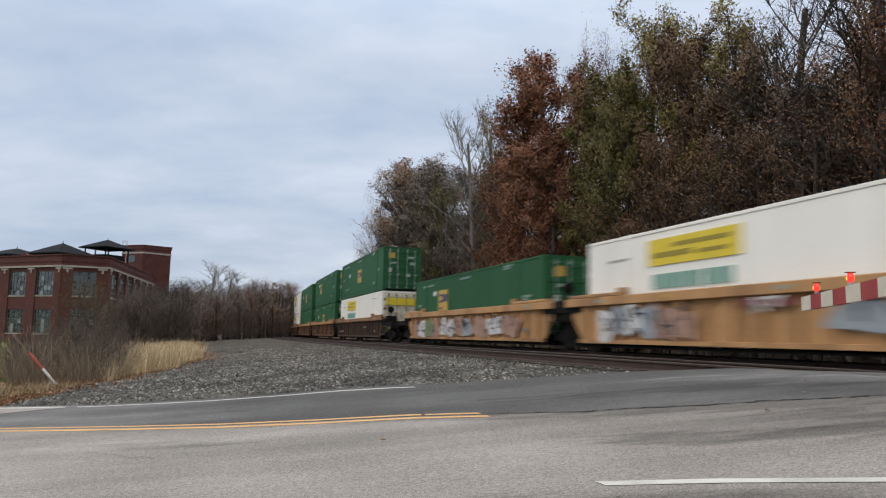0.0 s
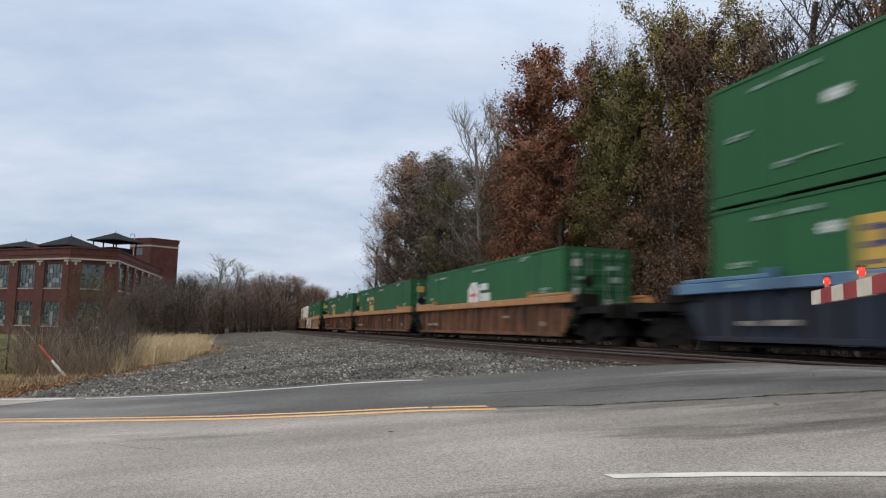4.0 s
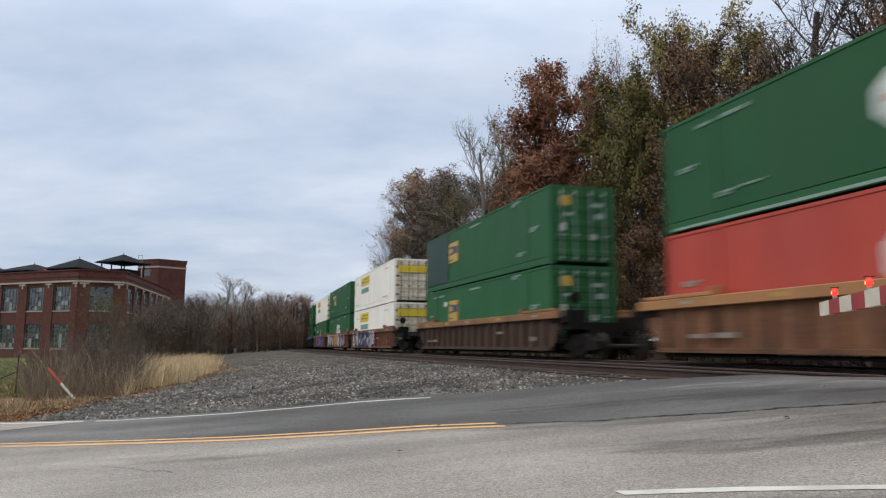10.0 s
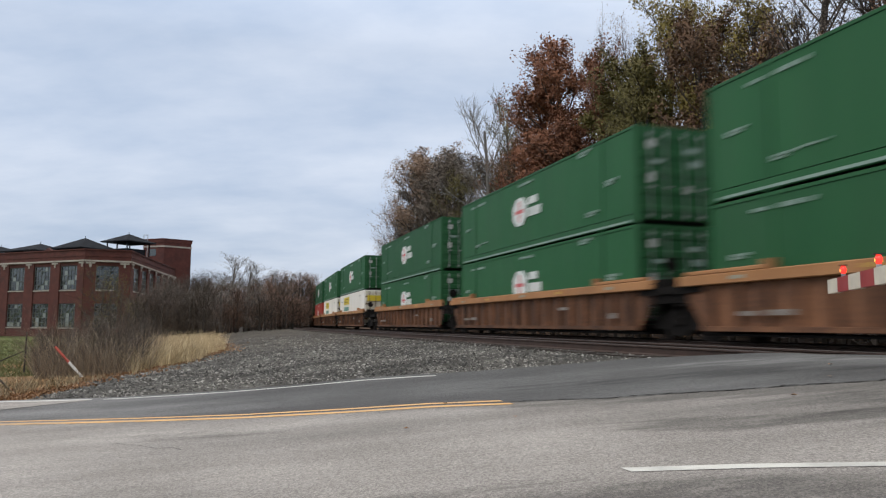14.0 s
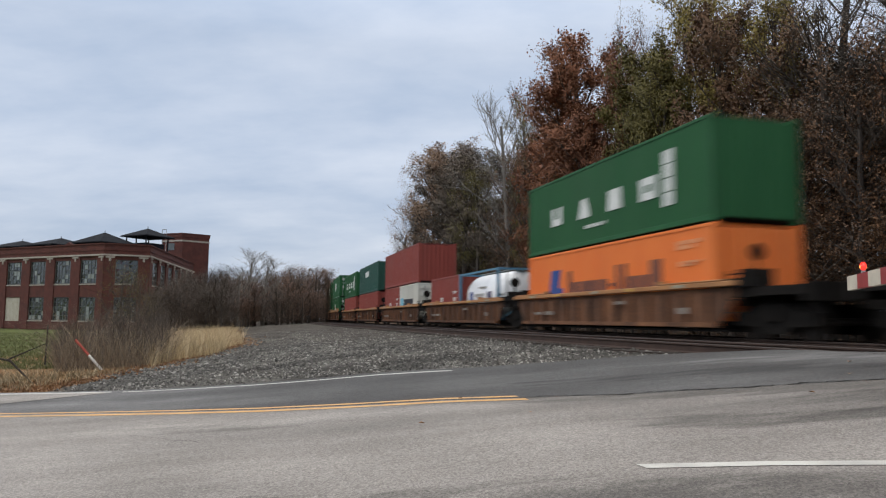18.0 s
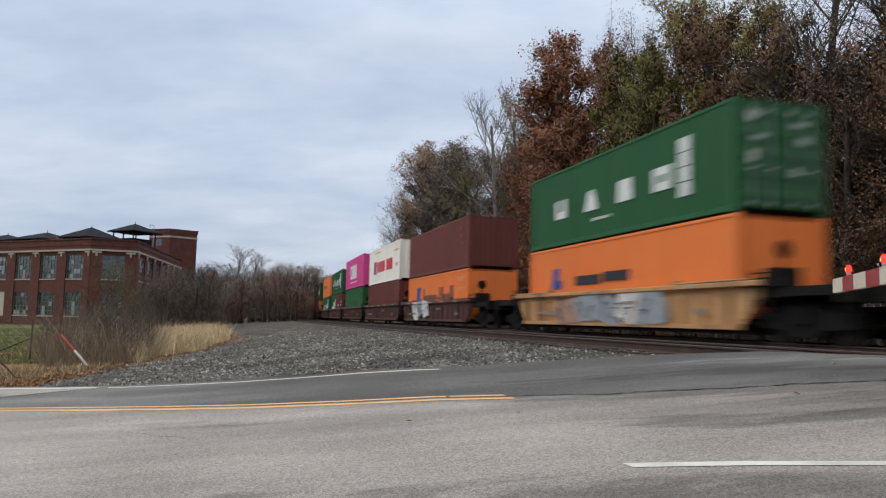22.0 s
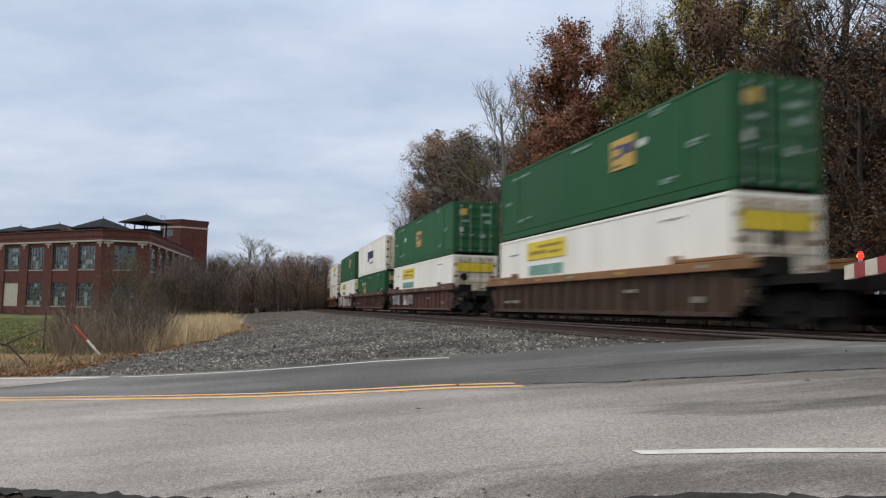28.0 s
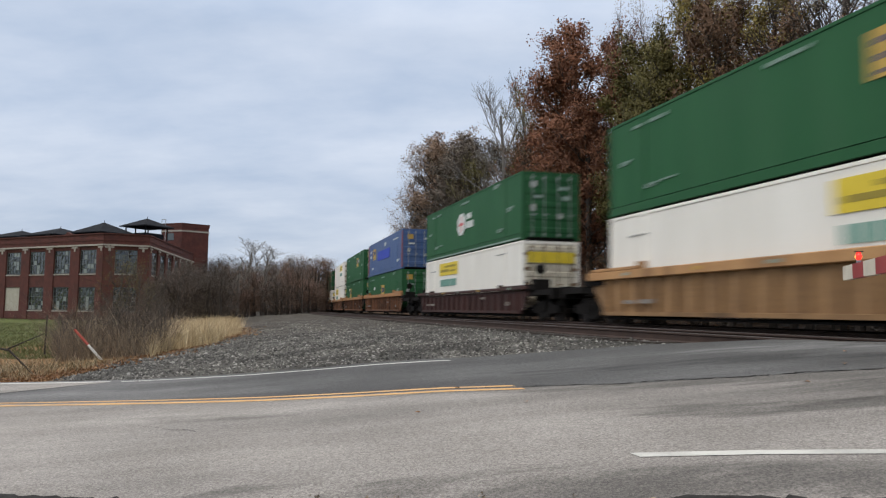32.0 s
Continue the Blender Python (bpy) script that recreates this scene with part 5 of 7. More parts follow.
def truck_frame():
    sh = Shape()
    for sgn in (-1, 1):
        x0, x1 = sorted((sgn * 0.90, sgn * 1.06))
        ring = [(-1.32, 0.34), (-1.32, 0.60), (-0.85, 0.64), (-0.42, 0.83), (0.42, 0.83), (0.85, 0.64), (1.32, 0.60), (1.32, 0.34), (1.0, 0.30), (0.55, 0.30), (0.36, 0.14), (-0.36, 0.14), (-0.55, 0.30), (-1.0, 0.30)]
        sh.slab(ring[::-1], x0, x1)
        for i in (-0.22, 0.0, 0.22):
            sh.rod((sgn * 1.0, i, 0.28), (sgn * 1.0, i, 0.56), 0.075, 10)
    sh.box(-1.15, 1.15, -0.2, 0.2, 0.42, 0.78).box(-0.35, 0.35, -0.35, 0.35, 0.7, 0.92)
    return sh


def add_truck(car, y):
    me = shared("rail_truck", truck_frame)
    if not me.materials:
        me.materials.append(M_TRUCK)
    t = new("rail_truck", me)
    t.parent = car
    t.location = (0, y, 0)
    for w in (-0.9, 0.9):
        wheelset(t, w)


WELL_Z0, WELL_Z1 = 0.32, 1.62


def well_car(deep, length, body, sill, first, last, label):
    """One unit of an articulated well car for a load of that length; first and last units carry end trucks and couplers."""
    root = tagged(new("well_car"), label, "railway car", "well cars")
    h2 = length / 2
    e = h2 + 0.35            # end of the deep side
    arms = h2 + 1.62         # articulation
    k = (length, deep)
    z1 = WELL_Z1 if deep else 1.37
    for sgn in (-1, 1):
        def wall(sgn=sgn):
            ring = [(-e - 0.55, 1.05), (-e + 0.15, WELL_Z0), (e - 0.15, WELL_Z0), (e + 0.55, 1.05), (e + 0.55, z1 - 0.14), (-e - 0.55, z1 - 0.14)]
            x0, x1 = sorted((sgn * 1.355, sgn * 1.395))
            return Shape().slab(ring, x0, x1)
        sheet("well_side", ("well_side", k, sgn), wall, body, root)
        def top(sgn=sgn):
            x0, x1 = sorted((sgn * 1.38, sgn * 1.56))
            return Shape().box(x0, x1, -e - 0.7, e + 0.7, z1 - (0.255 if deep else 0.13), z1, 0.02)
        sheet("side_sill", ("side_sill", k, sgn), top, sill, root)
        def low(sgn=sgn):
            x0, x1 = sorted((sgn * 1.32, sgn * 1.49))
            return Shape().box(x0, x1, -e + 0.15, e - 0.15, WELL_Z0 - 0.06, WELL_Z0 + 0.06, 0.01)
        sheet("lower_chord", ("lower_chord", k, sgn), low, body, root)
        n = int(2 * (e - 0.5) / 0.9)
        if sgn > 0:
            def ribs(n=n):
                sh = Shape()
                for i in range(n + 1):
                    y = -e + 0.5 + i * 2 * (e - 0.5) / n
                    sh.box(1.396, 1.51, y - 0.05, y + 0.05, WELL_Z0 + 0.06, z1 - 0.26)
                return sh
            sheet("far_ribs", ("far_ribs", k), ribs, body, root)["kind"] = "stuff"
            continue
        for i in range(n + 1):
            y = -e + 0.5 + i * 2 * (e - 0.5) / n
            rib = sheet("rib", ("rib", sgn, deep), lambda: Shape().poly([(sgn * 1.394, -0.075, WELL_Z0 + 0.06), (sgn * 1.515, -0.05, WELL_Z0 + 0.06), (sgn * 1.515, 0.05, WELL_Z0 + 0.06), (sgn * 1.394, 0.075, WELL_Z0 + 0.06), (sgn * 1.394, -0.075, z1 - 0.26), (sgn * 1.515, -0.05, z1 - 0.26), (sgn * 1.515, 0.05, z1 - 0.26), (sgn * 1.394, 0.075, z1 - 0.26)], [(0, 1, 5, 4), (1, 2, 6, 5), (2, 3, 7, 6), (0, 3, 2, 1), (4, 5, 6, 7)]), body, root)
            rib.location = (0, y, 0)
    for en in (-1, 1):
        y0, y1 = sorted((en * (h2 + 0.25), en * arms))
        # platform coloured near-black to imitate the deep shadow between the cars
        sheet("end_platform", ("end_platform", k, en), lambda: Shape().box(-1.36, 1.36, y0, y1, 0.98, 1.22).box(-0.7, 0.7, min(en * h2, en * (arms + 0.05)), max(en * h2, en * (arms + 0.05)), 0.8, 0.98).box(-1.45, -1.2, y0, y1, 1.22, 1.42).box(1.2, 1.45, y0, y1, 1.22, min(1.42, z1 - 0.02)), M_TRUCK, root)
        for sgn in (-1, 1):
            g0, g1 = sorted((en * (h2 - 2.1), en * (h2 + 0.75)))
            x0, x1 = sorted((sgn * 1.36, sgn * 1.56))
            sheet("sill_cap", ("sill_cap", k, en, sgn), lambda: Shape().box(x0, x1, g0, g1, z1 + 0.004, z1 + (0.10 if deep else 0.05), 0.015), sill, root)
            q0, q1 = sorted((en * (h2 - 2.25), en * (h2 - 2.05)))
            sheet("guide_post", ("guide_post", k, en, sgn), lambda: Shape().box(x0, x1, q0, q1, z1 + 0.004, z1 + (0.22 if deep else 0.12)), sill, root)
        sheet("ladder", ("ladder", k, en), lambda: ladder(-1.47, en * (h2 + 1.0)), M_TRUCK, root)
        if en < 0:
            sheet("brake_wheel", ("brake_wheel", k), lambda: Shape().rod((-0.95, en * (h2 + 1.1), 1.4), (-0.95, en * (h2 + 1.1), 2.25), 0.03, 6), M_TRUCK, root)
            hub = Vector((-0.95, en * (h2 + 1.14), 2.05))
            sheet("hand_wheel", ("hand_wheel", k), lambda: wheel_ring(hub), M_TRUCK, root)
        sheet("control_box", ("control_box", k, en), lambda: Shape().box(-1.2, -0.55, en * (h2 + 1.0) - 0.2, en * (h2 + 1.0) + 0.2, 1.225, 1.65), M_TRUCK, root)
    sheet("well_floor", ("well_floor", k), lambda: Shape().box(-1.35, 1.35, -e, e, 0.16, 0.21).box(-1.3, 1.3, -h2, -h2 + 0.9, 0.21, 0.41).box(-1.3, 1.3, h2 - 0.9, h2, 0.21, 0.41).box(-1.3, 1.3, -0.5, 0.5, 0.21, 0.41), M_TRUCK, root)
    # stencils and reflectors on the side towards the road
    rnd = random.Random(int(length * 10) + first * 3 + last)
    for i in range(5):
        y = -h2 + 1.2 + i * (length - 2.4) / 4 + rnd.uniform(-0.4, 0.4)
        sheet("reflector", ("reflector",), lambda: Shape().box(-1.568, -1.561, -0.16, 0.16, 1.46, 1.54), M_GOLD if i % 2 else M_FAINT, root).location = (0, y, z1 - WELL_Z1 + (0 if deep else 0.06))
    for y, w, z, tall in ((h2 - 1.5, 0.28, 0.62, 0.1), (h2 - 2.5, 0.4, 0.62, 0.12), (-h2 + 4.4, 0.3, 0.9, 0.1), (-h2 + 1.1, 0.2, 0.6, 0.16)):
        sheet("stencil", ("stencil", w, tall), lambda: Shape().box(-1.526, -1.517, -w, w, 0, tall), M_STENCIL, root).location = (0, y, z)
    add_truck(root, -arms if not last else -arms - 0.15)
    if first:
        add_truck(root, arms + 0.15)
    for en, on in ((1, first), (-1, last)):
        if on:
            y0, y1 = sorted((en * arms, en * (arms + 1.75)))
            # the frame takes the same black, shade put into its colour
            sheet("end_frame", ("end_frame", k, en), lambda: Shape().box(-1.4, 1.4, y0, y1, 1.0, 1.2).box(-1.45, 1.45, min(en * (arms + 1.5), en * (arms + 1.75)), max(en * (arms + 1.5), en * (arms + 1.75)), 0.85, 1.25), M_TRUCK, root)
            sheet("coupler", ("coupler", k, en), lambda: Shape().box(-0.12, 0.12, min(en * (arms + 1.7), en * (arms + 2.15)), max(en * (arms + 1.7), en * (arms + 2.15)), 0.72, 0.98).box(-0.2, 0.2, min(en * (arms + 2.0), en * (arms + 2.2)), max(en * (arms + 2.0), en * (arms + 2.2)), 0.68, 1.02), M_TRUCK, root)
    return root


def wheel_ring(hub):
    """A dished hand wheel: hub, web and rolled rim in one turned piece."""
    prof = [(0.02, -0.03), (0.05, -0.03), (0.09, -0.012), (0.17, 0.0), (0.19, -0.022), (0.212, 0.0), (0.19, 0.022), (0.17, 0.012), (0.09, 0.0), (0.05, 0.02), (0.02, 0.02)]
    n, m = 16, len(prof)
    pts = [hub + Vector((r * math.cos(i * 6.2832 / n), y, r * math.sin(i * 6.2832 / n))) for i in range(n) for r, y in prof]
    return Shape().poly(pts, [(i * m + j, i * m + (j + 1) % m, (i + 1) % n * m + (j + 1) % m, (i + 1) % n * m + j) for i in range(n) for j in range(m)])


def ladder(x, y):
    sh = Shape().box(x - 0.03, x, y - 0.24, y - 0.2, 0.5, 1.6).box(x - 0.03, x, y + 0.2, y + 0.24, 0.5, 1.6)
    for i in range(4):
        sh.box(x - 0.025, x - 0.005, y - 0.2, y + 0.2, 0.6 + i * 0.3, 0.63 + i * 0.3)
    return sh


# the train: leading end of each unit's load at 0 s, load length, car livery, first and last of an articulated set, lower and upper loads, graffiti
TRAIN = [
    (142.0, 53, "brown", 0, 1, "GYa", "GYb", 0), (122.5, 53, "brown", 1, 0, "WY", "WY", 0), (103.2, 53, "brown", 0, 0, "GP", "GYa", 0), (83.4, 53, "brown", 0, 1, "GYa", "GYb", 0),
    (63.8, 53, "dark", 1, 1, "WY", "GYa", 0),
    (39.7, 53, "tan", 1, 0, "GYb", None, 1), (20.4, 53, "tan", 0, 0, "WY", None, 2), (0.9, 53, "tan", 0, 1, "GYa", None, 3),
    (-22.5, 53, "brown", 1, 0, "GYb", None, 0), (-41.8, 53, "brown", 0, 0, "GYb", None, 0), (-61.2, 53, "brown", 0, 1, "GO", None, 0),
    (-85.1, 53, "blue", 1, 0, "GYb", "GYa", 0), (-104.4, 53, "blue", 0, 0, "GYb", "GYb", 0), (-123.8, 53, "blue", 0, 1, "GYb", "GYa", 0),
    (-147.2, 53, "rust", 1, 0, "GYa", "WY", 4), (-166.6, 53, "rust", 0, 0, "GO", "GYb", 5), (-185.5, 53, "rust", 0, 1, "WY", "WY", 6),
    (-209.7, 53, "dark", 1, 0, "GYb", "GYc", 0), (-233.0, 53, "brown", 0, 0, "RO", "GO", 0), (-252.8, 53, "brown", 0, 1, "WY", "GO", 0),
    (-272.0, 53, "brown", 1, 0, "WY", "GO", 0), (-295.5, 53, "tanold", 1, 0, "GO", "GO", 0), (-315.1, 53, "tanold", 0, 0, "GO", "GO", 0), (-334.6, 53, "tanold", 0, 1, "GO", "GO", 0),
    (-359.2, 40, "brown", 1, 0, "RR", "U", 0), (-374.4, 40, "brown", 0, 0, "RR", "T", 0), (-390.3, 40, "brown", 0, 0, "R2+W2", "RR", 0), (-406.0, 40, "brown", 0, 0, "R2+TK", None, 0), (-421.8, 40, "brown", 0, 1, "OL", "UH", 0),
    (-441.7, 40, "maroon", 1, 0, "U", "O", 0), (-457.1, 40, "maroon", 0, 0, "G2+M2", "U", 0), (-472.5, 40, "maroon", 0, 0, "G4", "P", 0), (-488.0, 40, "maroon", 0, 0, "BR", "Y", 0), (-503.2, 40, "maroon", 0, 1, "OL", "BR", 7),
    (-523.1, 40, "tan", 1, 1, "O", "UD", 10),
    (-542.8, 53, "tanold", 1, 0, "GO", "GYd", 11), (-562.2, 53, "brown", 0, 0, "GYb", "WY", 0), (-582.0, 53, "brown", 0, 1, "WP", "WM", 0),
    (-605.2, 53, "maroon", 1, 0, "WY", "GYd", 8), (-624.7, 53, "maroon", 0, 0, "GYb", "WS", 0), (-644.9, 53, "maroon", 0, 1, "WY", "GYa", 9),
    (-668.6, 53, "dark", 1, 1, "WY", "GYd", 0), (-692.4, 53, "brown", 1, 0, "WY", "WM", 0), (-711.8, 53, "brown", 0, 0, "GYb", "GYd", 0), (-731.4, 53, "brown", 0, 1, "GYa", "BY", 0),
    (-755.0, 53, "low", 1, 1, "WY", "GO", 0), (-778.7, 53, "ochre", 1, 1, "WM", "GYd", 0)]
SPEED = 25.0
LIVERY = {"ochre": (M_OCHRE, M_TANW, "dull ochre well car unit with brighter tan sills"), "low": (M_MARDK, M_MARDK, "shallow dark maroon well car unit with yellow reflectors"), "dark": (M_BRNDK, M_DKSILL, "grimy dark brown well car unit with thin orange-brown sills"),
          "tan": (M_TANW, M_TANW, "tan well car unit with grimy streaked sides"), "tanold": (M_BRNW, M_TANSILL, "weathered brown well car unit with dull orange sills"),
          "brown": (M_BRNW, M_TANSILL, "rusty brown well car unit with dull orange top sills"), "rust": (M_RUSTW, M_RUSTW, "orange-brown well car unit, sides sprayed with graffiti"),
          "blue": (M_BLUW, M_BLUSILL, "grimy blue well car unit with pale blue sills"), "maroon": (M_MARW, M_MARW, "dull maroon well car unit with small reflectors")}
# graffiti: from, to (metres from the load's leading end), low, high, paints
SPRAY = {1: [(0.6, 5.0, 0.3, 1.35, (5, 1, 6, 5)), (5.2, 9.5, 0.4, 1.35, (1, 1, 5, 4)), (9.8, 14.5, 0.35, 1.2, (5, 1, 5))],
         2: [(1.0, 3.8, 0.35, 1.35, (1, 4, 1, 4)), (3.9, 5.4, 0.4, 1.3, (5, 5)), (7.0, 8.6, 1.12, 1.33, (7, 7)), (9.5, 13.0, 0.6, 1.2, (4, 5))],
         3: [(0.6, 3.7, 0.3, 1.6, (1, 1, 1)), (3.5, 7.2, 0.3, 1.6, (1, 5, 1)), (7.2, 10.4, 0.8, 1.1, (5, 2, 5)), (11.0, 14.0, 0.4, 1.2, (5, 6))],
         4: [(4.8, 8.2, 0.3, 1.6, (5, 0, 8, 0)), (8.3, 10.9, 0.3, 1.6, (0, 3, 0)), (11.2, 15.0, 0.3, 1.6, (3, 0, 3))],
         5: [(1.0, 2.0, 0.3, 1.6, (9, 1)), (2.0, 6.4, 0.3, 1.6, (2, 1, 2, 4, 2)), (6.4, 9.0, 0.3, 1.6, (10, 10)), (8.8, 10.4, 0.3, 1.5, (9, 1)), (10.4, 14.6, 0.3, 1.6, (2, 4, 2, 9))],
         6: [(0.9, 1.6, 0.3, 1.6, (9, 1)), (1.6, 5.6, 0.28, 1.62, (2, 4, 2, 3)), (5.2, 9.6, 0.3, 1.6, (2, 3, 2, 4)), (9.8, 10.8, 0.35, 1.5, (1, 9))], 7: [(2.2, 5.6, 0.3, 1.6, (1, 4, 1))],
         11: [(4.8, 7.6, 0.3, 1.3, (4, 5)), (8.6, 12.6, 0.3, 1.32, (5, 4, 5)), (13.4, 14.6, 0.4, 1.2, (4,))],
         10: [(3.0, 6.0, 0.25, 1.3, (5, 4)), (6.0, 9.5, 0.25, 1.34, (4, 1, 4))],
         8: [(0.8, 4.0, 0.35, 1.5, (4, 5, 1)), (4.2, 7.6, 0.35, 1.5, (1, 7, 1)), (7.8, 13.4, 0.32, 1.34, (1, 4, 5, 1)), (13.6, 15.4, 0.4, 1.2, (5, 4))],
         9: [(0.8, 3.4, 0.45, 1.3, (4, 5, 4)), (4.5, 7.4, 0.5, 1.25, (1, 5, 4))]}
KINDS = build_kinds()
USED = set()
CARS = {}
MOVERS = []
LOAD_Z = 0.41
HEIGHT = {k: max((c.matrix_local @ Vector(b)).z for c in o.children for b in c.bound_box) for k, o in KINDS.items()}


def take(kind):
    """The first of a kind, or a copy of it."""
    if kind not in USED:
        USED.add(kind)
        return KINDS[kind]
    return copy_thing(KINDS[kind], Matrix.Identity(4))


def spray(root, length, number, deep):
    """Each tag is a row of lobed shapes that overlap, sprayed in its paints."""
    for i, (a, b, z0, z1, paints) in enumerate(SPRAY[number]):
        rnd = random.Random(number * 31 + i)
        n = len(paints)
        for j, m in enumerate(paints):
            cy = length / 2 - (a + (b - a) * (j + 0.5) / n)
            ry, cz = (b - a) / n * rnd.uniform(0.55, 0.75), (z0 + z1) / 2 + rnd.uniform(-0.1, 0.1) * (z1 - z0)
            rz = (z1 - z0) / 2 * rnd.uniform(0.9, 1.1)
            lobes, ph = rnd.choice((3, 4, 5)), rnd.uniform(0, 6)
            ring = []
            for q in range(22):
                w = q * 6.2832 / 22
                r = 0.86 + 0.14 * math.sin(lobes * w + ph) + rnd.uniform(-0.07, 0.07)
                ring.append((cy + ry * r * math.copysign(abs(math.cos(w)) ** 0.6, math.cos(w)), max(0.28, cz + rz * r * math.copysign(abs(math.sin(w)) ** 0.6, math.sin(w)))))
            low_part = [(y, min(z, 1.355)) for y, z in ring]
            x = -1.520 - 0.004 * (j % 3) - 0.001 * i
            sh = Shape().slab(low_part, x, -1.516)
            if z1 > 1.4:
                drop = 0 if deep else 0.12
                w = ry * rnd.uniform(0.6, 0.9)
                sh.slab([(y, z - drop) for y, z in ((cy - w, 1.372), (cy + w, 1.372), (cy + w * 0.9, 1.48), (cy + w * 0.5, 1.48 + 0.1 * rnd.random()), (cy - w * 0.4, 1.48 + 0.1 * rnd.random()), (cy - w * 0.95, 1.46))], -1.562 - 0.003 * (j % 2) - 0.001 * i, -1.559)
            part("graffiti", sh, M_GRAF[m], root, "sprayed graffiti")
        # bent outline strokes over the tag
        strokes, tone = Shape(), 2 if paints[0] in (1, 4, 5, 10) else 1
        for q in range(3 * n):
            y, z = length / 2 - rnd.uniform(a + 0.2, b - 0.2), rnd.uniform(z0 + 0.1, min(z1, 1.34) - 0.35)
            up, lean, wide = rnd.uniform(0.2, 0.5), rnd.uniform(-0.35, 0.35), rnd.uniform(0.05, 0.11)
            top = min(1.34, z + up)
            bend = rnd.uniform(-0.3, 0.3)
            strokes.slab([(y, z), (y + wide, z), (y + lean + wide, top - 0.06), (y + lean + bend + wide, top - 0.05), (y + lean + bend, top), (y + lean, top)], -1.5355 - 0.0002 * q, -1.53)
        part("graffiti_outline", strokes, M_GRAF[tone], root, "sprayed outline strokes")["kind"] = "stuff"


for lead, feet, livery, first, last, low, high, graf in TRAIN:
    length = L53 if feet == 53 else L40
    mid = lead - length / 2
    body, sill, lab = LIVERY[livery]
    key = (feet, livery, first, last)
    if key in CARS and not graf and not CARS[key].get("sprayed"):
        car = copy_thing(CARS[key], Matrix.Identity(4))
    else:
        car = well_car(feet == 53 and livery != "low", length, body, sill, first, last, lab)
        if graf:
            spray(car, length, graf, feet == 53)
            car["label"] = lab if "graffiti" in lab else lab + ", patches of graffiti"
        else:
            CARS[key] = car
    MOVERS.append((car, mid, 0.0))
    z = 0.215 if low in ("RR", "R2+W2", "R2+TK") else (0.30 if low == "OL" or feet == 40 and livery == "brown" else LOAD_Z)
    if "+" in low:
        a, b = low.split("+")
        ca, cb = take(a), take(b)
        MOVERS.append((ca, mid + 3.06, z)); MOVERS.append((cb, mid - 3.06, z))
        z += HEIGHT[a]
    else:
        MOVERS.append((take(low), mid, z))
        z += HEIGHT[low]
    if high:
        MOVERS.append((take(high), mid, z + 0.028))


def motions():
    """The train rolls along the far track at a steady speed."""
    for ob, s, z in MOVERS:
        rows = []
        for i in range(17):
            t = 2.0 * i
            p, h = along(s + SPEED * t, FAR_C)
            rows.append((t, pose(p[0], p[1], z, 0, 0, math.degrees(h))))
        walk(ob, rows)


# ---- level crossing gate ----
M_GATEW = surf("worn_white_reflective_sheet", (0.52, 0.46, 0.365), (0.63, 0.57, 0.46), 6, 0.6, 0.05, dirt=(0.34, 0.3, 0.25), dirt_amt=0.5)
M_GATER = surf("faded_red_reflective_sheet", (0.26, 0.03, 0.03), (0.34, 0.05, 0.045), 6, 0.55, 0.05)
M_STEEL = surf("galvanised_steel", (0.3, 0.31, 0.31), (0.45, 0.46, 0.46), 6, 0.5, 0.1, 0.6)


M_LENS = lamp_red("lit_red_lens", 1.1)
M_BULB = lamp_red("lit_orange_bulb", 3.0)
M_BULB.node_tree.nodes["Principled BSDF"].inputs["Emission Color"].default_value = (1.0, 0.32, 0.06, 1)


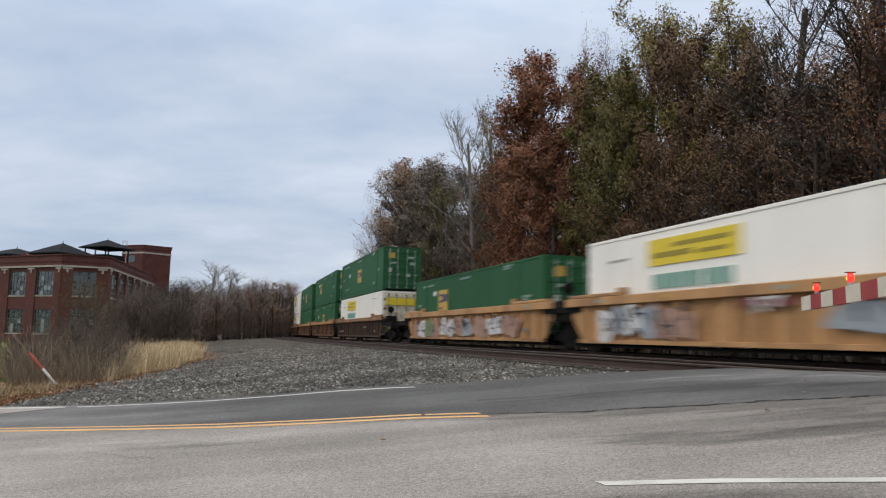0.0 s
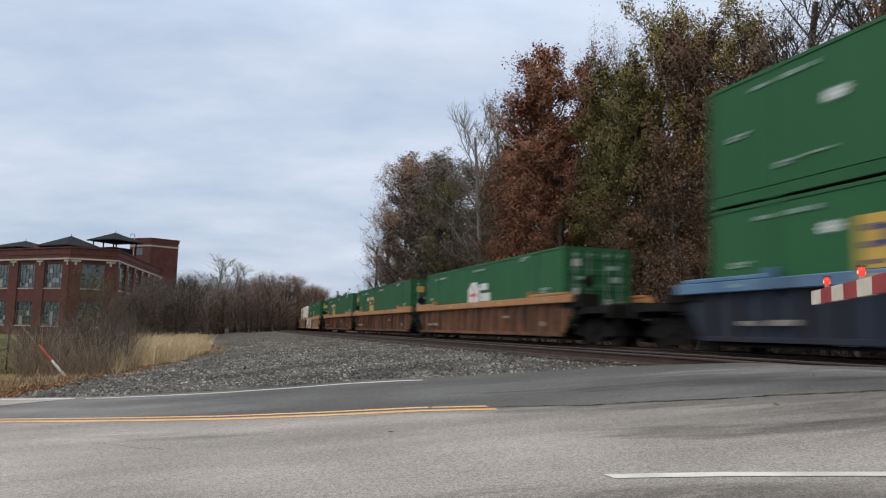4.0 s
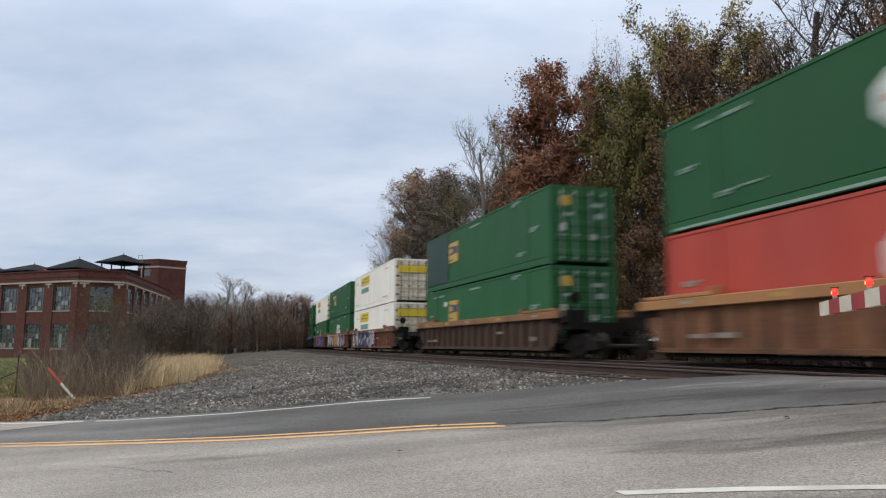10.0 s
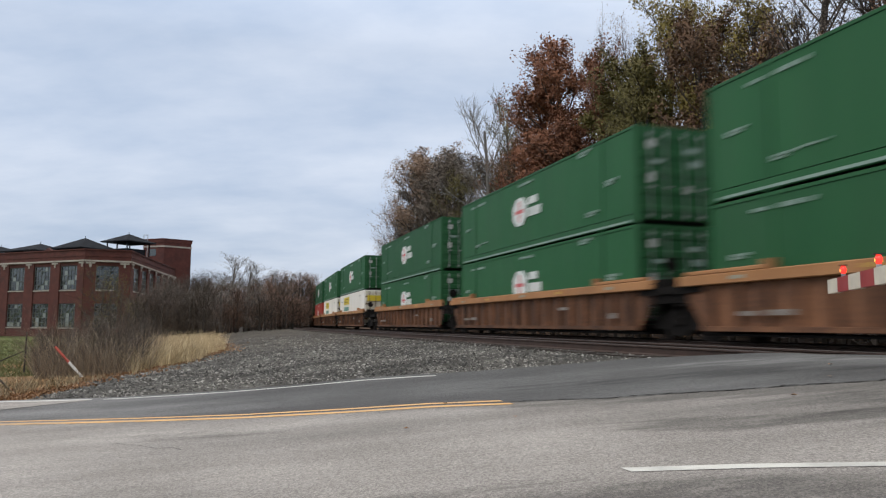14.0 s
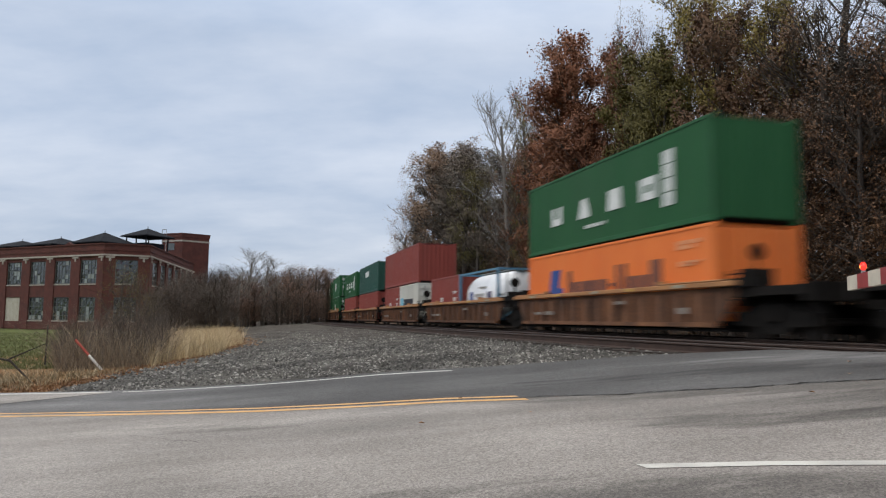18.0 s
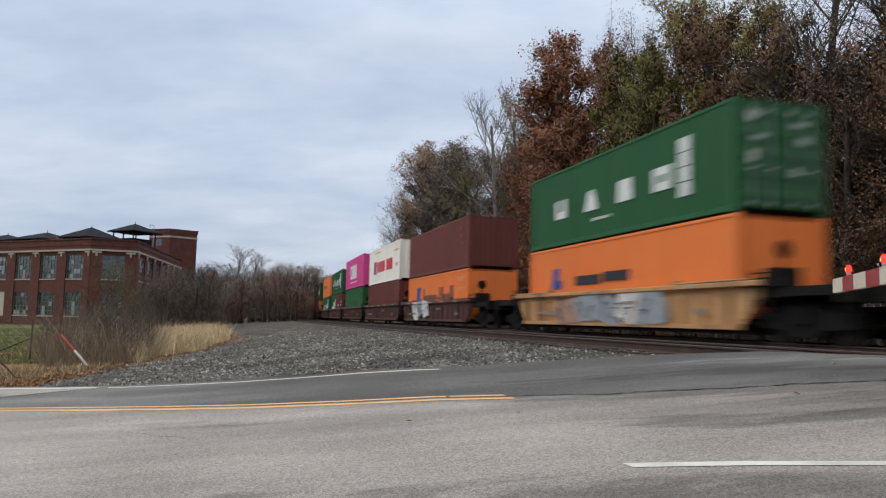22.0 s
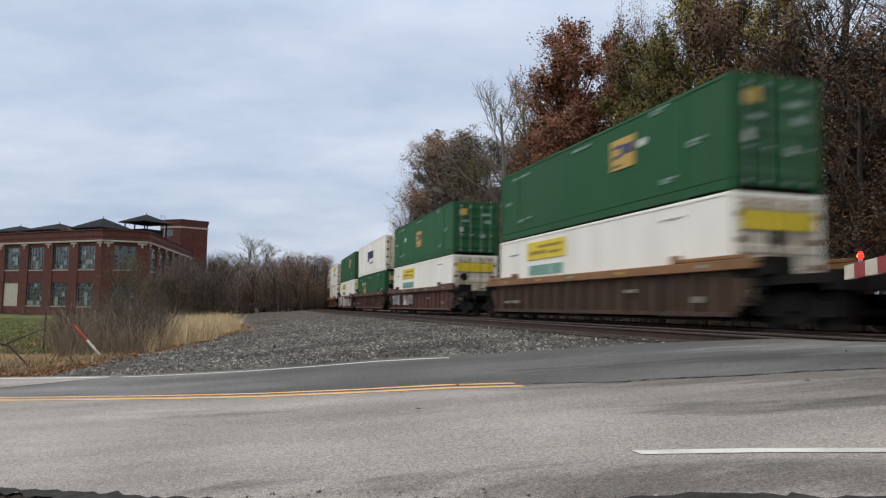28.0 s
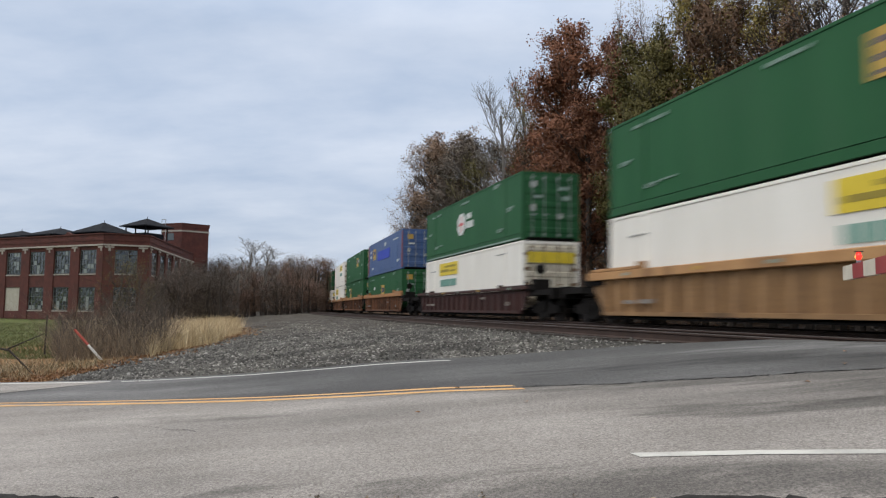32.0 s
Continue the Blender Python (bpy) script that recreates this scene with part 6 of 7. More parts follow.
def crossing_gate():
    """The arm lies across the near lane; its tip reaches the middle of the road."""
    root = tagged(new("crossing_gate"), "lowered red and white striped crossing gate with red lamps", "crossing gate")
    tip = np.array([3.2, 6.3])
    turn = math.degrees(math.atan2(RD_N[1], RD_N[0]))
    base = tip - 4.3 * RD_N
    gz = float(land_z(*base))
    root.matrix_world = pose(base[0], base[1], gz, 0, 0, turn)
    z0 = 0.64 - gz
    n, a0 = 12, 0.25
    step = (4.3 - a0) / n
    for i in range(n):
        x0, x1 = a0 + i * step, a0 + (i + 1) * step
        part("stripe", Shape().poly([(x0, -0.02, z0), (x1 - 0.002, -0.02, z0), (x1 - 0.002, 0.02, z0), (x0, 0.02, z0), (x0, -0.02, z0 + 0.115), (x1 - 0.002, -0.02, z0 + 0.115), (x1 - 0.002, 0.02, z0 + 0.115), (x0, 0.02, z0 + 0.115)],
                                    [(0, 3, 2, 1), (4, 5, 6, 7), (0, 1, 5, 4), (1, 2, 6, 5), (2, 3, 7, 6), (3, 0, 4, 7)]), M_GATER if i % 2 == 0 and i < n - 1 else M_GATEW, root)
    for x, on in ((3.84, 0), (2.9, 0), (1.6, 0)):
        hz = z0 + 0.168
        lamp = smooth(part("lamp", Shape().rod((x, -0.022, hz), (x, -0.012, hz), 0.014, 18, 0.032).rod((x, -0.012, hz), (x, 0.012, hz), 0.034, 18).rod((x, 0.012, hz), (x, 0.022, hz), 0.032, 18, 0.014), M_LENS, root, "lit red gate lamp"))
        part("bulb", Shape().rod((x, -0.0235, hz - 0.004), (x, 0.0235, hz - 0.004), 0.011, 12), M_BULB, lamp, "glowing orange bulb")
        part("lamp_bracket", Shape().box(x - 0.012, x + 0.012, -0.015, 0.015, z0 + 0.1155, z0 + 0.136), M_STEEL, lamp)
        part("hood", Shape().box(x - 0.03, x + 0.03, -0.03, 0.03, hz + 0.0345, hz + 0.038), M_BLACKV, lamp)
    part("mast", Shape().rod((0, 0, 0), (0, 0, 3.6), 0.065, 14).box(-0.2, 0.2, -0.2, 0.2, -0.1, 0.06), M_STEEL, root)
    part("mechanism", Shape().box(-0.25, 0.26, -0.25, 0.25, z0 - 0.2, z0 + 0.35), M_STEEL, root)
    return root


crossing_gate()


# ---- the brick factory ----
K1, K2, K3 = np.array([-41.7, 85.0]), np.array([-37.3, 87.0]), np.array([-45.2, 129.0])
F_DIR = np.array([-12.3, 5.8]) / math.hypot(12.3, 5.8)
K0 = K1 + F_DIR * 60.1
B_Z, PAR = -1.25, 8.75


def wall_frame(a, b):
    """A pose whose x runs from a to b along a wall's face and whose -y points outwards."""
    d = (b - a) / np.linalg.norm(b - a)
    return Matrix(((d[0], -d[1], 0, a[0]), (d[1], d[0], 0, a[1]), (0, 0, 1, 0), (0, 0, 0, 1))), float(np.linalg.norm(b - a))


def put(shape, m):
    shape.v = [tuple(m @ Vector(v)) for v in shape.v]
    return shape


def sash_window(parent, m, x0, x1, z0, z1, dark=False, seed=0):
    """A steel window of many small panes set back in its opening."""
    random.seed(seed)
    cols, rows = 5, 5
    y, w = 0.12, 0.06
    ring = [(x0, z0), (x1, z0), (x1, z1), (x0, z1), (x0 + w, z0 + w), (x1 - w, z0 + w), (x1 - w, z1 - w), (x0 + w, z1 - w)]
    quads = []
    for i in range(4):
        j = (i + 1) % 4
        quads += [(i, j, 4 + j, 4 + i), (8 + j, 8 + i, 12 + i, 12 + j), (4 + i, 4 + j, 12 + j, 12 + i), (j, i, 8 + i, 8 + j)]
    win = part("window", put(Shape().poly([(a, y - 0.035, c) for a, c in ring] + [(a, y + 0.035, c) for a, c in ring], quads), m), M_SASH, parent, "multi-pane steel window")
    bars = Shape()
    for i in range(1, cols):
        x = x0 + (x1 - x0) * i / cols
        bars.box(x - 0.022, x + 0.022, y - 0.03, y + 0.03, z0 + w, z1 - w)
    for j in range(1, rows):
        z = z0 + (z1 - z0) * j / rows
        bars.box(x0 + w, x1 - w, y - 0.026, y + 0.026, z - 0.022, z + 0.022)
    part("glazing_grid", put(bars, m), M_SASH, win)["kind"] = "stuff"
    groups = {0: Shape(), 1: Shape(), 2: Shape()}
    for i in range(cols):
        for j in range(rows):
            # pale panes carry a painted sky reflection; dark facades get hardly any
            pale = 0.10 + 0.5 * (1 - abs(j - 1.6) / 2.6) * (0.4 + 0.6 * math.sin(i * 1.3 + seed))
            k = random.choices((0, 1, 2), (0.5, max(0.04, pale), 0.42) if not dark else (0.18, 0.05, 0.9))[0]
            a, b = x0 + (x1 - x0) * i / cols, x0 + (x1 - x0) * (i + 1) / cols
            c, d = z0 + (z1 - z0) * j / rows, z0 + (z1 - z0) * (j + 1) / rows
            tilt = random.uniform(-0.012, 0.012)
            groups[k].poly([(a, y + 0.01 + tilt, c), (b, y + 0.01 - tilt, c), (b, y + 0.01 + tilt, d), (a, y + 0.01 - tilt, d)], [(0, 1, 2, 3)])
    for k, g in groups.items():
        if g.v:
            part("panes", put(g, m), M_PANE[k], win)["kind"] = "stuff"
    part("sill", put(Shape().box(x0 - 0.1, x1 + 0.1, -0.06, 0.24, z0 - 0.18, z0 - 0.05), m), M_STONE, win, "stone sill")


def facade(root, a, b, bay, pier, first, dark=False, boarded=()):
    """Piers, spandrels and two storeys of windows between a and b."""
    m, length = wall_frame(a, b)
    n = max(1, round((length - first * 2) / bay))
    bay = (length - first * 2) / n
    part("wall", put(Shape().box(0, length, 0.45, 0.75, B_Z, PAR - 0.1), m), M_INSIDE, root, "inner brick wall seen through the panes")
    part("parapet", put(Shape().box(0, length, -0.05, 0.44, 7.62, PAR), m), M_BRICK, root)
    part("coping", put(Shape().box(-0.05, length + 0.05, -0.16, 0.5, PAR + 0.004, PAR + 0.14), m), M_BRICK, root)
    part("cornice", put(Shape().box(-0.03, length + 0.03, -0.22, 0.3, 7.42, 7.615), m), M_STONE, root, "pale stone cornice band")
    part("corbel", put(Shape().box(-0.03, length + 0.03, -0.11, -0.052, 8.05, 8.22), m), M_BRICK, root, "projecting brick course")
    xs = [first + i * bay for i in range(n + 1)]
    for i, x in enumerate(xs):
        w = pier / 2
        x0, x1 = (0.0, x + w) if i == 0 else ((x - w, length) if i == n else (x - w, x + w))
        part("pier", put(Shape().box(x0, x1, -0.10, 0.44, B_Z, 7.415), m), M_BRICK, root)
        part("pier_cap", put(Shape().box(max(0, x - 0.5), min(length, x + 0.5), -0.2, -0.102, 7.18, 7.36).box(max(0, x - 0.12), min(length, x + 0.12), -0.17, -0.105, 6.8, 7.19), m), M_STONE, root, "stone bracket")
    for i in range(n):
        x0, x1 = xs[i] + pier / 2, xs[i + 1] - pier / 2
        for z0, z1 in ((B_Z, -0.3), (2.62, 4.05), (7.0, 7.415)):
            part("spandrel", put(Shape().box(x0, x1, 0.02, 0.44, z0, z1), m), M_BRICK, root)
        for fl, (z0, z1) in enumerate(((-0.12, 2.6), (4.23, 6.98))):
            if (i, fl) in boarded:
                part("boarding", put(Shape().box(x0, x1, 0.1, 0.2, z0 - 1.0, z1 + 0.018), m), M_BOARD, root, "beige plywood boarding over an opening")
            else:
                sash_window(root, m, x0 + 0.02, x1 - 0.02, z0, z1, dark, seed=i * 7 + fl + int(length))


def hip_roof(root, cx, cy, wx, wy, eave, apex, turn, posts):
    m = pose(cx, cy, 0, 0, 0, turn)
    a, b = wx / 2, wy / 2
    ring = [(-a, -b), (a, -b), (a, b), (-a, b)]
    sh = Shape().poly([(x, y, eave) for x, y in ring] + [(x, y, eave + 0.12) for x, y in ring] + [(0, 0, apex), (0, 0, eave + 0.02)],
                      [(0, 1, 5, 4), (1, 2, 6, 5), (2, 3, 7, 6), (3, 0, 4, 7), (4, 5, 8), (5, 6, 8), (6, 7, 8), (7, 4, 8), (1, 0, 9), (2, 1, 9), (3, 2, 9), (0, 3, 9)])
    r = part("roof_monitor", put(sh, m), M_ROOFDK, root, "dark hipped roof pavilion")
    part("finial", put(Shape().rod((0, 0, apex - 0.05), (0, 0, apex + 0.26), 0.035, 6), m), M_ROOFDK, r)
    if posts:
        for x, y in ((-a * 0.75, -b * 0.75), (a * 0.75, -b * 0.75), (a * 0.75, b * 0.75), (-a * 0.75, b * 0.75), (0, -b * 0.75)):
            part("post", put(Shape().rod((x, y, 8.3), (x, y, eave + 0.02), 0.09, 8), m), M_ROOFDK, r)
    part("drum", put(Shape().box(-a * 0.62, a * 0.62, -b * 0.62, b * 0.62, 8.2, eave - 0.85 if posts else eave + 0.01), m), M_ROOFDK, r)


def factory():
    root = tagged(new("factory_building"), "disused two-storey red brick factory with stone cornice", "building")
    facade(root, K0, K1, 4.58, 1.6, 0.3, boarded=((9, 0),))
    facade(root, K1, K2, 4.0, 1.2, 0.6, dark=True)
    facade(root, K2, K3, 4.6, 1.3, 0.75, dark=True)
    back = [K0 + np.array([3, 45]), K3 + np.array([-40, 18])]
    ring = [tuple(p) for p in (K0, K1, K2, K3, *back[::-1])]
    inner = [((x - (-50)) * 0.985 - 50, (y - 110) * 0.985 + 110) for x, y in ring]
    part("roof", Shape().plate(inner, 8.0, 8.2), M_ROOFDK, root, "flat dark roof")
    part("floor_slab", Shape().plate(inner, 3.0, 3.2), M_INSIDE, root)
    for a, b in ((K3, back[1]), (back[1], back[0]), (back[0], K0)):
        m, length = wall_frame(a, b)
        part("wall", put(Shape().box(0, length, 0, 0.4, B_Z, PAR), m), M_BRICK, root)
    # stair tower
    tw = [np.array(p) for p in ((-48.0, 116.5), (-44.2, 115.0), (-41.0, 118.0), (-44.8, 119.6))]
    tower = part("stair_tower", Shape().plate([tuple(p) for p in tw], B_Z, 13.0), M_BRICK, root, "square brick stair tower")
    c = sum(tw) / 4
    for k, z0, z1, mat, nm in ((1.03, 12.25, 12.5, M_STONE, "band"), (1.035, 13.004, 13.45, M_BRICK, "tower_parapet"), (1.06, 13.454, 13.6, M_BRICK, "tower_coping")):
        part(nm, Shape().plate([tuple(c + (p - c) * k) for p in tw], z0, z1), mat, tower)
    m, length = wall_frame(tw[0], tw[1])
    part("tower_window", put(Shape().box(length * 0.25, length * 0.62, -0.03, 0.05, 10.9, 12.0), m), M_PANE[0], tower)
    turn = math.degrees(math.atan2(-F_DIR[1], -F_DIR[0]))
    hip_roof(root, -43.7, 101, 5.0, 5.0, 11.25, 12.55, turn, True)
    hip_roof(root, -48.2, 98, 6.0, 6.0, 9.95, 11.6, turn, False)
    hip_roof(root, -55.2, 100, 7.0, 7.0, 9.7, 11.0, turn, False)
    hip_roof(root, -63.0, 104, 7.0, 7.0, 9.7, 11.0, turn, False)
    hip_roof(root, -71.5, 108, 7.0, 7.0, 9.7, 11.0, turn, False)
    m = pose(-51.4, 95.2, 0, 0, 0, turn)
    part("gable", put(Shape().extrude([(-1.9, 8.21), (1.9, 8.21), (1.9, 9.0), (0, 9.95), (-1.9, 9.0)], -0.2, 0.2), m), M_BRICK, root, "small brick gable")
    part("skylight", put(Shape().poly([(-4.6, -1, 9.3), (-2.4, -1, 9.8), (-2.4, 1.5, 9.8), (-4.6, 1.5, 9.3)], [(0, 1, 2, 3)]), m), M_PANE[1], root, "pale skylight")
    part("roof_rail", Shape().rod((-46.6, 113, 12.0), (-46.6, 113, 13.9), 0.05, 6).rod((-46.0, 113, 12.0), (-46.0, 113, 13.9), 0.05, 6).rod((-46.6, 113, 13.85), (-46.0, 113, 13.85), 0.05, 6).rod((-46.6, 113, 8.2), (-46.6, 113, 12.0), 0.05, 6).rod((-46.0, 113, 8.2), (-46.0, 113, 12.0), 0.05, 6), M_STEEL, root)
    return root


factory()


# ---- trees ----
M_BARK = surf("grey_brown_bark", (0.04, 0.032, 0.027), (0.08, 0.065, 0.054), 4, 0.9, 0.4, fine=20, rnd=0.25)
M_PALEBARK = surf("pale_grey_bark", (0.15, 0.135, 0.12), (0.24, 0.22, 0.2), 4, 0.9, 0.3, fine=20)
def foliage(name, c):
    return leafy(name, tuple(v * 0.74 for v in c), c, tuple(v * 1.3 for v in c))


# The thicket's brown is deepened to include the shadowed arcade behind its shrubs.
LEAF = {"red": foliage("russet_oak_leaves", (0.212, 0.086, 0.043)), "brown": foliage("brown_oak_leaves", (0.155, 0.083, 0.043)), "olive": foliage("olive_green_leaves", (0.135, 0.114, 0.032)),
        "gold": foliage("yellow_olive_leaves", (0.25, 0.192, 0.05)), "tan": foliage("dry_tan_leaves", (0.235, 0.155, 0.105)), "thicket": foliage("shade_darkened_thicket_leaves", (0.075, 0.055, 0.042)), "rust": leafy("faded_russet_thicket_leaves", (0.16, 0.095, 0.066), (0.20, 0.117, 0.078), (0.245, 0.145, 0.096)), "dull": leafy("dull_grey_brown_twigs", (0.108, 0.085, 0.066), (0.132, 0.104, 0.08), (0.16, 0.127, 0.10))}


def tube(sh, a, b, r, r2, n):
    """An open tapered tube."""
    w = (b - a).normalized()
    u = w.orthogonal().normalized()
    v = w.cross(u)
    ring = [u * math.cos(i * 6.2832 / n) + v * math.sin(i * 6.2832 / n) for i in range(n)]
    sh.poly([a + d * r for d in ring] + [b + d * r2 for d in ring], [(i, (i + 1) % n, n + (i + 1) % n, n + i) for i in range(n)])


def branching(seed, height, spread, base, limbs, subs, twigs, lean=0.0, upright=0.85, trunk=0.26, droop=0.0, fork=0.88):
    """Trunk, limbs, branches and twigs; returns the trunk, the other wood and the points where leaves may grow."""
    rnd = random.Random(seed)
    stem, wood = Shape(), Shape()
    tips = []

    def run(sh, p, d, length, r, n, sides, up, wob):
        pts = [p.copy()]
        for i in range(n):
            d = (d + Vector((rnd.uniform(-wob, wob), rnd.uniform(-wob, wob), rnd.uniform(-wob, wob) + up))).normalized()
            q = p + d * (length / n)
            r2 = r * (1 - 0.75 / n)
            tube(sh, p, q, r, r2, sides)
            p, r = q, r2
            pts.append(p.copy())
        return pts, d

    tr, _ = run(stem, Vector((0, 0, 0)), Vector((lean, 0, 1)), height * fork, trunk * height / 20, 9, 7, 0.12, 0.035)
    for i in range(limbs):
        f = base + (0.97 - base) * (i + rnd.random()) / limbs
        k = min(f * 9, 8.99)
        p = tr[int(k)].lerp(tr[int(k) + 1], k % 1)
        ang = i * 2.4 + rnd.uniform(-0.6, 0.6)
        t = (f - base) / (1 - base)
        reach = spread * (0.2 + math.sqrt(max(0.0, 1 - abs(1.6 * t - 0.7) ** 2.6))) * rnd.uniform(0.75, 1.2)
        d = Vector((math.cos(ang), math.sin(ang), upright * (0.4 + 0.95 * t))).normalized()
        lp, ld = run(wood, p, d, reach, 0.085 * height / 20 * (1.15 - 0.7 * t), 4, 4, 0.10, 0.17)
        for j in range(subs):
            g = rnd.uniform(0.2, 1.0) * 3.99
            sp = lp[int(g)].lerp(lp[int(g) + 1], g % 1)
            sd = (ld + Vector((rnd.uniform(-1, 1), rnd.uniform(-1, 1), rnd.uniform(-0.35 - droop, 0.9)))).normalized()
            bp, bd = run(wood, sp, sd, reach * rnd.uniform(0.28, 0.55), 0.028, 2, 3, 0.06, 0.22)
            tips += bp[1:]
            for q in range(twigs):
                h = rnd.uniform(0.2, 1.0) * 1.99
                tp = bp[int(h)].lerp(bp[int(h) + 1], h % 1)
                td = (bd + Vector((rnd.uniform(-1, 1), rnd.uniform(-1, 1), rnd.uniform(-0.4, 0.9)))).normalized()
                e = tp + td * rnd.uniform(0.45, 1.2)
                tube(wood, tp, e, 0.012, 0.004, 3)
                tips.append(e)
                tips.append(tp.lerp(e, 0.5))
    return stem, wood, np.array([tuple(t) for t in tips])


def leaf_mesh(name, pts, count, size, scatter, seed, flat=0.0, clumps=0):
    """Small leaves scattered round the points, half of them in clumps."""
    rng = np.random.default_rng(seed)
    pick = rng.integers(0, len(pts), count)
    if clumps:
        heart = rng.integers(0, len(pts), clumps)
        weight = rng.gamma(1.2, 1.0, clumps)
        most = rng.uniform(0, 1, count) < 0.5
        pick = np.where(most, heart[rng.choice(clumps, count, p=weight / weight.sum())], pick)
    off = np.clip(rng.normal(0, scatter, (count, 3)), -1.6 * scatter, 1.6 * scatter)
    c = pts[pick] + off
    a = rng.normal(0, 1, (count, 3)); a[:, 2] *= 1 - flat
    a /= np.linalg.norm(a, axis=1)[:, None] + 1e-9
    b = np.cross(a, rng.normal(0, 1, (count, 3))); b /= np.linalg.norm(b, axis=1)[:, None] + 1e-9
    s = size * rng.uniform(0.55, 1.3, (count, 1))
    n = np.cross(a, b)
    if clumps:  # leaves turn outwards from their clump and from the crown, and up
        mid = pts.mean(0)
        out = off / scatter * 0.45 + (c - mid) / (np.abs(pts - mid).mean(0) * 2.2) + (0, 0, 0.35) + rng.normal(0, 0.3, (count, 3))
        out /= np.linalg.norm(out, axis=1)[:, None] + 1e-9
        turn = np.where((n * out).sum(1) < 0, -1.0, 1.0)[:, None]
        b, n = b * turn, n * turn
    bend = n * s * 0.22
    v = np.stack([c - a * s * 0.5 + bend, c + a * s * 0.5 - b * s * 0.3, c + b * s * 0.55 + bend], 1)
    if clumps:
        face = np.cross(v[:, 1] - v[:, 0], v[:, 2] - v[:, 0])
        wrong = (face * out).sum(1) < 0
        v[wrong] = v[wrong][:, ::-1]
    f = np.arange(count * 3).reshape(-1, 3)
    me = bpy.data.meshes.new(name)
    me.from_pydata(v.reshape(-1, 3).tolist(), [], f.tolist())
    if clumps:
        me.polygons.foreach_set("use_smooth", [True] * count)
        me.normals_split_custom_set_from_vertices(np.repeat(out, 3, 0).tolist())
    me.update()
    return me


SHAPES = {}


def tree_shape(key, seed, height, spread, base, limbs, subs, twigs, leaves, size, scatter, clumps=0, **kw):
    """Keeps the meshes of a kind of tree with its full height and the breadth of its crown."""
    stem, wood, pts = branching(seed, height, spread, base, limbs, subs, twigs, **kw)
    top = float(np.percentile(pts[:, 2], 99.5))
    broad = 2 * float(np.percentile(np.hypot(pts[:, 0], pts[:, 1]), 88))
    SHAPES[key] = (stem.mesh("trunk"), wood.mesh("bough"), leaf_mesh("foliage", pts, leaves, size, scatter, seed, 0.0, clumps) if leaves else None, top, broad)


tree_shape("oak", 3, 20, 3.0, 0.10, 44, 7, 0, 48000, 0.15, 0.27, 700)
tree_shape("oak_b", 8, 20, 3.0, 0.12, 36, 7, 0, 30000, 0.15, 0.27, 520)
tree_shape("oak_c", 17, 20, 2.8, 0.08, 40, 7, 0, 38000, 0.15, 0.27, 600)
tree_shape("gold", 19, 20, 3.0, 0.14, 36, 7, 1, 24000, 0.15, 0.27, 480, upright=1.0)
tree_shape("thin", 5, 20, 3.9, 0.12, 30, 7, 1, 13000, 0.14, 0.33, 420, upright=0.95)
tree_shape("thin_b", 12, 20, 3.6, 0.2, 24, 7, 2, 9000, 0.105, 0.32, 300, upright=1.1)
tree_shape("bare", 21, 20, 4.0, 0.3, 22, 8, 9, 0, 0.2, 0.2, upright=1.2)
tree_shape("bare_b", 27, 20, 3.6, 0.25, 20, 7, 4, 900, 0.11, 0.2, 60, upright=1.3)
tree_shape("far_thin", 51, 20, 3.8, 0.06, 24, 6, 1, 4200, 0.19, 0.42, 300, upright=0.95)
tree_shape("slender", 61, 12, 2.2, 0.03, 26, 5, 2, 13000, 0.08, 0.40, 0, upright=1.7, trunk=0.3, fork=0.85)
tree_shape("brush", 31, 6, 2.4, 0.02, 14, 4, 2, 7000, 0.07, 0.34, 0, upright=1.2, trunk=0.4, fork=0.8)
tree_shape("brush_b", 37, 6, 2.1, 0.02, 13, 4, 3, 1500, 0.08, 0.28, upright=1.2, trunk=0.3, fork=0.85)
tree_shape("sapling", 41, 6, 1.3, 0.2, 11, 4, 3, 700, 0.075, 0.16, upright=1.0, trunk=0.22)
DESCR = {"red": "oak with russet autumn leaves at the edge of the woods", "brown": "oak with withered brown leaves at the wood's edge", "olive": "tree still carrying olive-green leaves", "gold": "tall tree with thinning yellow-green leaves",
         "tan": "half-bare tree with sparse tan leaves", "dull": "bare grey-brown tree with fine twigs", "thicket": "dark leafless thicket tree", "rust": "slender thicket tree with faded russet leaves"}


def plant(x, y, height, shape, leaf, turn, wide=None, bark=None, name="tree", label=""):
    """A tree or shrub so many metres high, with a crown so many metres broad."""
    stem, wood, crown, h0, w0 = SHAPES[shape]
    k = height / h0
    kw = wide / w0 if wide else k
    root = tagged(new(name), label or DESCR[leaf], "shrub" if name == "shrub" else "tree", "trees" if name == "tree" else "shrubs")
    root.matrix_world = pose(x, y, float(land_z(x, y)) - 0.1, 0, 0, turn) @ Matrix.Diagonal((kw, kw, k, 1))
    for nm, me, mat in (("trunk", stem, bark or M_BARK), ("bough", wood, bark or M_BARK), ("foliage", crown, LEAF[leaf])):
        if me is None:
            continue
        if not me.materials:
            me.materials.append(mat)
        o = new(nm, me)
        o.parent = root
        if nm == "bough":
            o["kind"] = "stuff"
        if me.materials[0] is not mat:
            o.material_slots[0].link = "OBJECT"
            o.material_slots[0].material = mat
    return root


def beside(s, lat):
    p, h = along(s, lat)
    return float(p[0]), float(p[1])


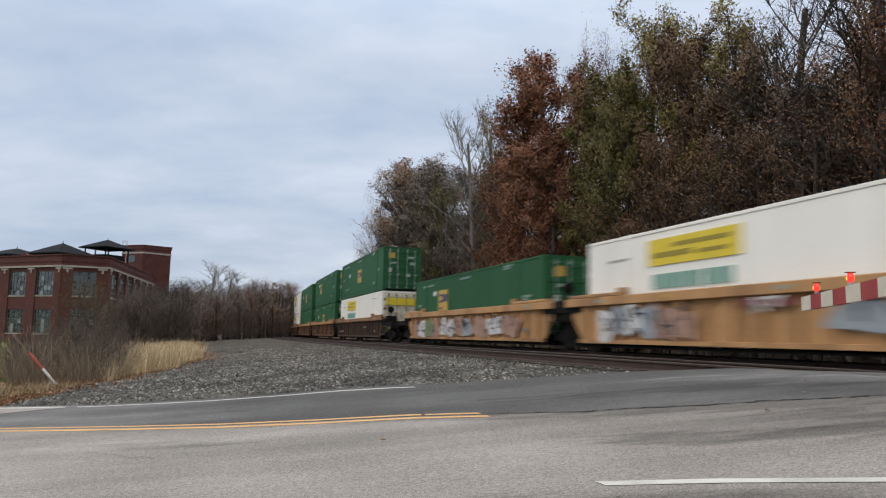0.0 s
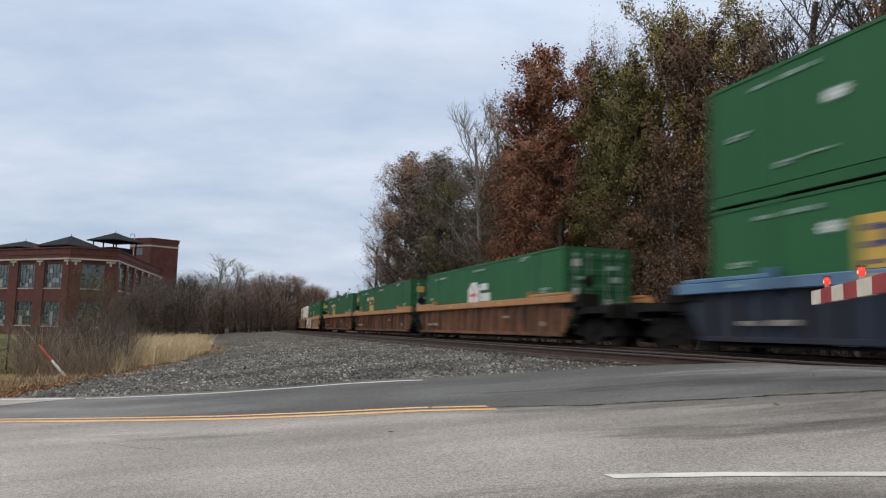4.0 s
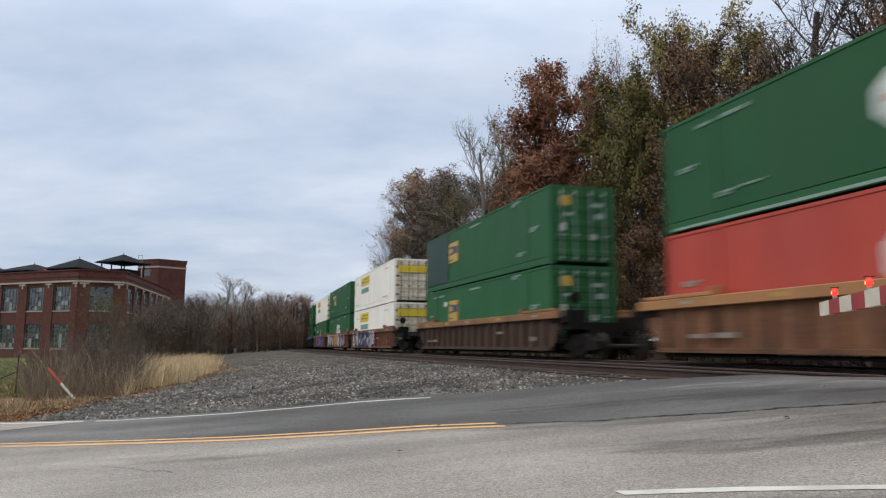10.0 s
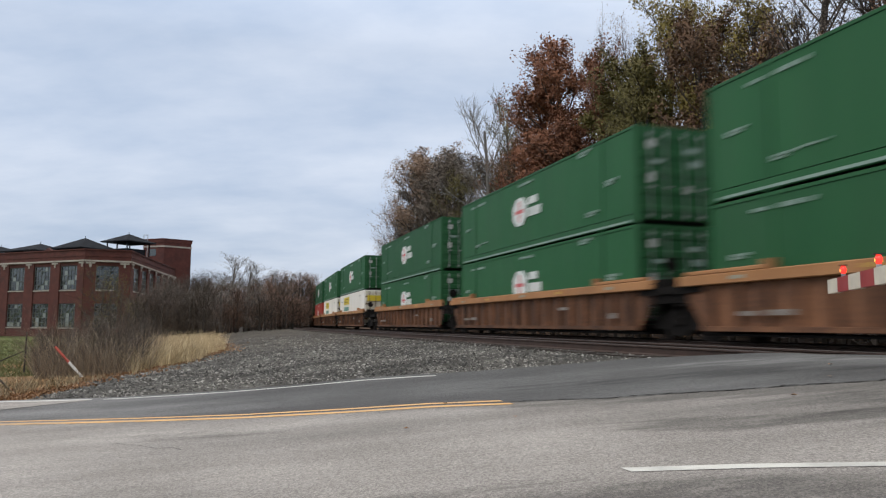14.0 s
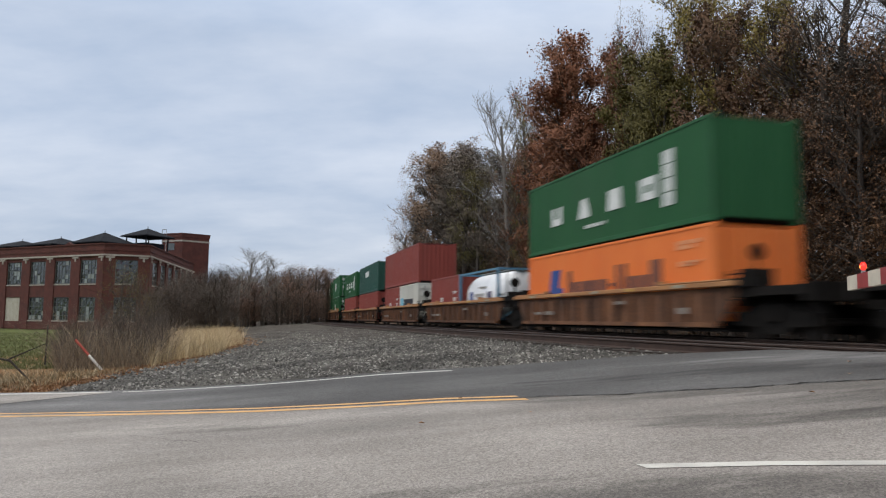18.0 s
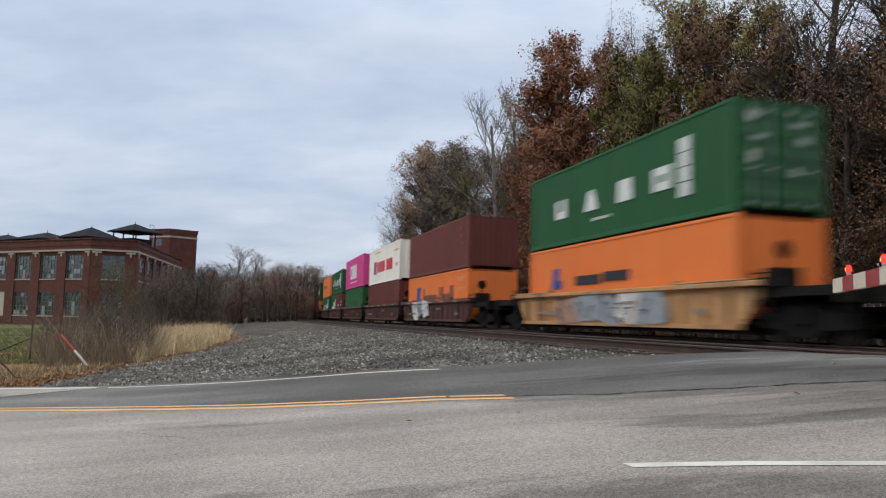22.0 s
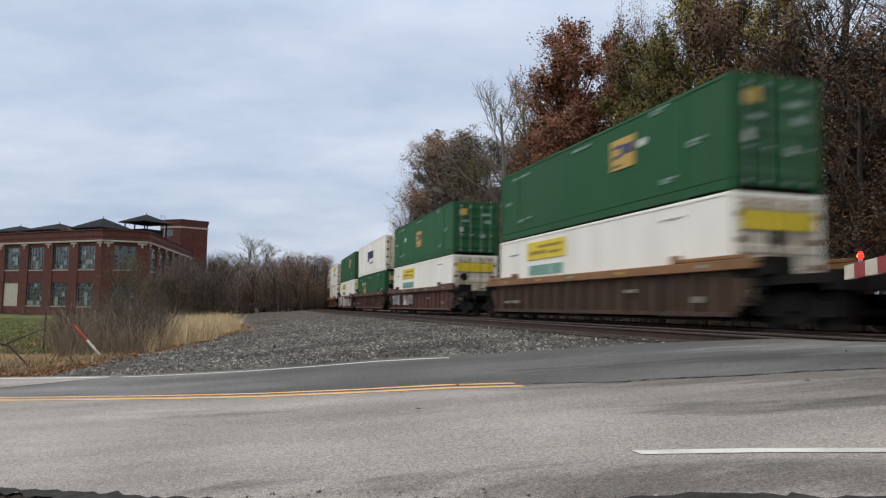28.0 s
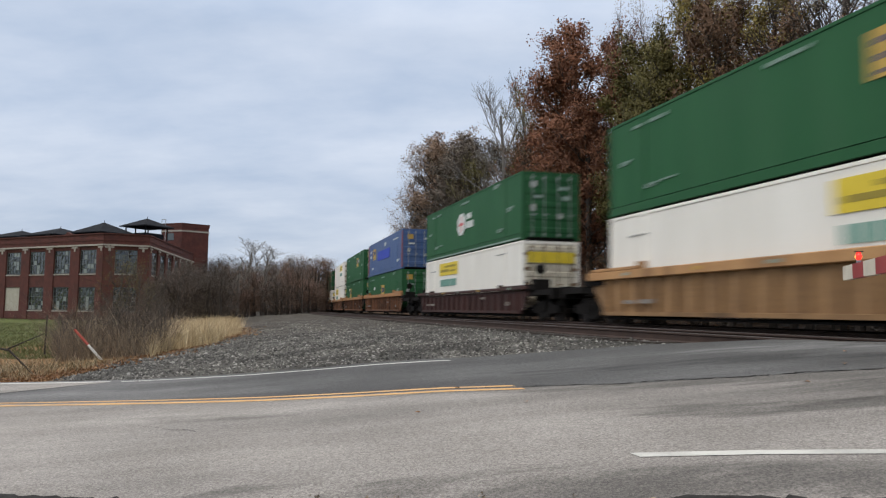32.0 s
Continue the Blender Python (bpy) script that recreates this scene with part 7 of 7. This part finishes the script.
# along the far side of the tracks: metres along, across, height, kind, leaves, breadth of the crown
WOODS = [
    (131, 13, 18, "far_thin", "tan", 7), (123, 14, 21, "far_thin", "tan", 7), (115.4, 13, 23.0, "thin_b", "tan", 8), (108, 15, 22.5, "oak_b", "dull", 9), (101, 13, 23.5, "thin", "tan", 8), (95, 13.5, 24.2, "oak_b", "tan", 10), (89, 14.5, 22, "oak_b", "dull", 9), (83, 13, 20.4, "oak_b", "dull", 8), (77.5, 13, 18.6, "thin", "olive", 6.5), (73, 15.5, 18.5, "oak_b", "dull", 7.5),
    (69.8, 14, 24.4, "bare", "dull", 7.6), (74.5, 18, 26.6, "bare_b", "tan", 5.5), (66.2, 15, 21.6, "thin", "olive", 5.0), (62, 12.8, 17.5, "thin", "brown", 5.5), (57.0, 13.2, 16.5, "oak_b", "red", 5),
    (53.6, 12.5, 20.2, "oak_b", "red", 5.2), (49.4, 13.4, 22.0, "oak", "red", 7.0), (46.6, 11.8, 16.2, "oak_c", "red", 5.0), (44.0, 12.9, 19.4, "oak_b", "red", 3.2), (57.4, 20, 27.2, "thin_b", "tan", 5.2), (52.4, 20, 25.6, "thin_b", "tan", 4.4),
    (42.0, 13.4, 17.4, "oak_c", "olive", 4.8), (39.7, 12.6, 18.0, "oak_b", "olive", 4.8), (36.8, 11.6, 15.7, "oak_c", "olive", 3.5), (40.0, 15.4, 21.6, "gold", "gold", 5.2), (36.8, 16.0, 20.2, "gold", "gold", 4.2),
    (33.6, 13.2, 17.9, "oak_b", "brown", 4.9), (32.2, 15, 18.2, "gold", "gold", 4.9), (30.3, 14.6, 15.4, "oak_b", "brown", 4.6), (33.0, 11.6, 11.8, "thin", "brown", 5.0), (36.0, 10.8, 8.5, "thin", "brown", 5.0), (29.5, 11.4, 10.0, "thin", "brown", 5.0),
    (28.4, 15.5, 20.5, "bare", "dull", 8.5), (25.8, 16.5, 20.5, "bare_b", "dull", 8.0), (22.6, 15.0, 20.0, "bare", "dull", 8.0), (26.7, 12.4, 11.5, "thin", "brown", 5.5), (23.7, 12.0, 11.5, "thin", "brown", 5.0), (31.0, 18.5, 14.0, "oak_b", "dull", 7), (28.0, 19, 13.5, "oak_b", "dull", 8), (25.0, 18, 13.5, "oak_b", "dull", 7.5), (22.0, 18.5, 13.5, "thin", "dull", 8), (19.0, 19.5, 14, "oak_b", "dull", 8), (27.0, 14.2, 16.5, "thin_b", "dull", 7), (23.8, 16.5, 18.5, "thin_b", "dull", 7),
    (20.9, 12.4, 13.6, "thin", "brown", 4.8), (18.2, 13.4, 17.5, "thin", "red", 6.0), (19.0, 17.5, 20.5, "bare_b", "dull", 8), (15.0, 14.5, 20, "thin", "brown", 8), (11.0, 14.0, 19, "thin_b", "red", 8), (6.5, 15, 20, "oak_b", "brown", 8), (1, 14, 20, "thin", "red", 8), (-4, 15, 20, "thin", "brown", 8)]
for i, (s_, lat_, h_, sh_, lf_, w_) in enumerate(WOODS):
    plant(*beside(s_, lat_), h_, sh_, lf_, (i * 137) % 360, w_, M_PALEBARK if sh_ in ("bare", "bare_b") and s_ > 60 else None)
random.seed(9)
for i in range(28):  # deeper in the woods
    s_ = 118 - i * 3.8 + random.uniform(-1, 1)
    plant(*beside(s_, random.uniform(17, 29)), random.uniform(10.5, 14) if s_ < 38 else random.uniform(14, 18.5), "far_thin", random.choice(("brown", "dull", "thicket", "brown", "red")), random.uniform(0, 360), random.uniform(7.5, 9.5))
for i in range(28):  # undergrowth along the edge
    s_ = 114 - i * 3.9 + random.uniform(-1, 1)
    plant(*beside(s_, random.uniform(8.8, 13.0)), random.uniform(3.2, 6.5), random.choice(("brush", "brush_b", "brush")), random.choice(("brown", "dull", "tan", "brown")), random.uniform(0, 360), random.uniform(5, 6.5), name="shrub", label="tangled brown undergrowth beneath the trees")


def seen_at(px, depth):
    """A place so many metres ahead, on the bearing whose tangent is (px - 784) / 1319."""
    return (px - 784) / 1319 * depth, depth


# brush and low trees between the factory and the track
for i in range(46):
    px = 335 + 258 * i / 46 + random.uniform(-6, 6)
    d = random.uniform(112, 150)
    tall = np.interp(px, [335, 370, 400, 450, 480, 540, 600], [9.4, 9.2, 9.4, 9.6, 10.4, 9.2, 7.2])
    plant(*seen_at(px, d), tall * random.uniform(0.78, 1.02) * d / 130, random.choice(("slender", "slender", "far_thin", "bare_b")), random.choice(("rust", "rust", "dull", "brown")), random.uniform(0, 360), random.uniform(3.2, 4.8), label="slender low tree with faded brown leaves in a thicket")
for i in range(40):
    px = 328 + 266 * i / 40 + random.uniform(-5, 5)
    d = random.uniform(98, 116) if px < 520 else random.uniform(125, 150)
    plant(*seen_at(px, d), random.uniform(4.2, 6.6), random.choice(("slender", "brush", "slender", "brush_b")), random.choice(("dull", "rust", "rust", "rust")), random.uniform(0, 360), random.uniform(3.5, 5), name="shrub", label="dark tangled shrub at the foot of the thicket")
for i in range(24):
    px = 470 + 128 * i / 24 + random.uniform(-4, 4)
    plant(*seen_at(px, random.uniform(150, 170)), random.uniform(3.4, 5.0), "brush", random.choice(("dull", "rust")), random.uniform(0, 360), random.uniform(5.5, 7), name="shrub", label="low dense shrub behind the thicket's stems")
for px, d, h in ((384, 103, 8.8), (402, 108, 11.4), (428, 112, 10.6)):
    plant(*seen_at(px, d), h, "bare", "dull", px, 7.0, M_PALEBARK, label="slender bare pale-barked tree above the thicket")
for i in range(30):
    px = 240 + 118 * i / 30 + random.uniform(-5, 5)
    d = random.uniform(60, 80)
    plant(*seen_at(px, d), float(np.interp(px, [235, 262, 300, 360], [3.6, 5.4, 5.8, 6.2])) * random.uniform(0.8, 1.05) * d / 70, random.choice(("brush", "slender", "slender", "brush_b")), random.choice(("thicket", "thicket", "dull", "rust")), random.uniform(0, 360), random.uniform(3.2, 4.2), name="shrub", label="dense brown leafless shrub before the factory")
for px, d, h, lf in ((172, 53, 5.8, "olive"), (188, 56, 5.4, "dull"), (206, 50, 5.0, "olive"), (219, 54, 4.4, "dull"), (150, 46, 2.8, "dull"), (232, 52, 3.8, "thicket"), (190, 47, 3.0, "dull"), (240, 60, 4.0, "thicket")):
    plant(*seen_at(px, d), h, "sapling" if h < 3.5 else "brush_b", lf, px * 3, h * 0.6, name="shrub", label="thin sapling with few leaves before the factory")


def far_woods():
    """Low woods that close the horizon."""
    rng = np.random.default_rng(5)
    n = 46000
    ang = rng.uniform(-1.5, 1.5, n)
    r = rng.uniform(235, 300, n)
    x, y = r * np.sin(ang), r * np.cos(ang)
    ridge = 12.0 + 2.5 * np.sin(ang * 23) + 1.6 * np.sin(ang * 61 + 2) + 1.2 * np.sin(ang * 140)
    z = land_z(x, y) + rng.uniform(0, 1, n) ** 0.7 * ridge
    return leaf_mesh("far_woods", np.stack([x, y, z], 1), n, 1.1, 0.3, 6)


tagged(part("far_woods", far_woods(), LEAF["dull"]), "distant low brown woods along the horizon", "woods", kind="stuff")


# ---- gravel, grass, weeds, litter ----
def mottle(m, scale, low, high):
    """Broad lighter and darker areas over a material's colour."""
    N, L = m.node_tree.nodes, m.node_tree.links
    b = N["Principled BSDF"]
    col = b.inputs["Base Color"].links[0].from_socket
    tc, n = N.new("ShaderNodeTexCoord"), N.new("ShaderNodeTexNoise")
    n.inputs["Scale"].default_value, n.inputs["Detail"].default_value = scale, 5.0
    L.new(tc.outputs["Object"], n.inputs["Vector"])
    r = N.new("ShaderNodeMapRange"); r.inputs["From Min"].default_value, r.inputs["From Max"].default_value = 0.32, 0.68
    r.inputs["To Min"].default_value, r.inputs["To Max"].default_value = low, high
    L.new(n.outputs["Fac"], r.inputs["Value"])
    sc = N.new("ShaderNodeVectorMath"); sc.operation = "SCALE"
    L.new(col, sc.inputs[0]); L.new(r.outputs[0], sc.inputs["Scale"]); L.new(sc.outputs[0], b.inputs["Base Color"])



M_GRAVEL = leafy("crushed_grey_stone", (0.018, 0.016, 0.014), (0.10, 0.092, 0.08), (0.38, 0.36, 0.325))
mottle(M_GRAVEL, 0.75, 0.5, 1.42)
mottle(M_GROUND, 0.75, 0.62, 1.3)
M_STRAW = leafy("straw_grass", (0.33, 0.245, 0.14), (0.52, 0.405, 0.235), (0.67, 0.54, 0.345))
mottle(M_STRAW, 0.9, 0.72, 1.2)
M_WEED = leafy("dead_weed_stalks", (0.07, 0.052, 0.038), (0.15, 0.112, 0.078), (0.36, 0.28, 0.19))
M_ROUGH = leafy("rough_dry_grass", (0.10, 0.08, 0.042), (0.25, 0.19, 0.11), (0.50, 0.40, 0.25))
M_LITTER = leafy("fallen_leaves", (0.13, 0.06, 0.025), (0.25, 0.125, 0.055), (0.38, 0.23, 0.12))
M_GRASS = leafy("lawn_grass", (0.09, 0.10, 0.034), (0.14, 0.145, 0.053), (0.20, 0.19, 0.082))


def place_in(px0, px1, d0, d1, n, rng, power=1.0):
    d = d0 + (d1 - d0) * rng.uniform(0, 1, n) ** power
    a = rng.uniform(px0, px1, n)
    return (a - 784) / 1319 * d, d


def grass_from(y):
    """How far from the rail the gravel gives way to grass."""
    return np.interp(y, [12.5, 14, 16.4, 18.9, 22, 25, 31, 50, 90], [12.5, 12.15, 11.3, 10.3, 9.6, 8.7, 7.6, 7.5, 7.6])


def gravel():
    rng = np.random.default_rng(1)
    n = 86000
    s = 2 + 52 * rng.uniform(0, 1, n) ** 1.5
    q = 0.15 + 12.4 * rng.uniform(0, 1, n) ** 0.9
    st = (D - 3.53 - q)[:, None] * RN + s[:, None] * DN
    x, y = st[:, 0], st[:, 1]
    keep = (road_v(x, y) > 3.75 + 0.25 * np.sin(q * 3)) & (q < grass_from(y) + 0.5 * np.sin(s * 0.7)) & (rng.uniform(0, 1, n) < np.interp(s + 2.5 * np.sin(q * 1.1), [22, 34, 54], [1.0, 0.45, 0.12]))
    x, y = x[keep], y[keep]
    n = len(x)
    z = land_z(x, y)
    size = rng.uniform(0.008, 0.034, n) * np.where(rng.uniform(0, 1, n) < 0.06, 1.7, 1.0)
    oct_ = np.array([(1, 0, 0), (0, 1, 0), (-1, 0, 0), (0, -1, 0), (0, 0, 0.8), (0, 0, -0.6)])
    ang = rng.uniform(0, 6.28, n)
    sc = rng.uniform(0.6, 1.25, (n, 6, 1))
    v = oct_[None] * sc * size[:, None, None] + rng.normal(0, 0.12, (n, 6, 3)) * size[:, None, None]
    ca, sa = np.cos(ang)[:, None], np.sin(ang)[:, None]
    v = np.stack([v[..., 0] * ca - v[..., 1] * sa, v[..., 0] * sa + v[..., 1] * ca, v[..., 2]], -1)
    v += np.stack([x, y, z + size * 0.3], 1)[:, None]
    f = np.array([(0, 1, 4), (1, 2, 4), (2, 3, 4), (3, 0, 4)])
    F = (np.arange(n)[:, None, None] * 6 + f[None]).reshape(-1, 3)
    me = bpy.data.meshes.new("gravel")
    me.from_pydata(v.reshape(-1, 3).tolist(), [], F.tolist())
    me.update()
    return me


tagged(part("gravel", gravel(), M_GRAVEL), "crushed grey ballast stones beside the track", "gravel", kind="stuff")


def blades(name, x, y, h0, h1, width, lean, seed, tufts=0.0):
    rng = np.random.default_rng(seed)
    n = len(x)
    z = land_z(x, y) - 0.02
    h = rng.uniform(h0, h1, n) * (1 + tufts * np.sin(x * 1.9 + 2 * np.sin(y * 0.6)) * np.sin(y * 1.1 + 1.7 * np.sin(x * 0.8)))
    a = rng.uniform(0, 6.28, n)
    w = np.stack([np.cos(a), np.sin(a), np.zeros(n)], 1) * width * rng.uniform(0.6, 1.4, (n, 1))
    b = np.stack([x, y, z], 1)
    tilt = rng.normal(0, lean, (n, 2))
    m = b + np.stack([tilt[:, 0] * h * 0.4, tilt[:, 1] * h * 0.4, h * 0.55], 1)
    t = b + np.stack([tilt[:, 0] * h, tilt[:, 1] * h, h], 1)
    v = np.stack([b - w, b + w, m + w * 0.7, m - w * 0.7, t], 1).reshape(-1, 3)
    i = np.arange(n) * 5
    f = [(k, k + 1, k + 2, k + 3) for k in i] + [(k + 3, k + 2, k + 4) for k in i]
    me = bpy.data.meshes.new(name)
    me.from_pydata(v.tolist(), [], f)
    me.update()
    return me


rng = np.random.default_rng(7)
x, y = place_in(228, 398, 20.0, 50, 24000, rng, 1.2)
thin_out = rng.uniform(0, 1, len(x)) < np.clip((425 - (784 + 1319 * x / y)) / 75, 0.04, 1.0) ** 1.6
x, y = x[thin_out], y[thin_out]
keep = (off_track(x, y) > grass_from(y) + 0.3 * np.sin(y * 0.9) + 0.3 * np.sin(x * 2.1) + rng.exponential(0.35, len(x)) - 0.1) & (x > -19.5)
tagged(part("tall_grass", blades("tall_grass", x[keep], y[keep], 0.10, 0.80, 0.007, 0.5, 2, 0.45), M_STRAW), "dry straw-coloured tall grass beside the gravel", "grass", kind="stuff")
x, y = place_in(290, 440, 46, 88, 6000, rng)
thin_out = rng.uniform(0, 1, len(x)) < np.clip((440 - (784 + 1319 * x / y)) / 90, 0.03, 1.0) ** 1.5
x, y = x[thin_out], y[thin_out]
keep = off_track(x, y) > 8.3 + 0.5 * np.sin(y * 0.5) + rng.exponential(0.6, len(x))
tagged(part("tall_grass", blades("tall_grass", x[keep], y[keep], 0.2, 0.75, 0.018, 0.3, 3), M_STRAW), "dry straw-coloured grass along the track, further off", "grass", kind="stuff")
x, y = place_in(60, 268, 20.5, 32, 15000, rng)
keep = off_track(x, y) > grass_from(y) + 0.4
tagged(part("dead_weeds", blades("dead_weeds", x[keep], y[keep], 0.15, 1.4, 0.0036, 0.6, 4, 0.75), M_WEED), "tangled grey-brown dead weed stalks", "weeds", kind="stuff")
for i in range(48):
    plant(*seen_at(66 + 186 * ((i * 0.618) % 1), random.uniform(22, 30)), random.uniform(0.9, 1.9), "brush_b" if i % 3 else "sapling", "dull" if i % 2 else "thicket", i * 50, None, name="shrub", label="low twiggy dead weed bush")
x, y = place_in(-60, 300, 13.2, 17.6, 4200, rng, 1.2)
keep = (road_v(x, y) > 3.85) & (off_track(x, y) > grass_from(y) - 0.2)
x, y = x[keep], y[keep]
d_ = 17 + 24 * rng.uniform(0, 1, 1100) ** 1.3
q_ = grass_from(d_) + rng.normal(0.3, 0.5, 1100)
lx = (7.9 - q_ - d_ * RN[1]) / RN[0]
x, y = np.concatenate([x, lx]), np.concatenate([y, d_])
tagged(part("leaf_litter", leaf_mesh("leaf_litter", np.stack([x, y, land_z(x, y) + 0.02], 1), 6500, 0.065, 0.015, 8, 0.5), M_LITTER), "fallen brown leaves along the road's edge", "leaf litter", kind="stuff")
x, y = place_in(-90, 200, 14.4, 19.5, 2600, rng)
keep = (road_v(x, y) > 4.6) & (off_track(x, y) > grass_from(y) + 0.3)
tagged(part("rough_grass", blades("rough_grass", x[keep], y[keep], 0.06, 0.34, 0.006, 0.6, 5, 0.5), M_ROUGH), "short dry grass by the road's edge", "grass", kind="stuff")
x, y = place_in(-150, 100, 23, 70, 16000, rng, 1.4)
tagged(part("lawn", blades("lawn", x, y, 0.05, 0.14, 0.02, 0.4, 6), M_GRASS), "short green lawn before the factory", "lawn", kind="stuff")
# loose stones and leaves on the near verge
x, y = rng.uniform(-7, 5, 5200), rng.uniform(0.8, 6.0, 5200)
keep = road_v(x, y) < -3.72
x, y = x[keep], y[keep]
tagged(part("verge_litter", leaf_mesh("verge_litter", np.stack([x, y, land_z(x, y) + 0.015], 1), 6000, 0.02, 0.010, 9, 0.5), M_WEED), "dark grit and leaf crumbs along the road's edge", "litter", kind="stuff")
x, y = rng.uniform(-7, 6, 12), rng.uniform(4.6, 10, 12)
for i in range(12):
    q_ = float(off_track(x[i], y[i]))
    if abs(road_v(x[i], y[i])) < 3.6 and q_ > 0.5:
        lf = part("fallen_leaf", Shape().poly([(0, -0.03, 0), (0.025, 0, 0.012), (0, 0.035, 0), (-0.025, 0, 0.012)], [(0, 1, 2, 3)]), M_LITTER)
        lf.matrix_world = pose(x[i], y[i], float(road_z(q_)) + 0.012, 0, 0, i * 77)
        tagged(lf, "single brown leaf lying on the asphalt", "leaf", "leaves on the road")

# ---- leaning marker post, stakes and wires at the edge of the weeds ----
M_POSTW = surf("chalky_white_paint", (0.5, 0.48, 0.45), (0.66, 0.64, 0.6), 6, 0.8, 0.2)
M_POSTR = surf("faded_red_paint", (0.33, 0.06, 0.045), (0.45, 0.1, 0.07), 6, 0.8, 0.2)
bx, by = seen_at(150, 20.6)
gz = float(land_z(bx, by))
post = tagged(new("marker_post"), "leaning red and white marker post in dead weeds", "post")
post.matrix_world = pose(bx, by, gz, 0, 0, 0)
a, b = Vector((0.02, 0, -0.15)), Vector((-0.95, 0.1, 0.80))
part("post_foot", Shape().rod(a, a.lerp(b, 0.56), 0.036, 10), M_POSTW, post, "chalky white lower part")
part("post_top", Shape().rod(a.lerp(b, 0.561), b, 0.035, 10), M_POSTR, post, "faded red upper part")
M_DARKW = surf("dark_weathered_wood", (0.03, 0.024, 0.02), (0.06, 0.05, 0.042), 5, 0.9, 0.3)
for px, d, h, ln in ((40, 24, 1.35, 0.02), (88, 25, 1.1, 0.0)):
    sx, sy = seen_at(px, d)
    st = tagged(part("stake", Shape().rod((0, 0, -0.2), (ln, 0, h), 0.03, 7, 0.022), M_DARKW), "thin dark wooden stake in rough grass", "stake", "stakes")
    st.matrix_world = pose(sx, sy, float(land_z(sx, sy)))
sx, sy = seen_at(-8, 17)
br = tagged(part("fallen_branch", Shape().rod((-1.2, 0, 0.75), (-0.2, 0.0, 0.55), 0.03, 6, 0.025).rod((-0.2, 0, 0.55), (0.35, 0.05, 0.02), 0.025, 6, 0.014).rod((-0.3, 0, 0.56), (0.55, 0.1, 0.95), 0.02, 6, 0.008).rod((-1.2, 0, 0.75), (-1.7, 0, -0.1), 0.035, 6), M_DARKW), "dark fallen branch at the edge of the lawn", "branch")
br.matrix_world = pose(sx, sy, float(land_z(sx, sy)))


motions()
